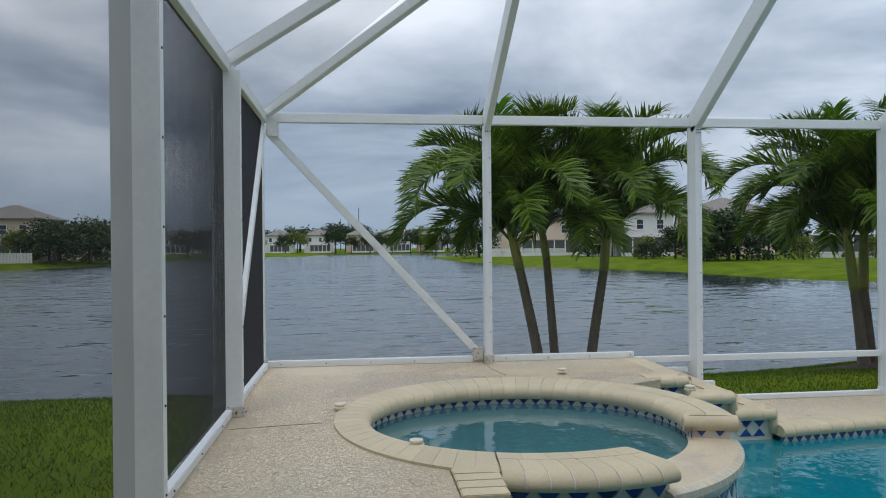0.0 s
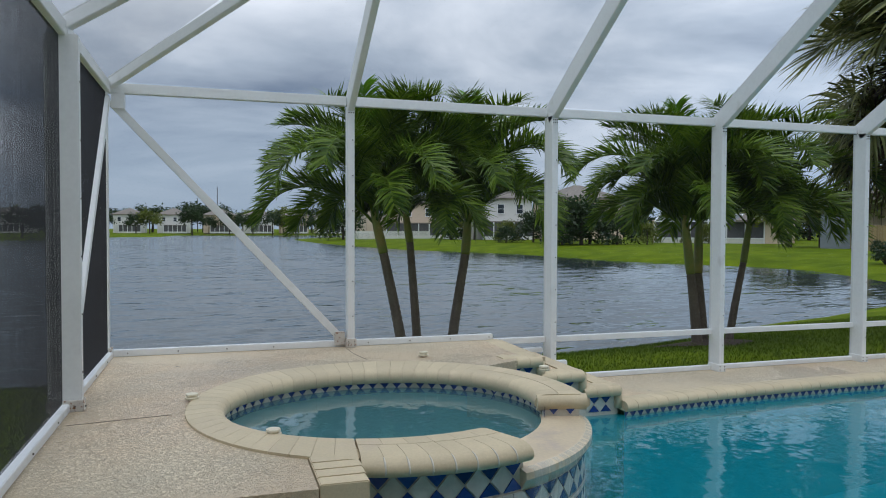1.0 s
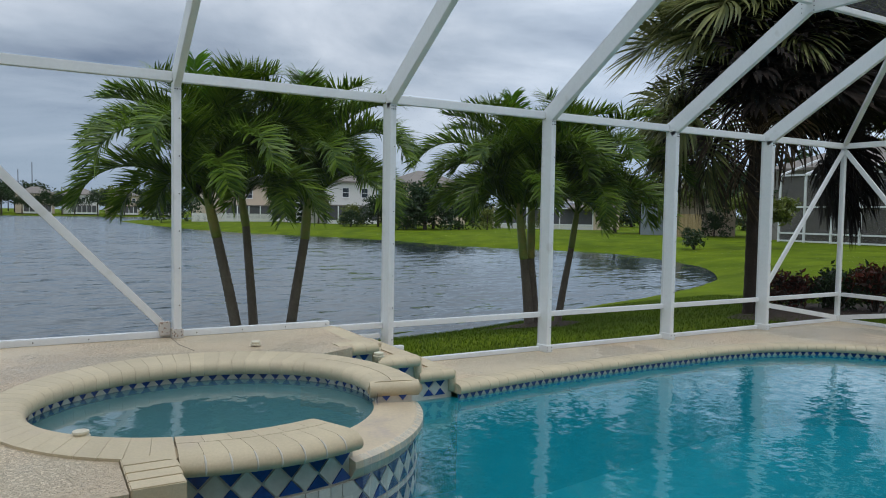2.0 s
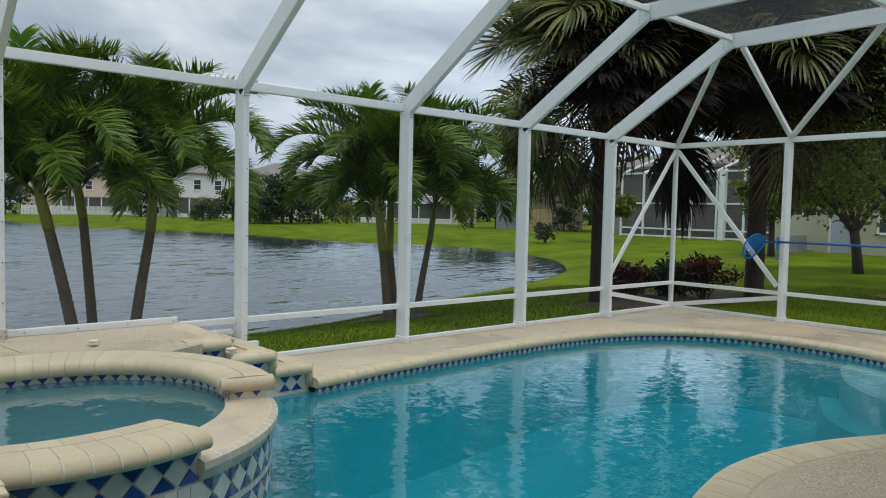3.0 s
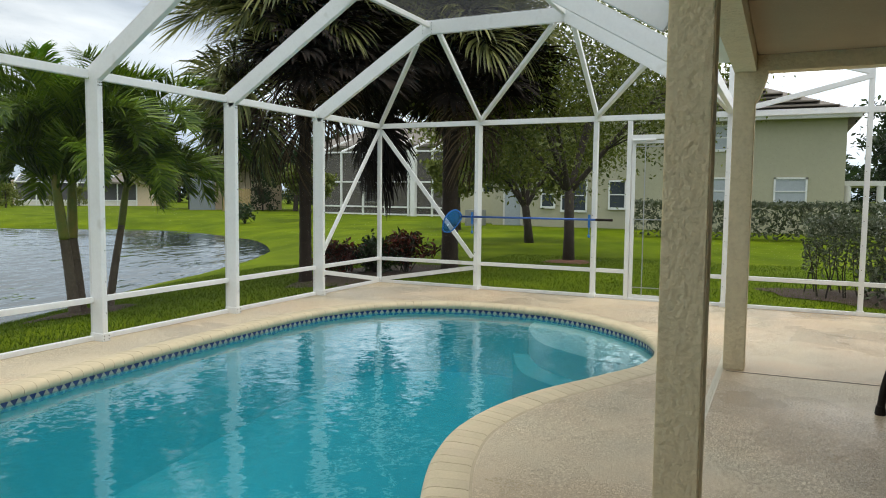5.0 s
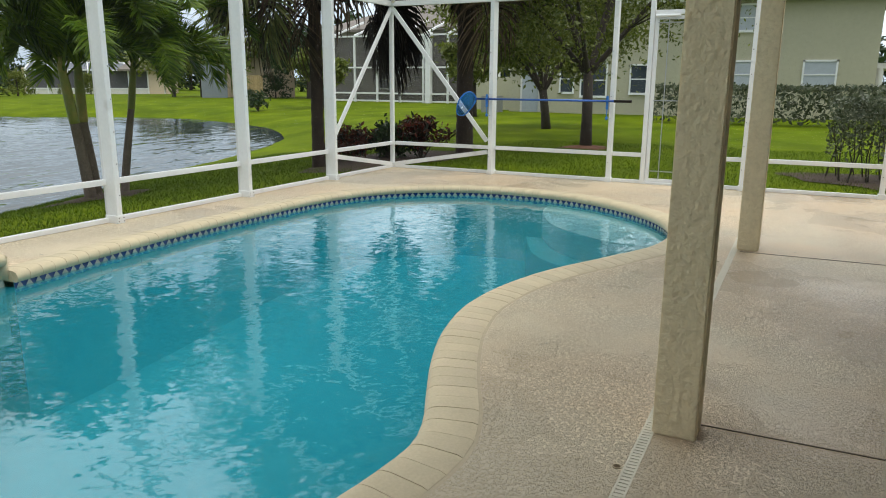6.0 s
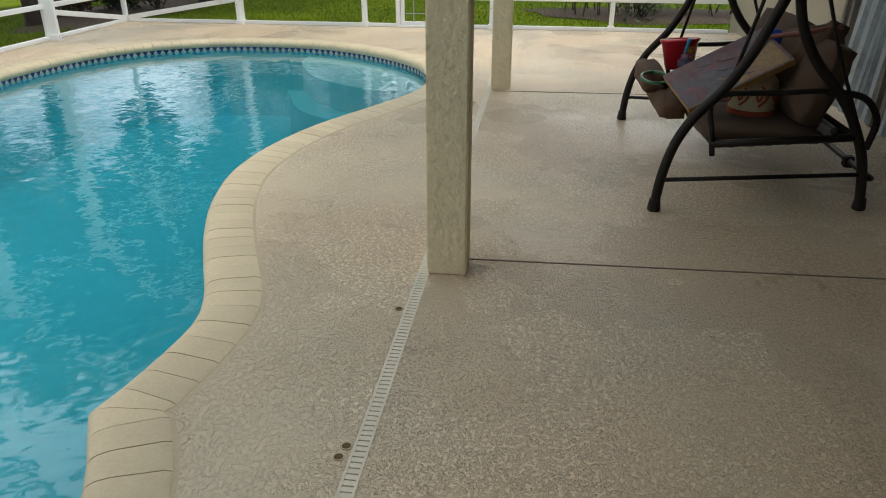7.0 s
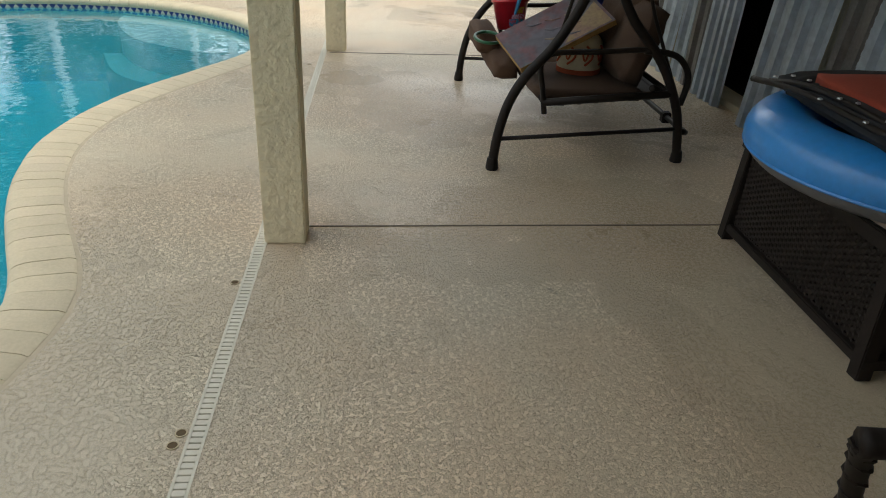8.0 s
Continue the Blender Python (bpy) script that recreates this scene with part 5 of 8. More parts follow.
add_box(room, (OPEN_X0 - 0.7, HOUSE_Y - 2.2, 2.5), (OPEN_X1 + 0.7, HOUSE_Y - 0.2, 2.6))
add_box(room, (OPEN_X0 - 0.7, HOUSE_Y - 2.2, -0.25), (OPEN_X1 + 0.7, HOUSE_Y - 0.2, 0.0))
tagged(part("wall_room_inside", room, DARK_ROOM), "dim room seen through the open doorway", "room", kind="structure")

# slotted deck drain along the patio's edge
DRAIN = material("cream_drain_plastic", (0.66, 0.60, 0.47), rough=0.55, vary=0.08)
drain = thing("deck_drain", "narrow slotted cream plastic drain along the patio edge", "drain", kind="structure")
part("channel", box((LEFT_X, DRAIN_Y - 0.022, -0.05), (RIGHT_X, DRAIN_Y + 0.022, -0.004)), JOINT, drain)
for y in (-0.019, 0.019):
    part("edge_strip", box((LEFT_X, DRAIN_Y + y - 0.0035, -0.02), (RIGHT_X, DRAIN_Y + y + 0.0035, 0.001)), DRAIN, drain)
slat = bpy.data.meshes.new("slat")
sb = box((-0.0092, -0.0155, -0.01), (0.0092, 0.0155, 0.0005), 0.001)
sb.to_mesh(slat)
sb.free()
slat.materials.append(DRAIN)
for k in range(290):
    s = new("slat", slat)
    s.parent, s.location = drain, (-0.6 + k * 0.0215, DRAIN_Y, 0)
# small round deck fittings
HOLE = material("dark_hole", (0.11, 0.07, 0.03), rough=0.9)
BRASS = material("dull_brass", (0.55, 0.44, 0.28), rough=0.5, metal=0.5)
for x, y in ((1.354, -0.10), (0.607, -0.102), (0.563, -0.092), (4.55, -0.07)):
    f = part("floor_fitting", lathe([(0.0155, 0.0), (0.0155, 0.003), (0.0125, 0.003), (0.0125, 0.0012), (0.001, 0.0012)], 20, pose(x, y, 0)), BRASS)
    tagged(f, "small round brass fitting set in the deck", "floor fitting", "deck fittings")
    part("hole", lathe([(0.0124, 0.0), (0.0124, 0.0016), (0.001, 0.0017)], 16, pose(x, y, 0)), HOLE, f)


# ---- plants ----
def gh(x, y):
    return float(ground_height(np.array([float(x)]), np.array([float(y)]))[0])


rng = random.Random(7)
PALM_LEAF = leaf_material("palm_leaf", (0.035, 0.085, 0.006), (0.175, 0.265, 0.020), rough=0.36)
PALM_NEW = leaf_material("palm_new_leaf", (0.10, 0.24, 0.02), (0.20, 0.36, 0.03), rough=0.35)
SABAL_LEAF = leaf_material("sabal_leaf", (0.060, 0.085, 0.022), (0.38, 0.38, 0.13), rough=0.42, seep=0.5)
# brown taken almost to black: the skirt's self-shadow is in the leaf colour
SHADED_DEAD_LEAF = leaf_material("shaded_dead_palm_leaf", (0.006, 0.004, 0.0025), (0.026, 0.016, 0.010), rough=0.95, seep=0.05)
PALM_BARK = material("ringed_palm_bark", (0.17, 0.135, 0.105), rough=0.9, vary=0.3, scale=5, fine=40, bump=0.6, bump_scale=30)
SHAFT = material("green_crownshaft", (0.20, 0.235, 0.045), rough=0.5, vary=0.2, scale=4, second=(0.31, 0.25, 0.06), mask_scale=3, mask=(0.45, 0.65))
SABAL_BARK = material("dark_sabal_bark", (0.050, 0.034, 0.025), rough=0.95, vary=0.35, scale=6, fine=45, bump=1.0, bump_scale=25)
OAK_BARK = material("grey_brown_bark", (0.055, 0.044, 0.035), rough=0.95, vary=0.3, scale=8, fine=50, bump=0.9, bump_scale=35)
TREE_LEAF = leaf_material("tree_leaf", (0.065, 0.092, 0.012), (0.20, 0.225, 0.040))
DARK_LEAF = leaf_material("dark_tree_leaf", (0.018, 0.038, 0.012), (0.045, 0.075, 0.022))
HEDGE_LEAF = leaf_material("hedge_leaf", (0.05, 0.072, 0.035), (0.15, 0.165, 0.10), rough=0.4)
CROTON = leaf_material("croton_leaf", (0.012, 0.025, 0.012), (0.16, 0.03, 0.018), rough=0.4)
MULCH = material("brown_mulch", (0.075, 0.048, 0.032), rough=1.0, vary=0.4, scale=5, fine=70, bump=1.0, bump_scale=60)
RED_MULCH = material("red_mulch", (0.16, 0.065, 0.035), rough=1.0, vary=0.4, scale=5, fine=70, bump=1.0, bump_scale=60)


def frond_mesh(name, length, rise, droop, mat, seed, leaf=0.42, pairs=150, sweep=0.0):
    """A feather palm leaf: a bowed stalk with two dense rows of narrow leaflets that bend over. It starts at the origin towards +x."""
    r = random.Random(seed)
    verts, faces = [], []
    pts = []
    p, a = Vector((0, 0, 0)), rise
    n = 26
    for k in range(n + 1):
        pts.append(p.copy())
        a -= droop / n * (0.25 + 1.5 * k / n)
        p = p + Vector((math.cos(a), sweep * (k / n) ** 2, math.sin(a))) * (length / n)
    for k in range(n):
        d = (pts[k + 1] - pts[k]).normalized()
        w = 0.015 * (1 - k / n) + 0.003
        i = len(verts)
        u = Vector((0, 1, 0)).cross(d).normalized() * -1
        for q in (pts[k], pts[k + 1]):
            verts += [q + Vector((0, w, 0)), q - Vector((0, w, 0)), q - u * w * 1.2]
        faces += [(i, i + 1, i + 4, i + 3), (i + 1, i + 2, i + 5, i + 4), (i + 2, i, i + 3, i + 5)]
    down = Vector((0, 0, -1))
    for k in range(pairs):
        t = 0.13 + 0.87 * (k + 0.5) / pairs
        f = t * n
        j = min(int(f), n - 1)
        q = pts[j].lerp(pts[j + 1], f - j)
        d = (pts[j + 1] - pts[j]).normalized()
        up = d.cross(Vector((0, 1, 0))).normalized()
        size = leaf * (0.55 + 0.55 * math.sin(math.pi * min(1, 0.15 + 0.80 * t))) * r.uniform(0.85, 1.12)
        for side in (-1, 1):
            if r.random() < 0.04:
                continue
            out = (Vector((0, side, 0)) * r.uniform(0.55, 0.95) + d * r.uniform(0.6, 1.0) + up * r.uniform(0.1, 0.9)).normalized()
            fall = r.uniform(0.0, 0.75)
            wv = (d - out * d.dot(out)).normalized() * (0.0105 * r.uniform(0.75, 1.2))
            i = len(verts)
            c = q
            verts += [c - wv * 0.5, c + wv * 0.5]
            for step, give, wide in ((0.34, 0.15, 1.0), (0.34, 0.6, 0.8), (0.32, 1.1, 0.0)):
                c = c + (out + down * fall * give).normalized() * size * step
                if wide:
                    verts += [c - wv * wide, c + wv * wide]
                else:
                    verts.append(c)
            faces += [(i, i + 1, i + 3, i + 2), (i + 2, i + 3, i + 5, i + 4), (i + 4, i + 5, i + 6)]
    me = bpy.data.meshes.new(name)
    me.from_pydata([tuple(v) for v in verts], [], faces)
    me.materials.append(mat)
    me.update()
    return me


FRONDS = {"up": [frond_mesh("frond", 1.90, 1.46, 1.55, PALM_LEAF, s, sweep=0.06) for s in (1, 2)], "mid": [frond_mesh("frond", 2.05, 1.22, 2.35, PALM_LEAF, s, sweep=-0.1) for s in (3, 4, 5)], "low": [frond_mesh("frond", 1.75, 0.85, 2.25, PALM_LEAF, s, sweep=0.08) for s in (6, 7)], "new": [frond_mesh("frond", 1.6, 1.52, 0.4, PALM_NEW, 9, leaf=0.36)]}


def ringed_trunk(path, r0, r1, rings):
    pts = spline(path, 22)
    n = len(pts)
    rad = []
    for k in range(n):
        t = k / (n - 1)
        flare = 0.35 * math.exp(-t * 14)
        rad.append((r0 + (r1 - r0) * t) * (1 + flare + 0.035 * (1 if k % 2 else -1) * (rings > 0)))
    return tube(pts, rad, 14)


def feather_palm(base, mid, top, label, turn, r0=0.075, r1=0.058, scale=1.0, new_leaf=True, count=24):
    tree = thing("palm_tree", label, "palm tree", "feather palms on the bank")
    base, mid, top = Vector(base), Vector(mid), Vector(top)
    tree.location = base
    loc = lambda v: Vector(v) - base
    part("trunk", ringed_trunk([loc(base) - Vector((0, 0, 0.1)), loc(base.lerp(mid, 0.5)) + Vector((0.0, 0, 0)), loc(mid)], r0, r1, 1), PALM_BARK, tree, "ringed grey-brown trunk", smooth=True)
    pts = spline([loc(mid), loc(mid.lerp(top, 0.5)), loc(top)], 6)
    part("crownshaft", tube(pts, [r1 * (1.08 + 0.2 * math.sin(math.pi * k / (len(pts) - 1))) * (1 - 0.35 * k / (len(pts) - 1)) for k in range(len(pts))], 14), SHAFT, tree, "smooth yellow-green crownshaft", smooth=True)
    lean = (top - mid).normalized()
    for k in range(count):
        kind = "up" if k < count * 0.30 else "mid" if k < count * 0.72 else "low"
        me = FRONDS[kind][k % len(FRONDS[kind])]
        f = new("frond", me)
        f.parent = tree
        yaw = turn + k * 137.5 + rng.uniform(-14, 14)
        f.matrix_basis = Matrix.Translation(loc(top) - lean * 0.012 * k) @ pose(0, 0, 0, rng.uniform(-8, 8), rng.uniform(-8, 8), yaw) @ Matrix.Diagonal((scale * rng.uniform(0.9, 1.1),) * 3 + (1,))
    if new_leaf:
        f = new("frond", FRONDS["new"][0])
        f.parent = tree
        f.matrix_basis = Matrix.Translation(loc(top)) @ pose(0, 0, 0, 0, 0, turn + 60) @ Matrix.Scale(scale, 4)
    return tree


feather_palm((1.44, 8.60, gh(1.44, 8.6)), (1.11, 8.60, 1.01), (0.97, 8.60, 1.60), "slender leaning feather palm with a green crownshaft", 175)
feather_palm((1.68, 8.85, gh(1.68, 8.85)), (1.54, 8.85, 1.15), (1.47, 8.85, 1.60), "straight slender feather palm with a green crownshaft", 65, r0=0.066, r1=0.05, scale=0.86, count=14)
feather_palm((2.05, 8.70, gh(2.05, 8.7)), (2.30, 8.70, 0.98), (2.35, 8.70, 1.64), "slender feather palm leaning away with a green crownshaft", 10, new_leaf=True)
feather_palm((5.62, 8.00, gh(5.62, 8.0)), (5.48, 8.0, 0.70), (5.36, 8.0, 1.54), "feather palm with a bright new leaf on the bank", 150, r0=0.078, scale=0.98)
feather_palm((5.82, 8.13, gh(5.82, 8.13)), (5.70, 8.13, 0.70), (5.71, 8.13, 1.55), "feather palm close beside its twin", 250, r0=0.075, scale=0.95, new_leaf=False, count=13)
feather_palm((6.18, 8.06, gh(6.18, 8.06)), (6.44, 8.06, 0.85), (6.56, 8.06, 1.56), "thin bowed feather palm beside the twin palms", 20, r0=0.06, r1=0.045, scale=1.02, new_leaf=False, count=16)


def fan_mesh(name, petiole, blade, rise, droop, mat, seed, segs=50, limp=0.5, wide=0.034, bend=0.9):
    """A fan palm leaf: a bowed stalk that runs on as a bent midrib, with narrow straps spread from it that fold and hang at the tips."""
    r = random.Random(seed)
    verts, faces = [], []
    side, down = Vector((0, 1, 0)), Vector((0, 0, -1))
    pts = []
    p, a = Vector((0, 0, 0)), rise
    rib = 0.42 * blade
    for k in range(14):
        pts.append(p.copy())
        a -= droop / 8 if k < 8 else bend / 6
        p = p + Vector((math.cos(a), 0, math.sin(a))) * (petiole / 8 if k < 8 else rib / 5)
    for k in range(13):
        i = len(verts)
        w = 0.017 if k < 8 else 0.017 * (14 - k) / 6
        for q in (pts[k], pts[k + 1]):
            verts += [q + side * w, q - side * w, q + down * w]
        faces += [(i, i + 1, i + 4, i + 3), (i + 1, i + 2, i + 5, i + 4), (i + 2, i, i + 3, i + 5)]
    for k in range(segs):
        u = (k // 2 + 0.5) / (segs // 2)
        s = 1 if k % 2 else -1
        f = 8 + 5 * u ** 1.6
        j = min(int(f), 12)
        c = pts[j].lerp(pts[j + 1], f - j)
        d = (pts[j + 1] - pts[j]).normalized()
        up = d.cross(side)
        th = radians(128 * (1 - u) + 4) + r.uniform(-0.06, 0.06)
        size = blade * (0.62 + 0.30 * math.sin(math.pi * (0.15 + 0.6 * u))) * r.uniform(0.85, 1.12)
        out = (d * math.cos(th) + side * s * math.sin(th) + up * (0.32 + r.uniform(-0.12, 0.12))).normalized()
        wv = (out.cross(up)).normalized() * wide * blade * 0.5
        give = limp * r.uniform(0.5, 1.5)
        i = len(verts)
        verts.append(c)
        for step, g, wd in ((0.30, 0.0, 0.9), (0.28, 0.35, 1.0), (0.24, 1.1, 0.7), (0.22, 2.2, 0.0)):
            c = c + (out + down * give * g).normalized() * size * step
            if wd:
                verts += [c + wv * wd, c - wv * wd]
            else:
                verts.append(c)
        faces += [(i, i + 1, i + 2), (i + 1, i + 3, i + 4, i + 2), (i + 3, i + 5, i + 6, i + 4), (i + 5, i + 7, i + 6)]
    me = bpy.data.meshes.new(name)
    me.from_pydata([tuple(v) for v in verts], [], faces)
    me.materials.append(mat)
    me.update()
    return me


FANS = [fan_mesh("fan_leaf", 1.15, 0.74, 0.25, 0.7, SABAL_LEAF, 21, limp=0.30, wide=0.044), fan_mesh("fan_leaf", 1.0, 0.70, 0.2, 0.5, SABAL_LEAF, 22, limp=0.5, wide=0.044), fan_mesh("fan_leaf", 1.3, 0.76, 0.3, 0.9, SABAL_LEAF, 23, limp=0.8, wide=0.044), fan_mesh("fan_leaf", 0.8, 0.72, 0.2, 0.3, SABAL_LEAF, 24, limp=0.4, wide=0.044)]
DEAD_FANS = [fan_mesh("dead_leaf", 0.85, 0.85, 0.1, 0.25, SHADED_DEAD_LEAF, 31, 54, 0.25, wide=0.085, bend=0.2), fan_mesh("dead_leaf", 1.1, 0.85, 0.15, 0.45, SHADED_DEAD_LEAF, 32, 54, 0.3, wide=0.085, bend=0.3), fan_mesh("dead_leaf", 1.6, 0.85, 0.05, 1.15, SHADED_DEAD_LEAF, 33, 54, 1.2, wide=0.06, bend=0.4)]
TAN_DEAD = leaf_material("faded_palm_leaf", (0.035, 0.022, 0.014), (0.17, 0.115, 0.075), rough=0.85, seep=0.1)
FADED = [fan_mesh("dead_leaf", 1.15, 0.95, 0.1, 1.0, TAN_DEAD, 34, 40, 1.4), fan_mesh("dead_leaf", 1.0, 0.9, 0.1, 1.3, TAN_DEAD, 35, 40, 1.6)]


def fan_palm(x, y, top, radius, label, live, dead, turn, scale=1.0, dead_scale=1.0, skirt=(0, 180), clump=None, droop=None, faded=()):
    """A cabbage palm: trunk, old leaf bases, a ball of fan leaves and a hanging skirt of dead ones.
    skirt: azimuth and half width of the dead leaves; clump, droop: (azimuth, spread, count) of a torn skirt hanging lower and of live leaves hanging low; faded: azimuths of tan leaves."""
    z = gh(x, y)
    tree = thing("palm_tree", label, "palm tree", "cabbage palms beside the enclosure")
    tree.location = (x, y, z)
    path = [(0, 0, -0.15), (0.03, 0.02, top * 0.5), (0.02, 0.0, top - z)]
    part("trunk", ringed_trunk(path, radius, radius * 0.92, 1), SABAL_BARK, tree, "thick rough dark trunk", smooth=True)
    # old leaf bases round the head of the trunk
    bm = bmesh.new()
    for k in range(34):
        a, h = k * 2.4, top - z - 0.05 - 1.5 * (k / 34)
        m = Matrix.Translation((0, 0, h)) @ pose(0, 0, 0, 0, 0, math.degrees(a)) @ Matrix.Translation((radius * 0.9, 0, 0)) @ pose(0, 0, 0, 0, 30, 0)
        add_box(bm, (-0.03, -0.06, -0.16), (0.04, 0.06, 0.16), 0.015, m)
    part("leaf_bases", bm, SABAL_BARK, tree)

    def leaf(mesh, name, azimuth, lift, h, size, twist=25.0):
        f = new(name, mesh)
        f.parent = tree
        f.matrix_basis = Matrix.Translation((0, 0, h - z)) @ pose(0, 0, 0, 0, 0, azimuth) @ pose(0, 0, 0, 0, -lift, 0) @ pose(0, 0, 0, rng.uniform(-twist, twist), 0, 0) @ Matrix.Scale(size, 4)

    for k in range(live):
        t = (k + 0.5) / live
        leaf(FANS[k % 4], "fan_leaf", turn + k * 137.5 + rng.uniform(-12, 12), 88 - 80 * t ** 0.85 + rng.uniform(-8, 8), top + rng.uniform(-0.05, 0.45), scale * rng.uniform(0.8, 1.08))
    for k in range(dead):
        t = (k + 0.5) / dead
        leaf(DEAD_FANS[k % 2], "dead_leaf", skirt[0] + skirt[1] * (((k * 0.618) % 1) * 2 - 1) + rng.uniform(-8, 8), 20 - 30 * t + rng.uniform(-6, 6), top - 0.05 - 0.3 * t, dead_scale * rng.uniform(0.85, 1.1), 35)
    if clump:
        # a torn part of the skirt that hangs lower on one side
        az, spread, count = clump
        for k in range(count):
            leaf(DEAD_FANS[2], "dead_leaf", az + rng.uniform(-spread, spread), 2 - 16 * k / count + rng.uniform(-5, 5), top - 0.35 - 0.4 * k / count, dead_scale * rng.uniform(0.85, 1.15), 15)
    if droop:
        az, spread, count = droop
        for k in range(count):
            leaf(FANS[k % 3] if k % 4 else FADED[0], "fan_leaf" if k % 4 else "dead_leaf", az + rng.uniform(-spread, spread), 2 - 42 * k / count + rng.uniform(-8, 8), top - 0.2 - 0.4 * k / count, scale * rng.uniform(0.85, 1.1))
    for az in faded:
        leaf(FADED[int(az) % 2], "dead_leaf", az, rng.uniform(-35, 8), top - 0.1, scale * rng.uniform(0.8, 1.05))
    return tree


fan_palm(9.05, 6.75, 3.85, 0.105, "tall cabbage palm with olive fan leaves and a brown skirt", 130, 110, 20, scale=1.2, dead_scale=1.0, skirt=(-66, 98), clump=(-46, 18, 14), droop=(138, 42, 26), faded=(150, 200, 231, 255))
fan_palm(11.75, 5.3, 3.95, 0.16, "stout cabbage palm with a heavy skirt of dead brown leaves", 120, 120, 75, scale=1.18, dead_scale=1.05, faded=(215, 240, 262, 281, 300, 316))


def leaf_cloud(centres, spread, per, size, seed, flat=0.7):
    """Many small folded leaves about the given centres."""
    r = np.random.RandomState(seed)
    c = np.repeat(np.array(centres, float), per, 0)
    n = len(c)
    c = c + r.normal(size=(n, 3)) * spread * np.array([1, 1, flat])
    a = r.normal(size=(n, 3))
    a /= np.linalg.norm(a, axis=1)[:, None]
    b = np.cross(a, r.normal(size=(n, 3)))
    b /= np.linalg.norm(b, axis=1)[:, None] + 1e-9
    s = size * r.uniform(0.6, 1.3, n)[:, None]
    verts = np.stack([c - a * s, c + b * s * 0.42, c + a * s, c - b * s * 0.42], 1).reshape(-1, 3)
    faces = np.arange(4 * n).reshape(-1, 4)
    return verts, faces


def cloud_mesh(name, verts, faces, mat):
    me = bpy.data.meshes.new(name)
    me.from_pydata(verts.tolist(), [], faces.tolist())
    me.materials.append(mat)
    me.update()
    return me


def broad_tree(x, y, height, spread, trunk_r, label, seed, fork=1.3, leaves=150, size=0.075, mat=None, lean=0.0, fill=0):
    r = random.Random(seed)
    z = gh(x, y)
    tree = thing("tree", label, "tree", "shade trees on the lawn")
    tree.location = (x, y, z)
    bm = bmesh.new()
    add_tube(bm, [(0, 0, -0.15), (lean * 0.3, 0, fork * 0.4), (lean * 0.7, 0.02, fork)], [trunk_r * 1.25, trunk_r, trunk_r * 0.9], 12)
    tips = []
    for k in range(7):
        a = k * 2.4 + r.uniform(-0.4, 0.4)
        reach = spread * r.uniform(0.45, 0.8)
        top = Vector((math.cos(a) * reach, math.sin(a) * reach, height * r.uniform(0.55, 0.88)))
        start = Vector((lean * 0.7, 0.02, fork - 0.1))
        mid = start.lerp(top, 0.5) + Vector((0, 0, 0.25))
        pts = spline([start, mid, top], 5)
        add_tube(bm, pts, [trunk_r * (0.6 - 0.5 * i / (len(pts) - 1)) for i in range(len(pts))], 7)
        tips += [pts[-1], pts[-3], pts[-2] + Vector((r.uniform(-0.5, 0.5), r.uniform(-0.5, 0.5), 0.2))]
        for j in range(5):
            b = a + r.uniform(-0.9, 0.9)
            s = pts[r.randint(3, len(pts) - 2)]
            e = s + Vector((math.cos(b), math.sin(b), r.uniform(-0.25, 0.7))) * spread * r.uniform(0.25, 0.55)
            add_tube(bm, [s, s.lerp(e, 0.5) + Vector((0, 0, 0.08)), e], [trunk_r * 0.2, trunk_r * 0.12, trunk_r * 0.04], 5)
            tips += [e, s.lerp(e, 0.6)]
    part("trunk", bm, OAK_BARK, tree, "dark forked trunk and limbs", smooth=True)
    for k in range(fill):
        a, q, h = r.uniform(0, 6.28), spread * 0.95 * r.random() ** 0.5, r.random()
        tips.append(Vector((math.cos(a) * q, math.sin(a) * q, height * (0.5 + 0.45 * h * (1 - 0.5 * (q / spread) ** 2)))))
    v, f = leaf_cloud([tuple(t) for t in tips], spread * 0.15, leaves, size, seed)
    ob = new("crown", cloud_mesh("crown", v, f, mat or TREE_LEAF))
    ob.parent = tree
    return tree


broad_tree(14.45, 3.68, 6.8, 3.6, 0.115, "shade tree with dark forked trunk on the lawn", 41, fork=1.6, leaves=330, size=0.052, fill=70)
broad_tree(20.8, 6.7, 4.6, 2.5, 0.13, "smaller leaning shade tree on the lawn", 42, fork=1.2, leaves=170, size=0.09, lean=-0.6)
broad_tree(33.0, 24.0, 3.6, 1.3, 0.10, "leafy tree near the neighbouring house", 43, leaves=80, size=0.16)
broad_tree(27.5, 12.2, 3.2, 1.2, 0.12, "small garden tree by the house wall", 44, fork=1.4, leaves=60, size=0.12)


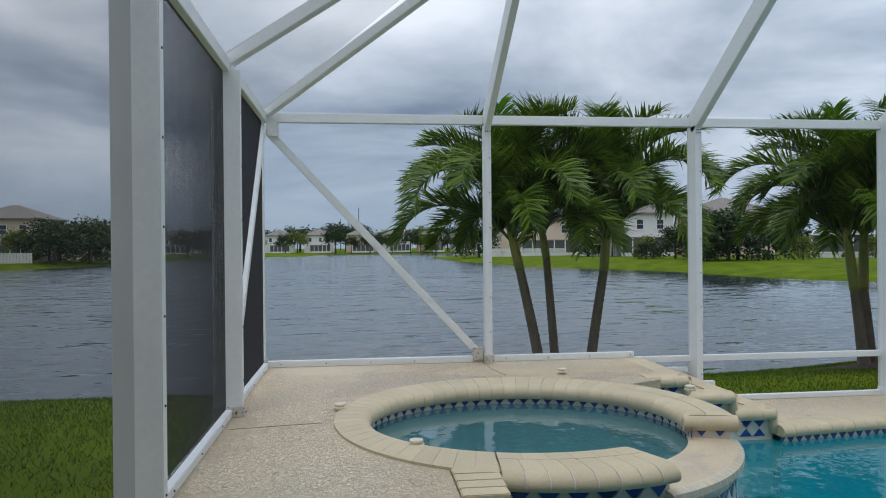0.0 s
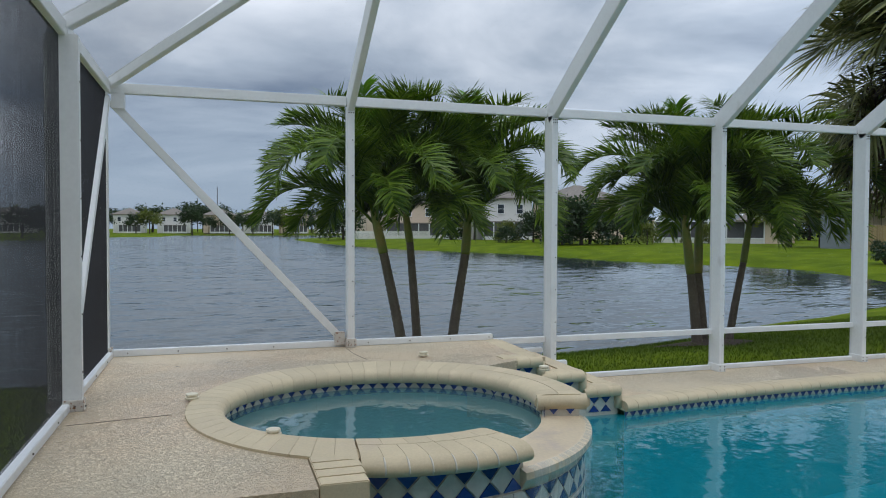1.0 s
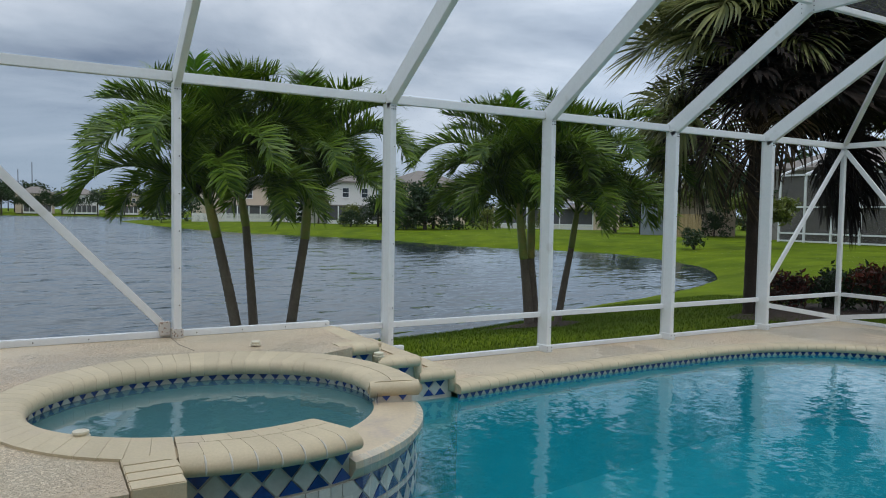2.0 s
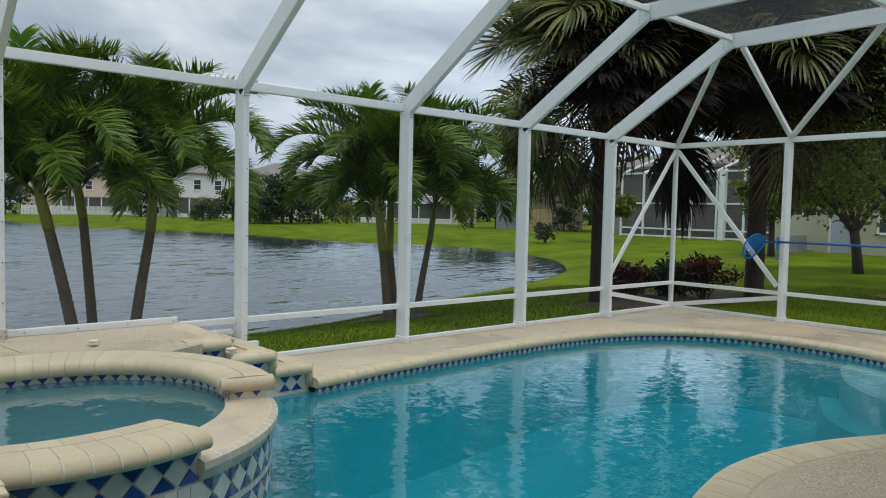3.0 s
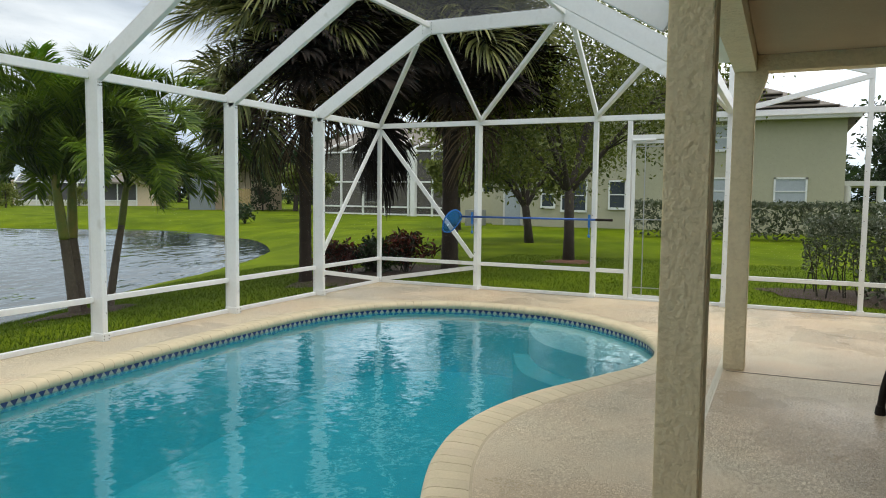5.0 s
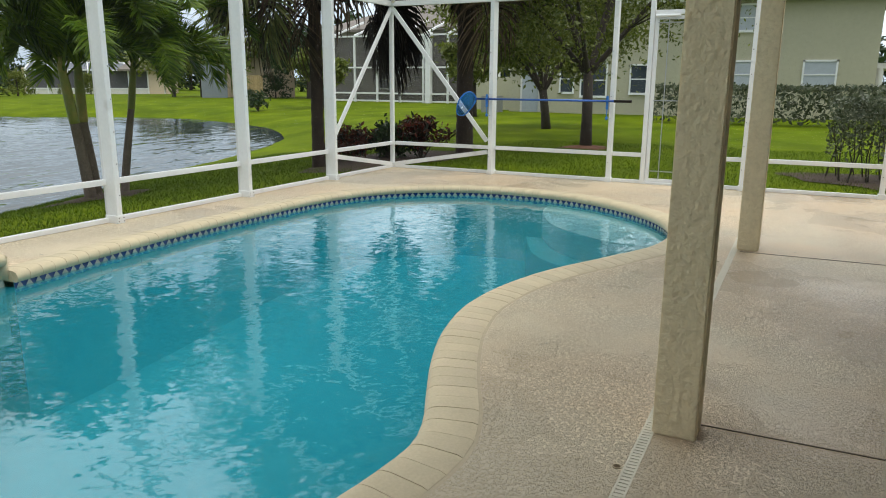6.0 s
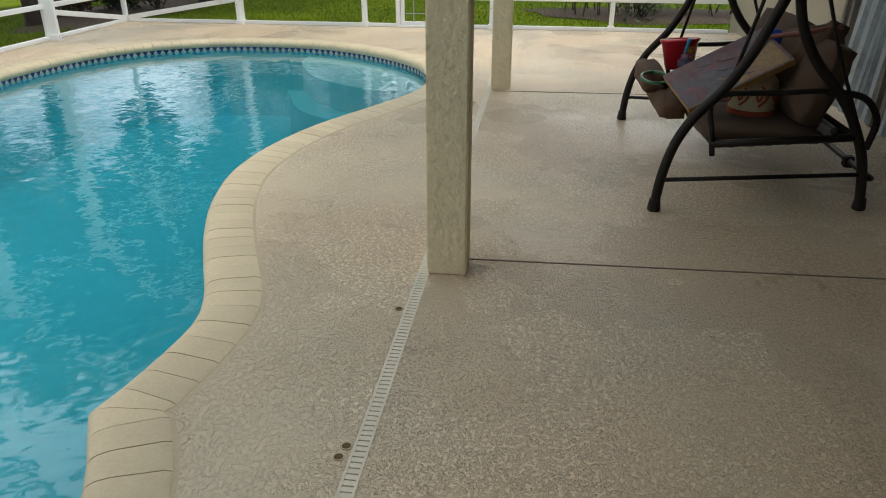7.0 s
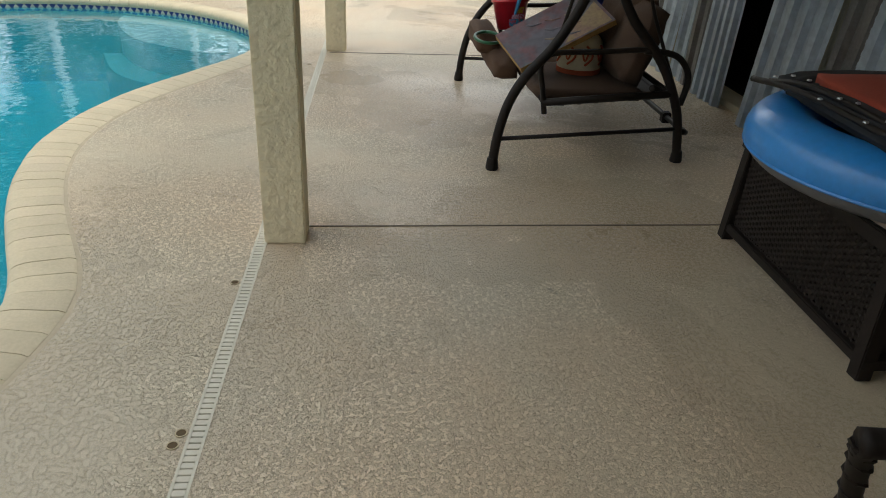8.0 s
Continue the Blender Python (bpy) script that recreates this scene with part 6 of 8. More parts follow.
def hedge(name, x0, x1, y0, y1, height, count, size, label, mat, stems=True, seed=5):
    r = np.random.RandomState(seed)
    h = thing(name, label, "hedge", "clipped hedges")
    cx, cy = (x0 + x1) / 2, (y0 + y1) / 2
    z = gh(cx, cy)
    h.location = (cx, cy, z)
    lo = 0.32 * height if stems else 0.03
    n = count
    p = np.stack([r.uniform(x0 - cx, x1 - cx, n), r.uniform(y0 - cy, y1 - cy, n), lo + (height - lo) * r.uniform(0, 1, n) ** 0.7], 1)
    # most leaves sit in the outer skin
    k = r.randint(0, 3, n)
    skin = 0.12
    p[k == 0, 0] = np.where(r.rand((k == 0).sum()) < 0.5, x0 - cx, x1 - cx) + r.normal(size=(k == 0).sum()) * skin * 0.5
    p[k == 1, 2] = height + r.normal(size=(k == 1).sum()) * skin * 0.35
    v, f = leaf_cloud(p, 0.03, 1, size, seed)
    ob = new("leaves", cloud_mesh("leaves", v, f, mat))
    ob.parent = h
    if stems:
        bm = bmesh.new()
        rr = random.Random(seed)
        for j in range(int((x1 - x0) * (y1 - y0) * 9)):
            a = Vector((rr.uniform(x0, x1) - cx, rr.uniform(y0, y1) - cy, -0.05))
            b = a + Vector((rr.uniform(-0.2, 0.2), rr.uniform(-0.2, 0.2), height * 0.75))
            add_tube(bm, [a, a.lerp(b, 0.5) + Vector((rr.uniform(-0.06, 0.06), rr.uniform(-0.06, 0.06), 0)), b], [0.012, 0.009, 0.005], 5)
        part("stems", bm, OAK_BARK, h)
    return h


hedge("hedge", 10.6, 11.7, -4.2, -0.85, 1.12, 9000, 0.040, "grey-green hedge with bare stems beside the lawn", HEDGE_LEAF)
hedge("hedge", 25.6, 26.8, -14.0, 4.6, 1.25, 9000, 0.10, "long clipped hedge in front of the neighbouring house", HEDGE_LEAF, stems=False, seed=6)


def bush(x, y, radius, height, label, mat, count, size, seed, upright=False):
    r = np.random.RandomState(seed)
    b = thing("bush", label, "bush")
    b.location = (x, y, gh(x, y))
    k = 14
    c = np.stack([r.normal(size=k) * radius * 0.45, r.normal(size=k) * radius * 0.45, r.uniform(0.35, 0.95, k) * height], 1)
    v, f = leaf_cloud(c, radius * 0.26, count // k, size, seed, 0.8)
    ob = new("leaves", cloud_mesh("leaves", v, f, mat))
    ob.parent = b
    bm = bmesh.new()
    for q in c:
        add_tube(bm, [(0, 0, -0.05), (q[0] * 0.4, q[1] * 0.4, q[2] * 0.5), tuple(q)], [0.014, 0.011, 0.006], 5)
    part("stems", bm, OAK_BARK, b)
    return b


bush(10.12, 6.72, 0.40, 0.56, "dark green bush with reddish leaves", CROTON, 1500, 0.055, 51)
bush(10.42, 6.2, 0.40, 0.62, "dark green leafy bush in a mulch bed", DARK_LEAF, 1500, 0.055, 52)
bush(10.78, 5.72, 0.36, 0.70, "dark bush with red leaf tips in a mulch bed", CROTON, 1500, 0.06, 53)
bush(30.5, 26.5, 0.6, 0.9, "small round bush on the far lawn", DARK_LEAF, 400, 0.12, 54)
bush(10.6, -2.0, 0.5, 0.5, "low green shrub below the hedge", HEDGE_LEAF, 500, 0.05, 55)


def ground_patch(name, x, y, rx, ry, mat, label, lift=0.02):
    rings, verts, faces = 7, [], []
    for j in range(rings):
        for k in range(28):
            a = 2 * math.pi * k / 28
            s = (j + 0.05) / (rings - 1) * (1 + 0.12 * math.sin(3 * a + x) + 0.07 * math.sin(7 * a))
            px, py = x + rx * s * math.cos(a), y + ry * s * math.sin(a)
            verts.append((px, py, gh(px, py) + lift * (1.2 - s)))
    for j in range(rings - 1):
        for k in range(28):
            faces.append((j * 28 + k, j * 28 + (k + 1) % 28, (j + 1) * 28 + (k + 1) % 28, (j + 1) * 28 + k))
    return tagged(raw(name, verts, faces, mat, smooth=True), label, "mulch bed", kind="structure")


ground_patch("mulch_bed", 10.6, 6.3, 2.1, 1.15, MULCH, "dark mulch bed under the cabbage palms", 0.06)
ground_patch("mulch_bed_palms", 5.8, 8.05, 0.75, 0.5, MULCH, "mulch ring round the twin palms", 0.05)
ground_patch("mulch_bed_tree", 14.45, 3.68, 0.6, 0.5, RED_MULCH, "reddish mulch ring round the shade tree", 0.05)
ground_patch("mulch_bed_hedge", 11.1, -2.4, 1.0, 2.1, MULCH, "mulch strip under the hedge", 0.05)
ground_patch("mulch_bed_triple", 1.7, 8.7, 0.9, 0.5, MULCH, "mulch ring round three palms", 0.05)

# grass blades on the near lawn
BLADE = leaf_material("grass_blade", (0.050, 0.098, 0.003), (0.118, 0.178, 0.007), rough=0.7)


def grass(name, x0, x1, y0, y1, count, tall, seed, label):
    r = np.random.RandomState(seed)
    x, y = r.uniform(x0, x1, count), r.uniform(y0, y1, count)
    d = shore_distance(x, y)
    keep = d > 0.15
    x, y = x[keep], y[keep]
    z = ground_height(x, y)
    keep = z > -2
    x, y, z = x[keep], y[keep], z[keep]
    n = len(x)
    a = r.uniform(0, 2 * np.pi, n)
    h = tall * r.uniform(0.5, 1.4, n)
    w = 0.006 * r.uniform(0.7, 1.4, n)
    lean = r.normal(size=(n, 2)) * (h * 0.45)[:, None]
    base = np.stack([x, y, z - 0.01], 1)
    s = np.stack([np.cos(a) * w, np.sin(a) * w, 0 * a], 1)
    tip = base + np.stack([lean[:, 0], lean[:, 1], h], 1)
    verts = np.stack([base - s, base + s, tip], 1).reshape(-1, 3)
    me = bpy.data.meshes.new(name)
    me.from_pydata(verts.tolist(), [], np.arange(3 * n).reshape(-1, 3).tolist())
    me.materials.append(BLADE)
    me.update()
    tagged(new(name, me), label, "grass", kind="stuff")


grass("grass_lake_side", -8.0, 12.5, 5.08, 10.5, 90000, 0.045, 61, "green grass on the bank behind the enclosure")
grass("grass_left_lawn", -8.0, -1.88, -2.0, 5.1, 30000, 0.045, 63, "green grass outside the enclosure")
grass("grass_side_lawn", 8.62, 16.0, -6.0, 5.6, 60000, 0.042, 62, "green grass beside the enclosure")

# ---- distance: trees and houses over the lake ----
def far_tree_mesh(name, seed, mat, shape="round"):
    r = random.Random(seed)
    c = []
    for k in range(26):
        if shape == "round":
            a, e = r.uniform(0, 6.28), r.uniform(-0.5, 1.3)
            rad = r.uniform(0.5, 1.0)
            c.append((math.cos(a) * math.cos(e) * rad * 0.5, math.sin(a) * math.cos(e) * rad * 0.5, 0.55 + 0.38 * math.sin(e) * rad))
        else:
            t = r.random()
            a = r.uniform(0, 6.28)
            c.append((math.cos(a) * 0.26 * (1 - t), math.sin(a) * 0.26 * (1 - t), 0.1 + 0.85 * t))
    v, f = leaf_cloud(c, 0.085 if shape == "round" else 0.05, 60, 0.045, seed)
    return cloud_mesh(name, v, f, mat)


def far_bush_mesh(name, seed, mat):
    r = random.Random(seed)
    c = []
    for k in range(34):
        a, e = r.uniform(0, 6.28), r.uniform(0, 1.5)
        rad = r.uniform(0.6, 1.0)
        c.append((math.cos(a) * math.cos(e) * rad * 0.55, math.sin(a) * math.cos(e) * rad * 0.55, 0.08 + 0.8 * math.sin(e) * rad))
    v, f = leaf_cloud(c, 0.09, 60, 0.045, seed)
    return cloud_mesh(name, v, f, mat)


FAR_CROWNS = [far_tree_mesh("crown", 71, DARK_LEAF), far_tree_mesh("crown", 72, TREE_LEAF), far_tree_mesh("crown", 73, DARK_LEAF), far_tree_mesh("crown", 74, DARK_LEAF, "cone"), far_bush_mesh("crown", 75, DARK_LEAF), far_bush_mesh("crown", 76, TREE_LEAF)]
trunk_bm = tube([(0, 0, -0.05), (0.01, 0, 0.25), (0, 0.01, 0.55)], [0.035, 0.025, 0.015], 7)
FAR_TRUNK = bpy.data.meshes.new("trunk")
trunk_bm.to_mesh(FAR_TRUNK)
trunk_bm.free()
FAR_TRUNK.materials.append(OAK_BARK)


def far_tree(x, y, height, kind, width=1.0, label="leafy tree on the far shore"):
    t = thing("tree", label, "tree", "trees on the far shore")
    t.location, t.scale = (x, y, gh(x, y)), (height * width, height * width, height)
    t.rotation_euler = (0, 0, rng.uniform(0, 6.28))
    for name, me in (("trunk", FAR_TRUNK), ("crown", FAR_CROWNS[kind])):
        o = new(name, me)
        o.parent = t


# behind the left end of the lake
for x, y, h, k, w in ((-37, 90, 5.0, 0, 1.4), (-40, 99, 5.4, 2, 1.3), (-38, 104, 6.0, 1, 1.2), (-43, 79, 5.0, 0, 1.2), (-46, 82, 5.6, 1, 1.1), (-37, 114, 6, 2, 1.2), (-31, 131, 5, 0, 1.5), (-28, 133, 4.6, 2, 1.4)):
    far_tree(x, y, h, k, w)
# along the far shore
for i in range(26):
    x = -70 + i * 5.4 + rng.uniform(-2, 2)
    far_tree(x, 252 + rng.uniform(-8, 12), rng.uniform(6.5, 10), rng.choice((0, 1, 2)), rng.uniform(0.9, 1.5))
for x, h, k in ((-18.5, 7, 1), (-7.5, 8, 0), (6.0, 5.5, 2), (17.5, 6, 1), (26, 5, 0), (31, 6, 2), (-30, 6, 0), (-22, 6, 2), (-3, 5, 0), (2.5, 6.5, 2), (9, 5.5, 0), (14.5, 7, 2), (21, 5.5, 0)):
    far_tree(x, 212, h, k, 0.9)
# behind the spit and round the cove
for x, y, h, k, w, lab in ((27.6, 86.5, 4.9, 3, 1.3, "dark conical conifer by the white fence"), (30.2, 85, 4.2, 1, 0.9, ""), (16.5, 103, 5.4, 4, 1.2, ""), (31.0, 58.5, 4.9, 4, 1.15, "broad dark tree beyond the cove"), (33.0, 60.5, 4.6, 4, 1.1, ""), (44.3, 47.4, 5.6, 1, 1.0, ""), (46.3, 46.2, 5.0, 1, 0.9, ""), (49, 41, 6.2, 1, 1.1, ""), (47.2, 35.6, 6.4, 2, 1.0, ""), (52, 36, 7.0, 0, 1.1, "")):
    far_tree(x, y, h, k, w, lab or "leafy tree beyond the cove")
for x, y, h, k, w in ((28.6, 70.5, 2.6, 5, 1.0), (27.6, 68.3, 1.9, 4, 1.1), (31.0, 69.0, 3.6, 4, 1.1), (33.2, 67.0, 3.7, 4, 1.1), (29.6, 59.5, 3.2, 4, 1.2), (34.6, 58.2, 3.0, 4, 1.2), (37.4, 57.6, 2.4, 5, 1.0), (44.6, 61.8, 1.2, 5, 0.8), (46.6, 60.6, 2.3, 5, 0.75), (38.8, 34.3, 0.9, 4, 0.9), (46.0, 38.0, 2.2, 4, 1.1)):
    far_tree(x, y, h, k, w, "dense leafy shrub on the far lawn")
# woods that close the view behind the houses
wood = random.Random(91)
for k in range(46):
    t = k / 45
    far_tree(66 + 26 * math.sin(t * 2.2) + wood.uniform(-5, 5), 112 - 166 * t + wood.uniform(-4, 4), wood.uniform(5.5, 8.5), wood.choice((4, 4, 5)), wood.uniform(1.0, 1.5), "dense trees behind the neighbouring houses")
for x, y, h, k, w in ((-35.6, 106, 6.2, 4, 1.3), (-36.2, 99, 5.8, 4, 1.2), (-38.8, 93, 5.6, 4, 1.2), (-41.5, 91, 4.4, 5, 1.1), (-44.5, 86, 4.2, 4, 1.1), (-47, 80, 4.4, 5, 1.2)):
    far_tree(x, y, h, k, w, "dense leafy shrub on the far bank")

HOUSE_WHITE = material("white_house_stucco", (0.70, 0.69, 0.65), rough=0.9, vary=0.06, scale=0.8, fine=8)
HOUSE_PEACH = material("peach_house_stucco", (0.62, 0.50, 0.37), rough=0.9, vary=0.06, scale=0.8, fine=8)
HOUSE_SAGE = material("sage_house_stucco", (0.45, 0.43, 0.31), rough=0.9, vary=0.06, scale=0.5, fine=6, bump=0.3, bump_scale=30)
HOUSE_GREY = material("taupe_house_stucco", (0.30, 0.27, 0.24), rough=0.9, vary=0.06, scale=0.5, fine=6)
FAR_ROOF = material("brown_grey_roof", (0.20, 0.175, 0.15), rough=0.9, vary=0.2, scale=1.5, fine=9)
GLASS = material("dark_window_glass", (0.035, 0.045, 0.055), rough=0.08, vary=0.3, scale=0.8)
BLIND = material("pale_window_blind", (0.42, 0.46, 0.50), rough=0.5, vary=0.1)
PORCH = material("dark_porch_screen", (0.085, 0.085, 0.09), rough=0.8, vary=0.3, scale=0.6)


def hip_roof(bm, x0, x1, y0, y1, z, rise, over=0.4, inset=None):
    x0, x1, y0, y1 = x0 - over, x1 + over, y0 - over, y1 + over
    w = min(x1 - x0, y1 - y0) / 2 * (inset or 0.9)
    a = [bm.verts.new(p) for p in ((x0, y0, z), (x1, y0, z), (x1, y1, z), (x0, y1, z))]
    low = [bm.verts.new(p) for p in ((x0, y0, z - 0.18), (x1, y0, z - 0.18), (x1, y1, z - 0.18), (x0, y1, z - 0.18))]
    if x1 - x0 >= y1 - y0:
        t = [bm.verts.new((x0 + w, (y0 + y1) / 2, z + rise)), bm.verts.new((x1 - w, (y0 + y1) / 2, z + rise))]
        faces = [(a[0], a[1], t[1], t[0]), (a[1], a[2], t[1]), (a[2], a[3], t[0], t[1]), (a[3], a[0], t[0])]
    else:
        t = [bm.verts.new(((x0 + x1) / 2, y0 + w, z + rise)), bm.verts.new(((x0 + x1) / 2, y1 - w, z + rise))]
        faces = [(a[0], a[1], t[0]), (a[1], a[2], t[1], t[0]), (a[2], a[3], t[1]), (a[3], a[0], t[0], t[1])]
    for f in faces:
        bm.faces.new(f)
    for i in range(4):
        bm.faces.new((a[i], low[i], low[(i + 1) % 4], a[(i + 1) % 4]))
    bm.faces.new(low[::-1])
    bmesh.ops.recalc_face_normals(bm, faces=bm.faces[:])


def window(parent, c, w, h, axis, glass=GLASS, bars=1):
    """A framed window on a wall that faces -y (axis 'y') or -x (axis 'x')."""
    f = Matrix.Translation(c) if axis == "y" else Matrix.Translation(c) @ pose(0, 0, 0, 0, 0, -90)
    bm = bmesh.new()
    t = 0.07
    for lo, hi in (((-w / 2, -0.06, -h / 2), (-w / 2 + t, 0.02, h / 2)), ((w / 2 - t, -0.06, -h / 2), (w / 2, 0.02, h / 2)), ((-w / 2, -0.06, h / 2 - t), (w / 2, 0.02, h / 2)), ((-w / 2, -0.08, -h / 2 - 0.03), (w / 2, 0.02, -h / 2 + t))):
        add_box(bm, lo, hi, 0, f)
    if bars:
        add_box(bm, (-w / 2, -0.045, -0.025), (w / 2, 0.02, 0.025), 0, f)
    win = part("window", bm, WHITE, parent)
    bm = bmesh.new()
    add_box(bm, (-w / 2 + t, -0.02, -h / 2 + t), (w / 2 - t, 0.0, h / 2 - t), 0, f)
    p = part("pane", bm, glass, win)
    return win


def lake_house(x, y, wide, mat, label, storeys=2, deep=9.0, porch=True):
    z = gh(x, y) - 0.05
    h = thing("house", label, "house", "houses across the lake")
    h.location = (x, y, z)
    top = 2.75 * storeys
    part("wall", box((-wide / 2, 0, 0), (wide / 2, deep, top)), mat, h)
    bm = bmesh.new()
    hip_roof(bm, -wide / 2, wide / 2, 0, deep, top + 0.1, 1.9)
    part("roof", bm, FAR_ROOF, h)
    if storeys == 2:
        for k in (-0.3, 0.05, 0.32):
            window(h, (wide * k, -0.01, 4.1), 1.0, 1.3, "y")
    if porch:
        bm = bmesh.new()
        add_box(bm, (-wide * 0.30, -2.6, 2.3), (wide * 0.42, 0, 2.45))
        part("porch_roof", bm, FAR_ROOF, h)
        part("porch_screen", box((-wide * 0.29, -2.5, 0.5), (wide * 0.41, -2.45, 2.3)), PORCH, h)
        part("porch_knee_wall", box((-wide * 0.29, -2.55, 0), (wide * 0.41, -2.4, 0.5)), HOUSE_WHITE, h)
        for k in range(6):
            px = wide * (-0.29 + 0.70 * k / 5)
            part("porch_post", box((px - 0.07, -2.6, 0), (px + 0.07, -2.46, 2.32)), WHITE, h)
    else:
        for k in (-0.25, 0.2):
            window(h, (wide * k, -0.01, 1.5), 1.6, 1.4, "y")
    return h


for x, wide, mat, lab in ((-25.5, 8.5, HOUSE_WHITE, "white two-storey house with a screened porch"), (-13.2, 9, HOUSE_WHITE, "white two-storey house half hidden by trees"), (0.0, 9.5, HOUSE_PEACH, "two-storey house with a dark screened porch"), (11.5, 9.0, HOUSE_WHITE, "white two-storey house with a brown roof"), (22.5, 8.5, HOUSE_PEACH, "peach two-storey house with a brown roof"), (34, 9, HOUSE_WHITE, "white two-storey house on the far shore"), (-40, 10, HOUSE_PEACH, "two-storey house on the far shore"), (-56, 10, HOUSE_WHITE, "white house on the far shore")):
    lake_house(x, 228, wide, mat, lab)
lake_house(-46.5, 97, 9, HOUSE_PEACH, "peach house behind trees on the far bank")
lake_house(-41.0, 112, 6, HOUSE_PEACH, "pale house behind the dark trees", storeys=1, porch=False)
lake_house(27.0, 108, 12, HOUSE_PEACH, "peach two-storey house behind the white fence")
lake_house(34.5, 88, 10, HOUSE_WHITE, "white two-storey house behind the palms")
for x in (-4.5, -2.8, -0.4):
    p = part("utility_pole", tube([(x * 1.6, 262, 0), (x * 1.6, 262, 16 + x)], [0.16, 0.10], 8), OAK_BARK)
    tagged(p, "tall thin utility pole on the far shore", "utility pole", "utility poles")

fence = thing("fence", "white picket fence on the spit", "fence")
fence.location = (17.4, 98, gh(20, 98))
for k in range(72):
    part("picket", box((k * 0.15, -0.02, 0), (k * 0.15 + 0.11, 0.02, 1.15)), HOUSE_WHITE, fence)
part("rail", box((0, 0.02, 0.85), (10.8, 0.06, 0.95)), HOUSE_WHITE, fence)
fence = thing("fence", "white picket fence on the far bank", "fence")
fence.location = (-46, 84, gh(-42, 84))
for k in range(60):
    part("picket", box((k * 0.15, -0.02, 0), (k * 0.15 + 0.11, 0.02, 1.15)), HOUSE_WHITE, fence)

# single-storey house with a screened pool cage across the cove
sh = thing("house", "pale single-storey house with a white-framed screen enclosure", "house")
sh.matrix_basis = Matrix.Translation((43.6, 65.7, gh(46, 64))) @ pose(0, 0, 0, 0, 0, -38.5)
CAGE_W = 10.8
part("wall", box((-0.6, 5.0, -0.3), (14.0, 13, 2.5)), HOUSE_PEACH, sh)
part("wall", box((CAGE_W, -0.2, -0.3), (13.0, 5.0, 2.3)), HOUSE_PEACH, sh)
bm = bmesh.new()
hip_roof(bm, 0.6, 9.0, 4.6, 13, 2.6, 2.7)
part("roof", bm, FAR_ROOF, sh)
bm = bmesh.new()
hip_roof(bm, 8.4, 13.2, -0.3, 11, 2.4, 1.9)
part("roof", bm, FAR_ROOF, sh)
part("knee_wall", box((0, -0.1, -0.3), (CAGE_W, 0.1, 0.50)), HOUSE_WHITE, sh)
part("enclosure_screen", box((0.05, 0.02, 0.50), (CAGE_W - 0.05, 0.06, 2.25)), PORCH, sh)
SLATE = material("slate_screen", (0.16, 0.17, 0.19), rough=0.8)
bm = bmesh.new()
bm.faces.new([bm.verts.new(v) for v in ((0.5, 1.2, 3.0), (CAGE_W - 0.5, 1.2, 3.0), (CAGE_W - 0.5, 5, 3.1), (0.5, 5, 3.1))])
bm.faces.new([bm.verts.new(v) for v in ((0, 0, 2.3), (CAGE_W, 0, 2.3), (CAGE_W - 0.5, 1.2, 3.0), (0.5, 1.2, 3.0))])
part("enclosure_roof_screen", bm, SLATE, sh)
for k in range(7):
    x = 0.06 + (CAGE_W - 0.12) * k / 6
    part("enclosure_post", box((x - 0.06, -0.12, 0.0), (x + 0.06, 0.0, 2.3)), WHITE, sh)
    xi = 0.5 + (CAGE_W - 1.0) * k / 6
    part("enclosure_rafter", beam((x, -0.05, 2.3), (xi, 1.2, 3.02), 0.1, 0.12), WHITE, sh)
for z in (0.52, 2.27):
    part("enclosure_beam", box((0, -0.13, z - 0.06), (CAGE_W, 0.0, z + 0.06)), WHITE, sh)
part("enclosure_beam", box((0.5, 1.14, 2.96), (CAGE_W - 0.5, 1.26, 3.08)), WHITE, sh)
part("cage_door", box((0.16, -0.14, 0.3), (1.0, -0.06, 0.36)), WHITE, sh)
part("downpipe", box((12.2, -0.28, -0.2), (12.3, -0.2, 2.2)), HOUSE_WHITE, sh)
part("satellite_dish", lathe([(0.02, 0), (0.30, 0.06), (0.42, 0.17), (0.40, 0.18), (0.02, 0.02)], 16, pose(11.9, -0.5, 2.75, 70, 0, 20)), HOUSE_WHITE, sh)

# two-storey house behind the broad dark tree
lake_house(46.5, 84, 9, HOUSE_PEACH, "two-storey house behind the broad dark tree", porch=False)
# grey-walled house end and tan board fence beyond the cove
gw = thing("house", "pale house end with a blue-grey wall behind trees", "house")
gw.matrix_basis = Matrix.Translation((43.9, 43.0, gh(44, 42))) @ pose(0, 0, 0, 0, 0, -45)
part("wall", box((-0.6, 0, -0.3), (1.4, 4, 2.6)), material("blue_grey_stucco", (0.22, 0.25, 0.27), rough=0.9, vary=0.06, scale=0.8, fine=8), gw)
part("wall", box((1.4, 1.5, -0.3), (7.0, 8, 3.6)), HOUSE_PEACH, gw)
bm = bmesh.new()
hip_roof(bm, 1.4, 7.0, 1.5, 8, 3.7, 1.4)
part("roof", bm, FAR_ROOF, gw)
tf = thing("fence", "tan wooden board fence beside the pale house", "fence")
tf.matrix_basis = Matrix.Translation((42.0, 38.6, gh(42, 38))) @ pose(0, 0, 0, 0, 0, -45)
BOARD = material("tan_fence_board", (0.34, 0.25, 0.12), rough=0.9, vary=0.15, scale=3, fine=20, per_object=0.15)
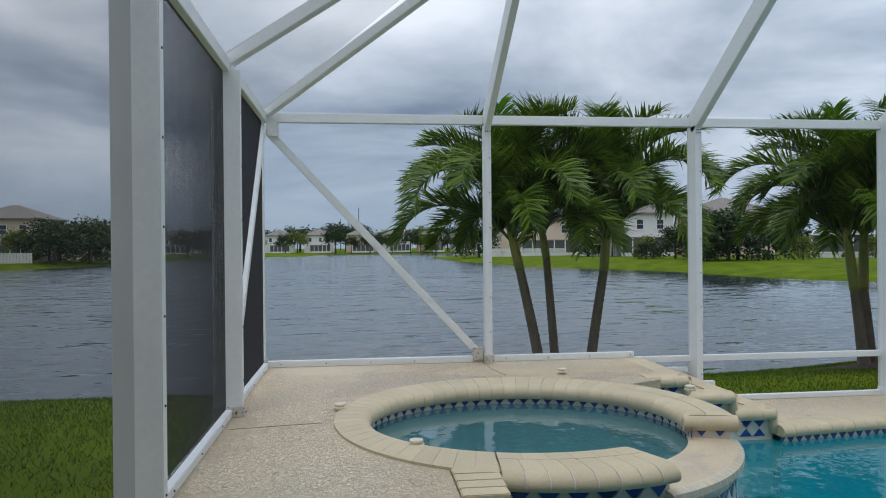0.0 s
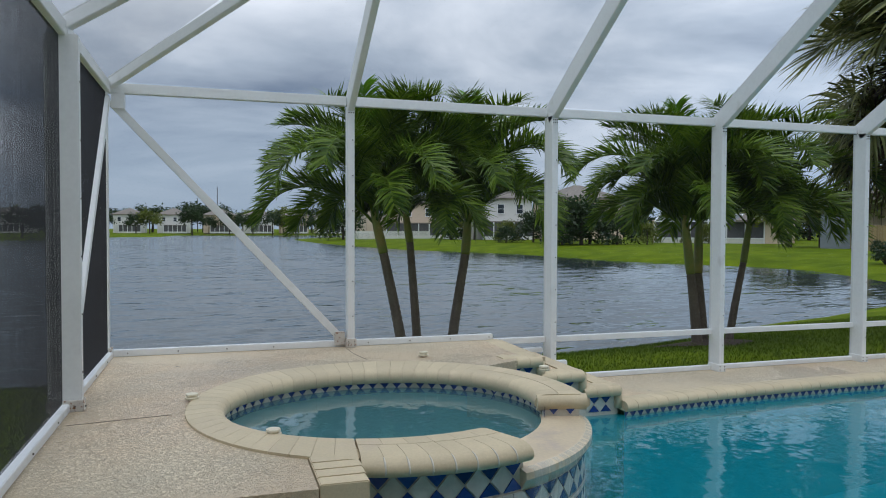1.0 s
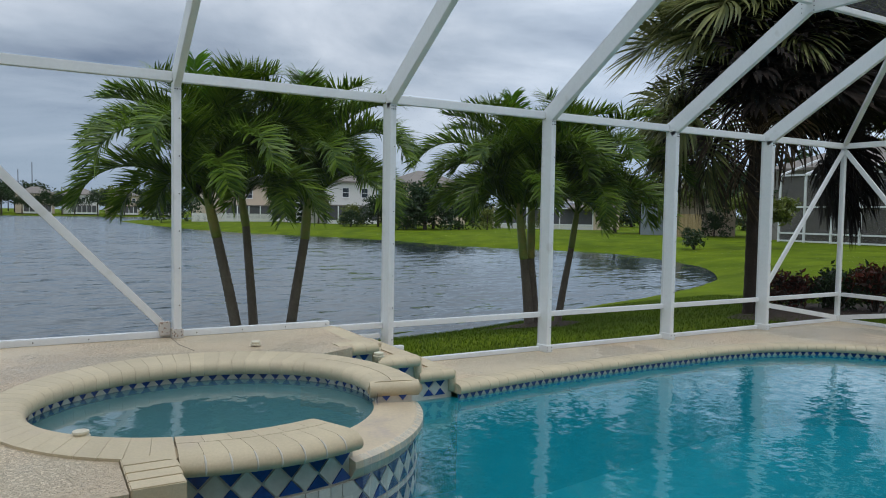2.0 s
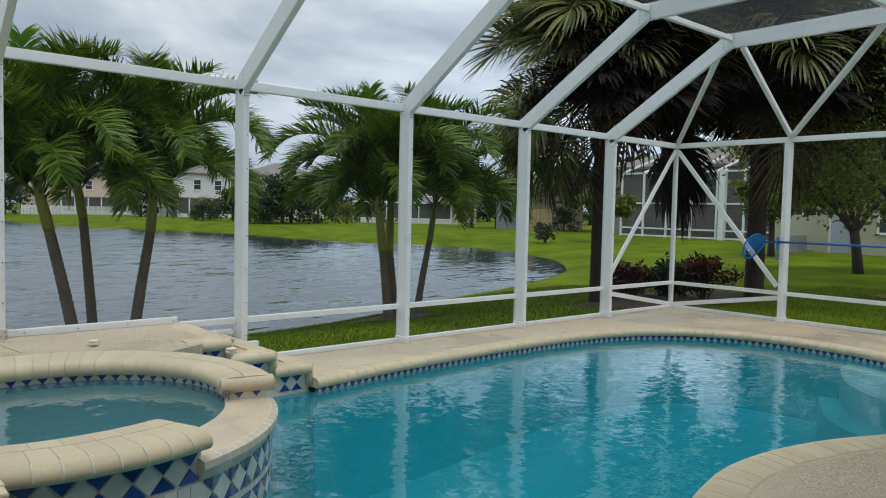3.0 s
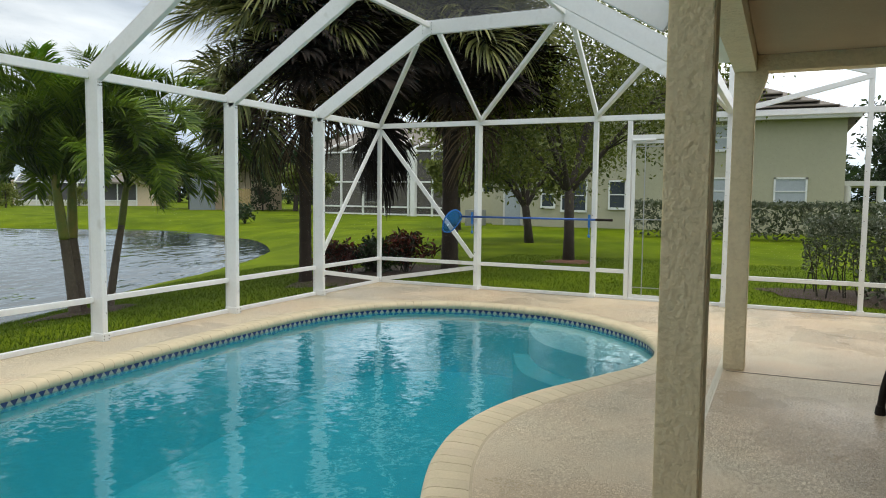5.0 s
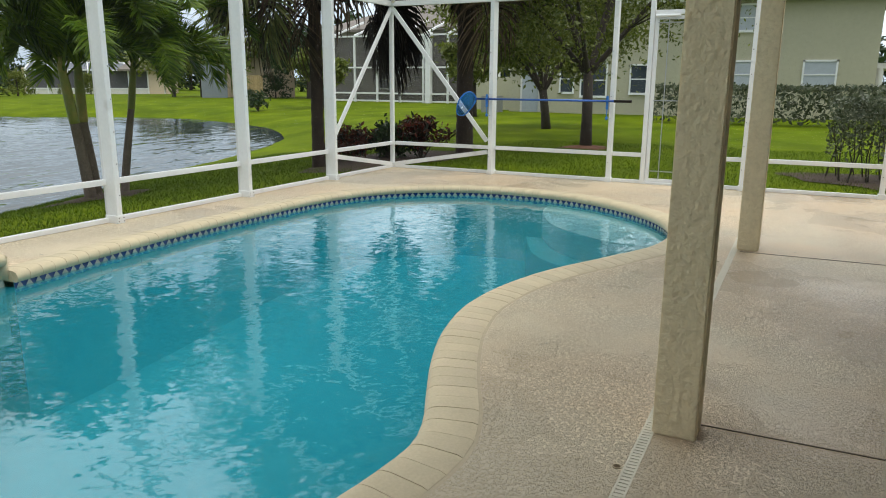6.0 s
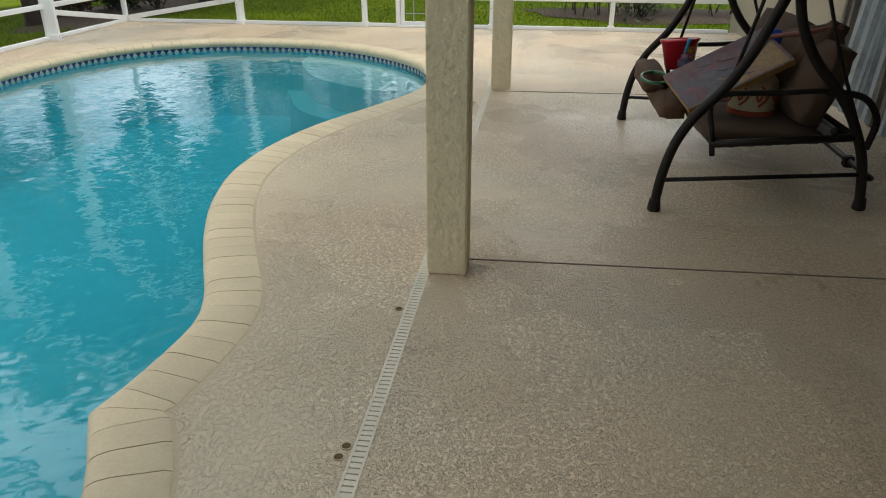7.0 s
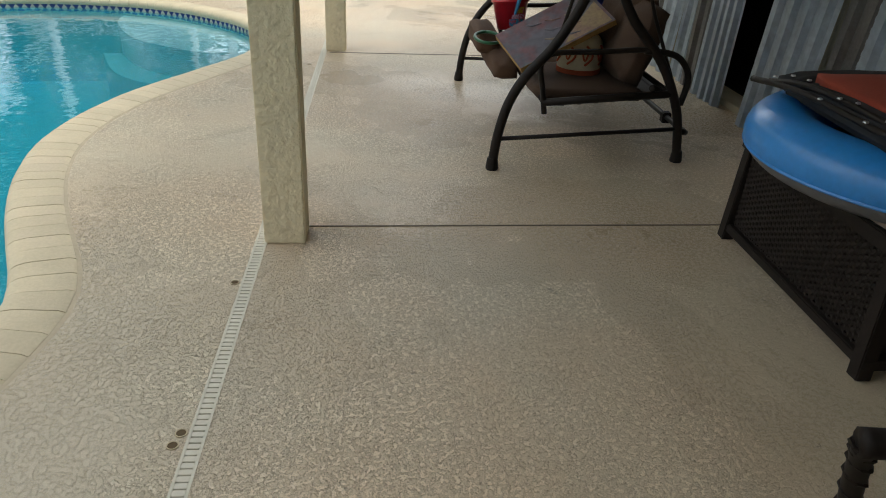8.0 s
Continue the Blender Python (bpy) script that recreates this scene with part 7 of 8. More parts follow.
for k in range(14):
    part("board", box((k * 0.15, -0.015, 0), (k * 0.15 + 0.14, 0.015, 1.75 + 0.02 * (k % 3))), BOARD, tf)
part("rail", box((0, 0.015, 1.3), (2.1, 0.06, 1.4)), BOARD, tf)

# taupe two-storey house with a tall screen cage beyond the cabbage palms
gh_house = thing("house", "taupe two-storey house with a tall white-framed screen cage", "house")
gh_house.location = (0, 0, gh(44, 22))
part("wall", box((46, 15.5, -0.3), (56, 33, 5.0)), HOUSE_GREY, gh_house)
bm = bmesh.new()
hip_roof(bm, 46, 56, 15.5, 33, 5.1, 2.2)
part("roof", bm, FAR_ROOF, gh_house)
for y, z in ((18, 3.5), (21, 1.5), (24.5, 3.5), (27.5, 1.5), (18.5, 1.6)):
    window(gh_house, (45.98, y, z), 1.5, 1.3, "x")
part("enclosure_screen", box((42.05, 17.0, 0.1), (42.08, 29.5, 4.3)), screen_material("far_screen", 0.45, (0.10, 0.095, 0.09)), gh_house)
for k in range(8):
    y = 17.0 + 12.5 * k / 7
    part("enclosure_post", box((41.92, y - 0.06, 0), (42.04, y + 0.06, 4.4)), WHITE, gh_house)
    part("enclosure_rafter", beam((42, y, 4.4), (46, y, 5.6), 0.1, 0.12), WHITE, gh_house)
for z in (0.1, 0.6, 2.3, 4.35):
    part("enclosure_beam", box((41.9, 17.0, z - 0.05), (42.03, 29.5, z + 0.05)), WHITE, gh_house)
part("corner_column", box((41.7, 21.75, 0), (42.1, 22.1, 4.5)), WHITE, gh_house)
part("garden_wall", box((34.0, 11.0, -0.3), (34.3, 15.2, 1.65)), HOUSE_SAGE, gh_house)

# sage stucco two-storey house
sage = thing("house", "sage-beige two-storey stucco house with a grey tiled roof", "house")
sage.location = (0, 0, gh(31, 4))
part("wall", box((32, -2.7, -0.4), (44, 10.8, 4.75)), HOUSE_SAGE, sage)
part("wall", box((32.6, 10.8, -0.4), (40, 12.6, 2.5)), HOUSE_SAGE, sage)
bm = bmesh.new()
hip_roof(bm, 32, 44, -2.7, 10.8, 4.9, 2.6, over=0.5)
roof = part("roof", bm, FAR_ROOF, sage)
for k in range(9):
    z = 4.95 + k * 0.27
    xx = 31.5 + k * 0.66
    part("tile_course", beam((xx, -3.1 + k * 0.7, z), (xx, 11.2 - k * 0.7, z), 0.5, 0.05, bevel=0), FAR_ROOF, roof)
part("soffit_trim", box((31.45, -3.15, 4.66), (31.6, 11.2, 4.86)), HOUSE_WHITE, sage)
window(sage, (31.99, 9.55, 1.55), 0.7, 1.3, "x")
window(sage, (31.99, 8.3, 1.5), 1.25, 1.5, "x")
window(sage, (31.99, 6.3, 1.55), 0.8, 1.3, "x")
window(sage, (31.99, -0.75, 1.75), 1.25, 1.15, "x", BLIND)
window(sage, (31.99, 2.0, 1.75), 1.25, 1.15, "x", BLIND)
window(sage, (31.99, 1.95, 4.0), 1.0, 1.1, "x", BLIND)
part("patio_door", box((32.5, 10.95, -0.1), (32.6, 12.0, 2.1)), HOUSE_WHITE, sage)
part("patio_door_glass", box((32.48, 11.1, 0.0), (32.53, 11.9, 2.0)), BLIND, sage)
# porch on its end
part("porch_roof", box((32.5, -4.2, 2.0), (38, -2.7, 2.2)), HOUSE_WHITE, sage)
for x, y in ((32.6, -2.85), (32.6, -4.0)):
    part("porch_column", tube([(x, y, -0.3), (x, y, 2.0)], 0.13, 12), HOUSE_WHITE, sage)
part("air_conditioner", box((31.0, 12.6, -0.1), (31.8, 13.4, 0.75), 0.03), material("grey_metal_case", (0.25, 0.26, 0.25), rough=0.6), sage)
broad_tree(34.5, -6.0, 6.0, 2.4, 0.16, "dark leafy tree beside the sage house", 48, leaves=80, size=0.16, mat=DARK_LEAF)


# ---- patio: swing, bench and what lies on them ----
BRONZE = material("dark_bronze_tube", (0.020, 0.015, 0.012), rough=0.5, spec=0.3, vary=0.25, scale=8, metal=0.3)
BROWN_CLOTH = material("brown_cushion_cloth", (0.070, 0.040, 0.024), rough=0.95, vary=0.15, scale=4, fine=120, bump=0.3, bump_scale=200)
TAN_CLOTH = material("tan_cushion_cloth", (0.10, 0.054, 0.030), rough=0.95, vary=0.15, scale=4, fine=120, bump=0.3, bump_scale=200)

swing = thing("porch_swing", "dark bronze metal porch swing with brown cushions heaped with things", "porch swing")
FRONT = [(-1.135, 0.0), (-1.15, 0.15), (-1.19, 0.31), (-1.26, 0.44), (-1.37, 0.57), (-1.46, 0.72), (-1.52, 0.86), (-1.57, 1.0), (-1.60, 1.18), (-1.61, 1.35)]
REAR = [(-2.12, 0.0), (-2.10, 0.14), (-2.07, 0.26), (-2.0, 0.41), (-1.91, 0.54), (-1.79, 0.67), (-1.71, 0.80), (-1.67, 0.92), (-1.64, 1.1), (-1.63, 1.35)]
for xf, xr in ((2.47, 2.62), (4.20, 4.05)):
    for prof, x in ((FRONT, xf), (REAR, xr)):
        pts = spline([(x + (3.33 - x) * 0.0 * z, y, z + 0.02) for y, z in prof], 4)
        part("leg", tube(pts, 0.0235, 12), BRONZE, swing, smooth=True)
        foot = lathe([(0.029, 0.0), (0.032, 0.008), (0.027, 0.05), (0.0245, 0.06)], 14, pose(x, prof[0][0], 0))
        part("foot_cap", foot, BRONZE, swing, "black rubber foot cap")
    part("side_bar", tube([(xf, -1.155, 0.155), (xr, -2.10, 0.175)], 0.011, 8), BRONZE, swing, smooth=True)
    # curved stay behind the rear leg
    part("stay", tube(spline([(xr, -1.86, 0.56), (xr, -2.02, 0.54), (xr, -2.10, 0.44), (xr, -2.085, 0.30)], 6), 0.016, 10), BRONZE, swing, smooth=True)
part("top_bar", tube([(2.50, -1.62, 1.36), (4.17, -1.62, 1.36)], 0.027, 12), BRONZE, swing, smooth=True)
for y, z, r in ((-2.20, 0.115, 0.016), (-2.02, 0.33, 0.018)):
    part("rear_rail", tube([(2.62, y + 0.09, z + 0.05), (2.75, y, z), (3.95, y, z), (4.05, y + 0.09, z + 0.05)], r, 10), BRONZE, swing, smooth=True)
part("rail_clamp", box((3.02, -2.225, 0.08), (3.07, -2.175, 0.14), 0.006), BRONZE, swing)
# hanging seat frame
for x in (2.62, 4.02):
    part("seat_side_rail", tube([(x, -1.38, 0.295), (x, -2.05, 0.355)], 0.019, 10), BRONZE, swing, smooth=True)
    part("arm_frame", tube(spline([(x, -1.40, 0.24), (x, -1.38, 0.36), (x, -1.36, 0.48), (x, -1.42, 0.535), (x, -1.65, 0.55), (x, -1.90, 0.56), (x, -1.98, 0.48)], 6), 0.014, 10), BRONZE, swing, smooth=True)
    part("hanger_rod", tube([(x, -1.42, 0.54), (x, -1.60, 1.34)], 0.009, 8), BRONZE, swing, smooth=True)
    part("hanger_rod", tube([(x, -2.05, 0.36), (x, -1.88, 0.72), (x, -1.64, 1.34)], 0.009, 8), BRONZE, swing, smooth=True)
for y, z in ((-1.40, 0.295), (-2.03, 0.35)):
    part("seat_cross_rail", tube([(2.62, y, z), (4.02, y, z)], 0.017, 10), BRONZE, swing, smooth=True)
slats = bmesh.new()
for k in range(7):
    add_box(slats, (2.64, -1.50 - 0.085 * k, 0.276 + 0.008 * k), (4.0, -1.415 - 0.085 * k, 0.284 + 0.008 * k))
part("seat_sling", slats, BRONZE, swing)


def soft_block(lo, hi, m=None, puff=0.03, seg=7, seed=1, sag=0.0):
    """A padded cushion: a box swollen in the middle, with rounded and uneven edges."""
    bm = bmesh.new()
    lo, hi = Vector(lo), Vector(hi)
    size, mid = hi - lo, (lo + hi) / 2
    bmesh.ops.create_cube(bm, size=2.0)
    bmesh.ops.subdivide_edges(bm, edges=bm.edges[:], cuts=seg, use_grid_fill=True)
    for v in bm.verts:
        c = v.co
        b = [(1 - abs(c[i]) ** 4) for i in range(3)]
        p = Vector([math.copysign(abs(c[i]) ** 0.85, c[i]) * size[i] / 2 * (0.93 + 0.07 * b[(i + 1) % 3] * b[(i + 2) % 3]) for i in range(3)])
        n = noise.noise(Vector((c.x * 1.6 + seed * 3.1, c.y * 1.6, c.z * 1.6)))
        flat = min(range(3), key=lambda i: size[i])
        p[flat] += c[flat] * puff * b[(flat + 1) % 3] * b[(flat + 2) % 3] + n * puff * 0.6 - sag * b[0] * b[1]
        v.co = p + mid
    if m:
        bm.transform(m)
    return bm


# seat and back cushions in two halves, and a front edge that folds down
for x0, x1, s, front, tall in ((2.70, 3.34, 3, -1.36, 0.40), (3.35, 3.98, 4, -1.24, 0.44)):
    c = part("seat_cushion", soft_block((x0, -1.93, 0.285), (x1, front, 0.345), puff=0.015, seed=s), BROWN_CLOTH, swing, smooth=True)
    b = part("back_cushion", soft_block((x0, -0.05, 0.0), (x1, 0.06, tall), Matrix.Translation((0, -1.84, 0.36)) @ pose(0, 0, 0, 17, 0, 0), puff=0.04, seed=s + 5), BROWN_CLOTH, swing, smooth=True)
part("front_roll", soft_block((3.10, -1.35, 0.285), (3.80, -1.21, 0.375), pose(0, 0, 0), puff=0.025, seed=9), TAN_CLOTH, swing, "folded tan front edge of the cushion", smooth=True)
part("front_roll", soft_block((3.36, -1.27, 0.375), (3.86, -1.14, 0.475), puff=0.025, seed=12), TAN_CLOTH, swing, "folded tan front edge of the cushion", smooth=True)
pillow = part("throw_pillow", soft_block((-0.22, -0.05, -0.2), (0.22, 0.06, 0.2), pose(3.12, -1.90, 0.60, 24, 14, 8), puff=0.07, seed=15), BROWN_CLOTH, smooth=True)
tagged(pillow, "plump brown throw pillow leaning on the swing's back", "pillow")

# cream bolster with a red scroll pattern
CREAM = material("cream_print_cloth", (0.55, 0.47, 0.32), rough=0.9, vary=0.1)
RED_PRINT = material("rust_red_print", (0.36, 0.07, 0.025), rough=0.9)
bol = thing("bolster", "cream bolster cushion with a rust-red scroll print", "cushion")
bol.matrix_basis = pose(3.05, -1.66, 0.335)
part("body", lathe([(0.02, 0.0), (0.10, 0.005), (0.115, 0.03), (0.118, 0.11), (0.112, 0.19), (0.09, 0.215), (0.02, 0.22)], 24), CREAM, bol, smooth=True)
part("band", lathe([(0.117, 0.020), (0.1185, 0.022), (0.1195, 0.045), (0.117, 0.047)], 24), RED_PRINT, bol)
for k in range(8):
    a0 = k * 0.785
    pts = [(0.1195 * math.cos(a0 + 0.34 * math.sin(t * 3.1)), 0.1195 * math.sin(a0 + 0.34 * math.sin(t * 3.1)), 0.075 + 0.10 * t) for t in [i / 10 for i in range(11)]]
    part("scroll", tube(pts, 0.006, 6), RED_PRINT, bol)
    pts = [(0.1195 * math.cos(a0 + 0.3 * (t - 0.5)), 0.1195 * math.sin(a0 + 0.3 * (t - 0.5)), 0.15 - 0.05 * math.sin(math.pi * t)) for t in [i / 8 for i in range(9)]]
    part("scroll", tube(pts, 0.005, 6), RED_PRINT, bol)

# red bucket with a plain coloured label
RED = material("glossy_red_plastic", (0.55, 0.02, 0.035), rough=0.3, coat=0.3, vary=0.08)
bucket = thing("bucket", "glossy red plastic bucket with a coloured label on the swing", "bucket")
bucket.matrix_basis = pose(3.70, -1.385, 0.450, -4, 6, 0) @ Matrix.Diagonal((1.16, 1.16, 1.05, 1))
part("pail", lathe([(0.062, 0.0), (0.070, 0.004), (0.092, 0.150), (0.099, 0.152), (0.100, 0.166), (0.094, 0.168), (0.088, 0.155), (0.066, 0.012), (0.001, 0.010)], 28), RED, bucket, smooth=True)
for a0, a1, z0, z1, col in ((165, 235, 0.02, 0.06, (0.05, 0.25, 0.45)), (175, 230, 0.062, 0.085, (0.62, 0.42, 0.55)), (185, 225, 0.09, 0.125, (0.65, 0.42, 0.04))):
    v = []
    for z in (z0, z1):
        rr = 0.0708 + (0.092 - 0.070) * z / 0.15
        v += [(rr * math.cos(radians(a0 + (a1 - a0) * k / 6)), rr * math.sin(radians(a0 + (a1 - a0) * k / 6)), z) for k in range(7)]
    raw("label_patch", v, [(k, k + 1, k + 8, k + 7) for k in range(6)], material("label_colour", col, rough=0.4, second=(0.5, 0.1, 0.15), mask_scale=60, mask=(0.5, 0.55)), bucket)
SHOVEL = material("blue_toy_plastic", (0.08, 0.35, 0.60), rough=0.35)
part("toy_spade", tube([(-0.06, 0.0, 0.06), (-0.085, -0.02, 0.12), (-0.105, -0.03, 0.17)], [0.014, 0.009, 0.010], 8), SHOVEL, bucket)

# painted canvas lying across the seat
CANVAS = material("dim_mauve_painting", (0.135, 0.13, 0.15), rough=0.55, vary=0.35, scale=5, fine=30, second=(0.20, 0.10, 0.105), mask_scale=7, mask=(0.46, 0.62))
OCHRE = material("ochre_canvas_edge", (0.36, 0.21, 0.065), rough=0.8, vary=0.25, scale=12)
can = thing("canvas_painting", "violet-grey painted canvas lying tilted across the swing", "painting")
a, b, c = Vector((3.10, -1.20, 0.522)), Vector((2.80, -1.295, 0.418)), Vector((2.86, -1.77, 0.662))
ux, uy = (b - a), (c - b)
nz = ux.cross(uy).normalized()
if nz.z < 0:
    nz = -nz
bm = bmesh.new()
q = [a, b, c, a + uy]
lo = [bm.verts.new(p - nz * 0.032) for p in q]
hi = [bm.verts.new(p - nz * 0.002) for p in q]
for i in range(4):
    bm.faces.new((lo[i], lo[(i + 1) % 4], hi[(i + 1) % 4], hi[i]))
bm.faces.new(lo)
bm.faces.new(hi)
bmesh.ops.recalc_face_normals(bm, faces=bm.faces[:])
part("canvas_edge", bm, OCHRE, can)
bm = bmesh.new()
bm.faces.new([bm.verts.new(p + nz * 0.0005) for p in q])
part("painted_face", bm, CANVAS, can)
for k in range(7):
    s, t = 0.15 + 0.1 * k, 0.3 + 0.06 * ((k * 3) % 7)
    p = a + ux * s + uy * t
    part("brush_stroke", tube([p + nz * 0.001, p + ux * 0.08 + uy * 0.05 + nz * 0.001, p + ux * 0.12 + uy * 0.14 + nz * 0.001], [0.004, 0.007, 0.003], 6), material("stroke_colour", [(0.16, 0.15, 0.17), (0.22, 0.13, 0.11), (0.27, 0.21, 0.15)][k % 3], rough=0.6), can)
bm = bmesh.new()
bm.faces.new([bm.verts.new(p + nz * 0.0025) for p in (c - uy * 0.03 - ux * 0.03, c - uy * 0.52 - ux * 0.03, c - uy * 0.40 - ux * 0.22, c - uy * 0.22 - ux * 0.42, c - uy * 0.03 - ux * 0.62)])
part("pale_corner", bm, material("ochre_cream_paint", (0.36, 0.26, 0.14), rough=0.6, vary=0.3, scale=9, second=(0.24, 0.15, 0.12), mask_scale=9, mask=(0.45, 0.65)), can)
# green hoop, blue ball and a wooden stick
hoop = part("hoop", tube([(3.28 + 0.10 * math.cos(t), -1.19 + 0.075 * math.sin(t), 0.475 + 0.012 * math.cos(t)) for t in [2 * math.pi * k / 28 for k in range(29)]], 0.009, 8), material("green_plastic", (0.02, 0.13, 0.055), rough=0.35), smooth=True)
tagged(hoop, "green plastic hoop on the edge of the swing cushion", "hoop")
bm = bmesh.new()
bmesh.ops.create_uvsphere(bm, u_segments=20, v_segments=12, radius=0.062, matrix=Matrix.Translation((3.28, -1.775, 0.69)))
tagged(part("ball", bm, material("dark_blue_plastic", (0.012, 0.04, 0.30), rough=0.35), smooth=True), "dark blue plastic ball among the cushions", "ball")
stick = part("wooden_stick", tube([(3.05, -1.62, 0.73), (3.0, -1.85, 0.77), (2.97, -1.985, 0.80), (2.965, -2.0, 0.803)], [0.011, 0.013, 0.016, 0.008], 10), material("reddish_wood", (0.16, 0.05, 0.035), rough=0.5), smooth=True)
tagged(stick, "reddish wooden stick lying on the pillows", "stick")

# ---- wicker bench with cushion, inflatable ring and folded chair ----
WICKER = material("dark_brown_wicker", (0.020, 0.015, 0.012), rough=0.6, spec=0.2, vary=0.35, scale=12, fine=90)
bench = thing("wicker_bench", "dark brown woven wicker bench with a beige cushion", "bench")
BX0, BX1, BY0, BY1, BZ = 0.78, 1.755, -2.74, -1.985, 0.43
for x in (BX0 + 0.03, BX1 - 0.03):
    for y in (BY0 + 0.03, BY1 - 0.03):
        fx = 0.02 if x > 1 else -0.02
        part("leg", beam((x - fx, y, BZ), (x + fx * 0.4, y + (0.015 if y > -2.3 else 0), 0.0), 0.05, 0.05, up=(0, 1, 0)), WICKER, bench)
for y in (BY0 + 0.02, BY1 - 0.02):
    for z, d in ((BZ - 0.02, 0.05), (0.055, 0.035)):
        part("frame_rail", beam((BX0, y, z), (BX1 - 0.01, y, z), 0.045, d), WICKER, bench)
for x in (BX0 + 0.02, BX1 - 0.035):
    for z, d in ((BZ - 0.02, 0.05), (0.055, 0.035)):
        part("frame_rail", beam((x, BY0, z), (x, BY1, z), 0.045, d), WICKER, bench)


def weave(x0, x1, z0, z1, y, along_x=True, pitch=0.011):
    """Basket weave: flat strands over and under one another."""
    verts, faces = [], []

    def ribbon(p, q, wide, up, lift, steps):
        i = len(verts)
        for k in range(steps + 1):
            t = k / steps
            c = p.lerp(q, t)
            o = lift * math.cos(math.pi * k)
            for s in (-1, 1):
                verts.append(c + up * (wide * s) + Vector((0, o, 0)) if along_x else c + up * (wide * s) + Vector((o, 0, 0)))
        for k in range(steps):
            faces.append((i + 2 * k, i + 2 * k + 1, i + 2 * k + 3, i + 2 * k + 2))
    nx, nz = int((x1 - x0) / (pitch * 2)), int((z1 - z0) / pitch)
    pos = (lambda a, z: Vector((a, y, z))) if along_x else (lambda a, z: Vector((y, a, z)))
    for k in range(nz):
        z = z0 + (k + 0.5) * pitch
        ribbon(pos(x0, z), pos(x1, z), pitch * 0.42, Vector((0, 0, 1)), 0.004 * (1 if k % 2 else -1), nx)
    side = Vector((1, 0, 0)) if along_x else Vector((0, 1, 0))
    for k in range(nx):
        a = x0 + (k + 0.5) * pitch * 2
        ribbon(pos(a, z0), pos(a, z1), pitch * 0.45, side, 0.0, 2)
    return verts, faces


for args in ((BX0 + 0.03, BX1 - 0.05, 0.07, BZ - 0.04, BY1 - 0.02, True), (BY0 + 0.03, BY1 - 0.04, 0.07, BZ - 0.04, BX1 - 0.035, False)):
    v, f = weave(*args)
    tagged(raw("woven_panel", v, f, WICKER, bench), "dark woven wicker panel", kind="stuff")
part("backing", box((BX0 + 0.05, BY0 + 0.05, 0.06), (BX1 - 0.06, BY1 - 0.04, BZ - 0.03)), WICKER, bench)
BEIGE = material("beige_seat_cloth", (0.46, 0.37, 0.30), rough=0.95, vary=0.08, fine=150, bump=0.2, bump_scale=200)
cushion = part("seat_pad", soft_block((BX0 + 0.0, BY0 + 0.02, BZ - 0.005), (BX1 - 0.03, BY1 - 0.005, BZ + 0.06), puff=0.012, seed=21), BEIGE, smooth=True)
tagged(cushion, "flat beige seat cushion on the wicker bench", "cushion")
PIPING = part("piping", tube(spline([(BX1 - 0.02, BY1 - 0.02, BZ + 0.01), (BX1 - 0.012, BY1 - 0.3, BZ + 0.02), (BX1 - 0.02, BY0 + 0.05, BZ + 0.01)], 5), 0.006, 6), WICKER, cushion)

RING_BLUE = material("blue_vinyl", (0.022, 0.235, 0.62), rough=0.36, vary=0.12, scale=5, coat=0.2, second=(0.025, 0.17, 0.46), mask_scale=4, mask=(0.55, 0.7))
RING_GREY = material("grey_vinyl", (0.12, 0.12, 0.13), rough=0.45, vary=0.15)
ring_c, R, r = Vector((1.15, -2.265, BZ + 0.150)), 0.43, 0.112
infl = thing("inflatable_ring", "blue and grey inflatable swim ring lying on the bench", "swim ring")


def torus_band(v0, v1, mat, name, wrinkle=0.0):
    verts, faces = [], []
    nu, nv = 64, 14
    for i in range(nu):
        u = 2 * math.pi * i / nu
        for j in range(nv + 1):
            v = v0 + (v1 - v0) * j / nv
            rr = r * (1 + wrinkle * 0.03 * math.sin(32 * u) * math.cos(v) ** 4)
            verts.append(ring_c + Vector(((R + rr * math.cos(v)) * math.cos(u), (R + rr * math.cos(v)) * math.sin(u), rr * 0.85 * math.sin(v))))
    for i in range(nu):
        for j in range(nv):
            a, b = i * (nv + 1), ((i + 1) % nu) * (nv + 1)
            faces.append((a + j, b + j, b + j + 1, a + j + 1))
    return raw(name, verts, faces, mat, infl, smooth=True)


torus_band(-0.35, math.pi + 0.2, RING_BLUE, "top_half", 1.0)
torus_band(-math.pi + 0.2, -0.35, RING_GREY, "bottom_half", 1.0)
part("seam", tube([ring_c + Vector(((R + r * 0.945) * math.cos(t), (R + r * 0.945) * math.sin(t), -r * 0.29)) for t in [2 * math.pi * k / 64 for k in range(65)]], 0.005, 6), RING_BLUE, infl)

# folded camp chair on top
RUST_CLOTH = material("rust_red_cloth", (0.30, 0.045, 0.02), rough=0.9, vary=0.15, fine=120)
BLACK_CLOTH = material("black_cloth", (0.02, 0.02, 0.022), rough=0.85, vary=0.2)
STEEL = material("bright_rivet", (0.55, 0.55, 0.55), rough=0.35, metal=0.9)
chair = thing("folded_chair", "folded camp chair with rust-red cloth and black tubes", "folding chair")
cz = BZ + 0.150 + r * 0.85 + 0.012
part("seat_cloth", soft_block((0.55, -2.52, cz + 0.03), (1.40, -1.95, cz + 0.075), puff=0.012, seed=31), RUST_CLOTH, chair, smooth=True)
part("arm_cloth", soft_block((0.55, -1.97, cz + 0.0), (1.42, -1.89, cz + 0.035), pose(0, 0, 0, 0, 0, 0), puff=0.02, seed=32), BLACK_CLOTH, chair, smooth=True)
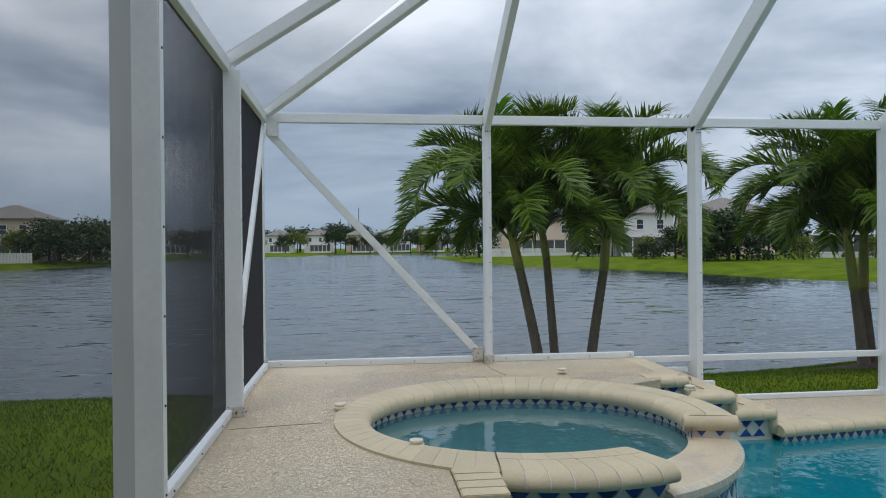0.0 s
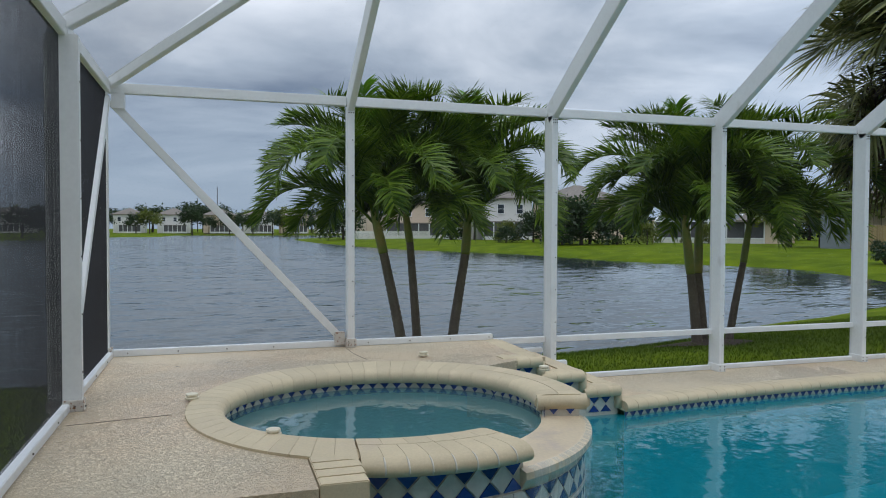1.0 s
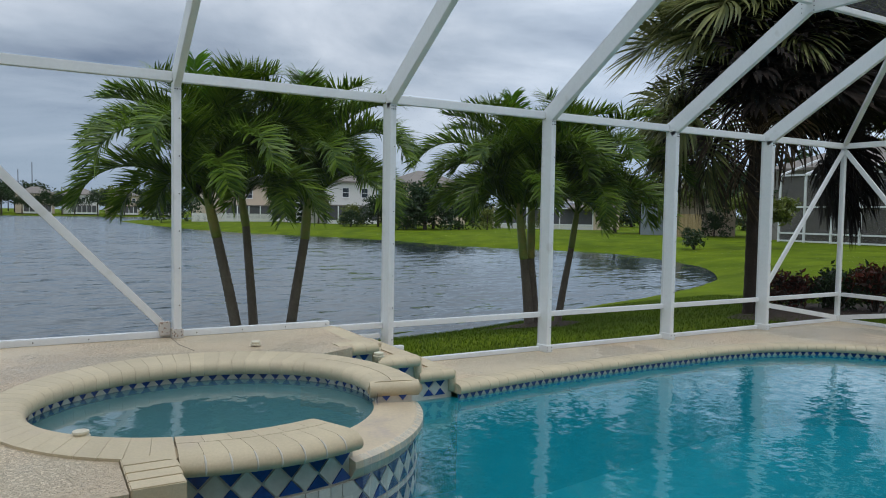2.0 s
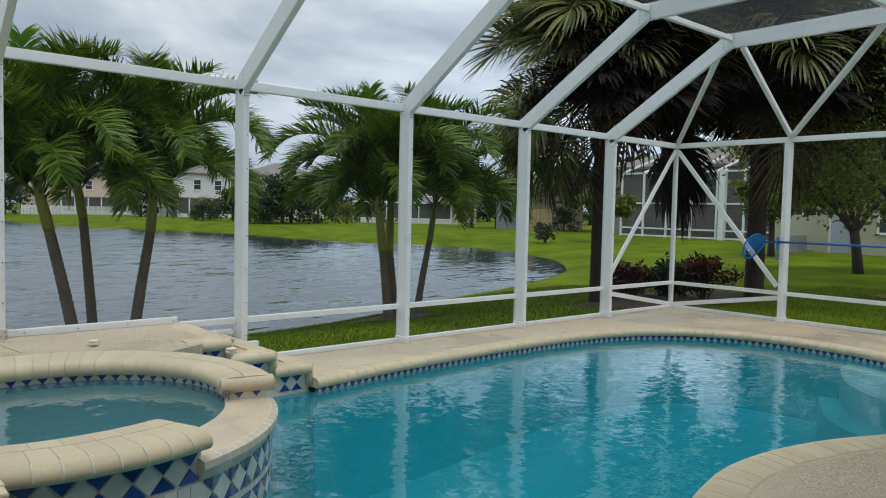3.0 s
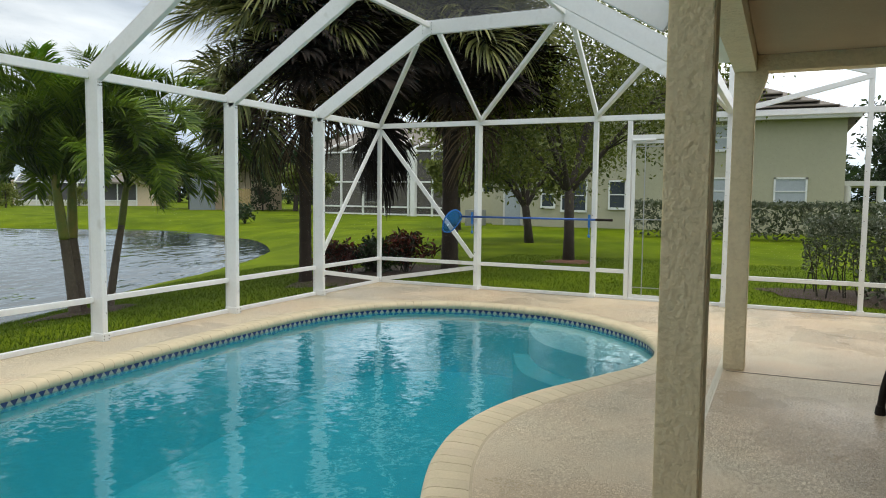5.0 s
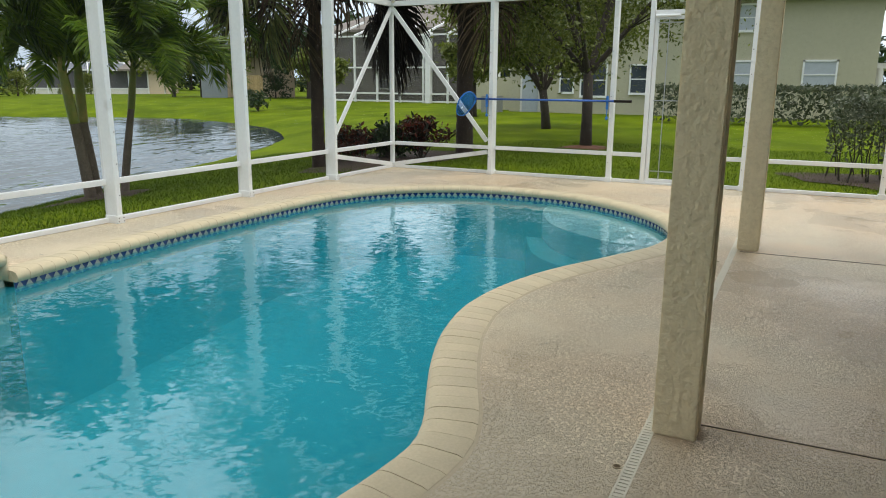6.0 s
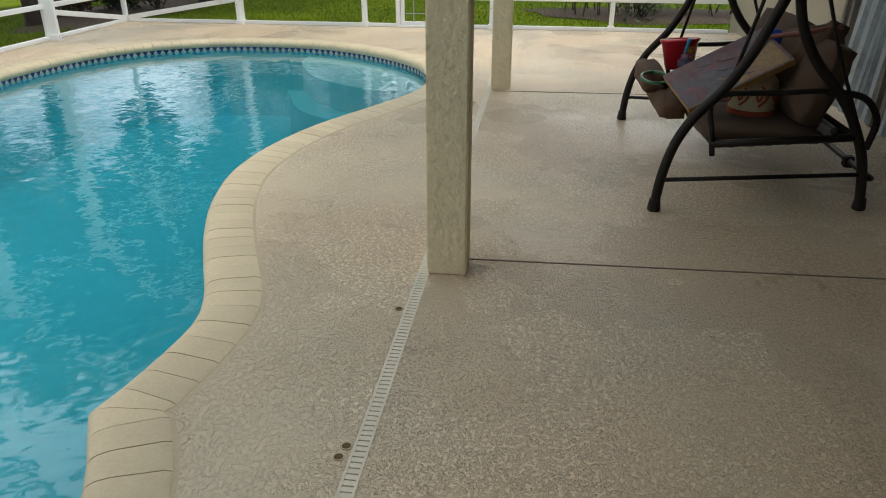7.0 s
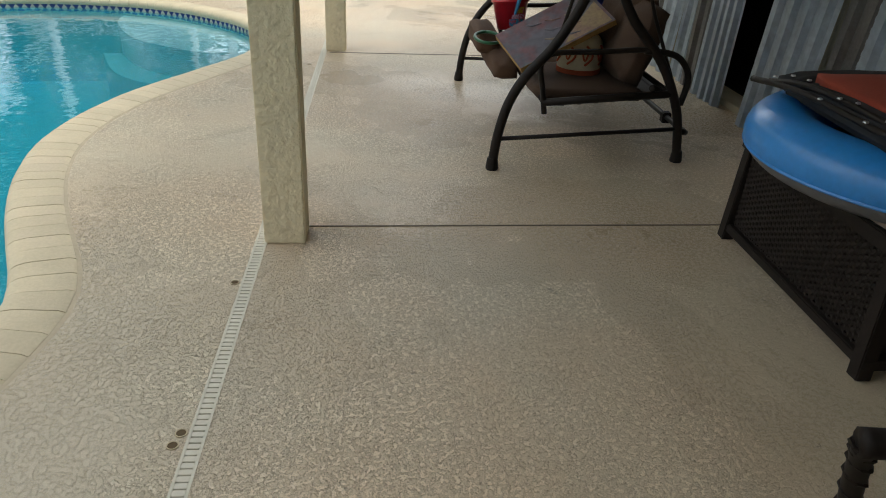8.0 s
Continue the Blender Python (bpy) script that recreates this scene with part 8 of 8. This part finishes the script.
part("arm_cloth", soft_block((1.38, -2.4, cz + 0.0), (1.50, -1.90, cz + 0.04), puff=0.02, seed=33), BLACK_CLOTH, chair, smooth=True)
for k in range(5):
    y = -1.85 - 0.045 * k
    t = part("frame_tube", tube(spline([(1.50 - 0.03 * k, y + 0.02, cz + 0.02), (1.2, y, cz + 0.045 + 0.012 * (k % 2)), (0.62, y - 0.03, cz + 0.03)], 6), 0.010, 8), BRONZE, chair, smooth=True)
    for x in (1.38, 1.12, 0.9):
        part("rivet", lathe([(0.008, 0), (0.007, 0.004), (0.001, 0.005)], 10, pose(x - 0.02 * k, y + 0.01, cz + 0.055 + 0.008 * (k % 2))), STEEL, t)

# curved arm of a wicker chair close by
wc = thing("wicker_chair", "dark brown wicker chair with a twisted wicker arm", "chair")
arm = spline([(0.075, -1.415, 0.425), (0.055, -1.55, 0.43), (0.03, -1.85, 0.43), (0.02, -2.05, 0.42)], 6)
part("arm", tube(arm, 0.028, 10), WICKER, wc, smooth=True)
legp = spline([(0.08, -1.43, 0.415), (0.125, -1.475, 0.34), (0.165, -1.52, 0.22), (0.18, -1.55, 0.10), (0.16, -1.55, 0.0)], 5)
part("leg", tube(legp, 0.022, 10), WICKER, wc, smooth=True)
wrap = []
for k in range(60):
    p = legp[min(int(k / 60 * (len(legp) - 1)), len(legp) - 2)].lerp(legp[min(int(k / 60 * (len(legp) - 1)) + 1, len(legp) - 1)], (k / 60 * (len(legp) - 1)) % 1)
    wrap.append(p + Vector((0.023 * math.cos(k * 0.9), 0.023 * math.sin(k * 0.9), 0)))
part("wrapping", tube(wrap, 0.005, 5), WICKER, wc)
part("leg", tube([(-0.45, -1.55, 0.0), (-0.45, -1.55, 0.42)], 0.022, 10), WICKER, wc, smooth=True)
part("leg", tube([(0.02, -2.05, 0.0), (0.02, -2.05, 0.42)], 0.022, 10), WICKER, wc, smooth=True)
part("leg", tube([(-0.45, -2.05, 0.0), (-0.45, -2.05, 0.42)], 0.022, 10), WICKER, wc, smooth=True)
part("seat", soft_block((-0.45, -2.05, 0.36), (0.0, -1.52, 0.41), puff=0.01, seed=41), WICKER, wc, smooth=True)

# ---- storm shutters leaning on the house wall ----
GALV = material("galvanised_steel", (0.66, 0.73, 0.79), rough=0.40, metal=0.15, vary=0.22, scale=3, fine=25, second=(0.54, 0.60, 0.66), mask_scale=6, mask=(0.45, 0.6))
DULL = material("dull_grey_brown_panel", (0.30, 0.28, 0.26), rough=0.6, metal=0.3, vary=0.2)


def shutter(x, wide, tilt, lean, mat, label, y=-2.80, tall=2.15):
    """A corrugated steel shutter panel: trapezoid ridges, punched edges."""
    s = thing("storm_shutter", label, "shutter", "storm shutters on the patio")
    s.matrix_basis = Matrix.Translation((x, y, 0.0)) @ pose(0, 0, 0, lean, tilt, 0)
    prof, n = [], max(2, round(wide / 0.15))
    w = wide / n
    for k in range(n):
        prof += [(k * w, 0), (k * w + w * 0.30, 0), (k * w + w * 0.42, 0.032), (k * w + w * 0.78, 0.032), (k * w + w * 0.90, 0)]
    prof += [(wide, 0)]
    bm = bmesh.new()
    a = [bm.verts.new((px - wide / 2, py, 0)) for px, py in prof]
    b = [bm.verts.new((px - wide / 2, py, tall)) for px, py in prof]
    for i in range(len(prof) - 1):
        bm.faces.new((a[i], a[i + 1], b[i + 1], b[i]))
    got = bmesh.ops.solidify(bm, geom=bm.faces[:], thickness=0.0015)
    part("panel", bm, mat, s)
    teeth = bmesh.new()
    for k in range(40):
        add_box(teeth, (wide / 2 - 0.002, -0.004, k * 0.053 + 0.02), (wide / 2 + 0.006, 0.004, k * 0.053 + 0.042))
    part("punched_edge", teeth, mat, s)
    return s


for x, wide, tilt, lean, mat, y in ((5.05, 0.26, 2, 2.5, DULL, -2.80), (4.72, 0.36, -5, 3.2, GALV, -2.76), (4.42, 0.30, -2, 2.5, GALV, -2.81), (4.16, 0.28, 0, 2.0, DULL, -2.80), (3.93, 0.24, -1, 2.5, GALV, -2.78), (3.74, 0.20, 0, 2.2, GALV, -2.79), (3.16, 0.30, -3, 3.0, GALV, -2.77), (2.84, 0.30, -4, 3.2, GALV, -2.75), (2.55, 0.28, -5, 2.5, DULL, -2.80), (2.26, 0.34, -4, 3.0, GALV, -2.77), (1.92, 0.32, -3, 2.5, GALV, -2.80), (1.58, 0.32, -3, 2.5, GALV, -2.78)):
    shutter(x, wide, tilt, lean, mat, "corrugated galvanised storm shutter leaning on the house wall" if mat is GALV else "dull brown corrugated storm shutter leaning on the wall", y)
sill = part("door_track", box((OPEN_X0, HOUSE_Y - 0.12, 0.0), (OPEN_X1, HOUSE_Y + 0.05, 0.045), 0.004), CREAM)
tagged(sill, "cream metal sliding door track", "door track", kind="structure")

# ---- skimmer net on the wall of the enclosure ----
NET_BLUE = material("bright_blue_net", (0.02, 0.16, 0.50), rough=0.5, vary=0.15)
NET_POLE = material("blue_anodised_pole", (0.05, 0.13, 0.42), rough=0.35, metal=0.5)
net = thing("skimmer_net", "blue pool skimmer net on a long pole hung on the enclosure", "pool net")
NX = RIGHT_X - 0.175
part("pole", tube([(NX, 3.56, 1.035), (NX, 1.62, 1.035)], 0.014, 10), NET_POLE, net, smooth=True)
part("grip", tube([(NX, 1.66, 1.035), (NX, 1.44, 1.035)], 0.018, 10), BRONZE, net, smooth=True)
rim = spline([(NX, 3.56, 1.04), (NX - 0.06, 3.60, 1.12), (NX - 0.14, 3.66, 1.11), (NX - 0.18, 3.74, 1.0), (NX - 0.16, 3.77, 0.84), (NX - 0.08, 3.70, 0.82), (NX - 0.02, 3.60, 0.94)], 6, closed=True)
part("rim", tube(rim + [rim[0]], 0.010, 8), NET_BLUE, net, smooth=True)
c = sum(rim, Vector()) / len(rim)
bagv, bagf = [], []
for j in range(6):
    t = j / 5
    for p in rim:
        q = p.lerp(c, t * 0.9) + Vector((-0.10, 0.02, -0.06)) * math.sin(t * math.pi / 2)
        bagv.append(q)
m = len(rim)
for j in range(5):
    for k in range(m):
        bagf.append((j * m + k, j * m + (k + 1) % m, (j + 1) * m + (k + 1) % m, (j + 1) * m + k))
raw("bag", bagv, bagf, screen_material("blue_mesh", 0.55, (0.02, 0.20, 0.50)), net, smooth=True)
for y in (3.40, 1.745):
    h = part("hanger", beam((NX, y, 1.10), (NX, y, 0.93), 0.022, 0.03, up=(0, 1, 0)), NET_BLUE, net)
    part("hook", tube(spline([(NX + 0.02, y, 1.06), (NX - 0.03, y, 1.04), (NX - 0.02, y, 1.0), (NX + 0.03, y, 1.01)], 4), 0.008, 6), NET_BLUE, h)
    part("knob", lathe([(0.012, 0), (0.018, 0.02), (0.012, 0.04)], 10, pose(NX, y, 0.80)), NET_BLUE, h)
    part("strap", tube([(NX, y, 0.93), (NX, y, 0.83)], 0.006, 6), NET_BLUE, h)
hook = part("small_hook", tube(spline([(6.94, 4.86, 1.95), (7.0, 4.83, 1.97), (7.03, 4.83, 1.92), (6.99, 4.84, 1.86), (7.03, 4.84, 1.80)], 5), 0.006, 6), BRONZE)
tagged(hook, "small dark bent wire hook on the enclosure post", "hook")
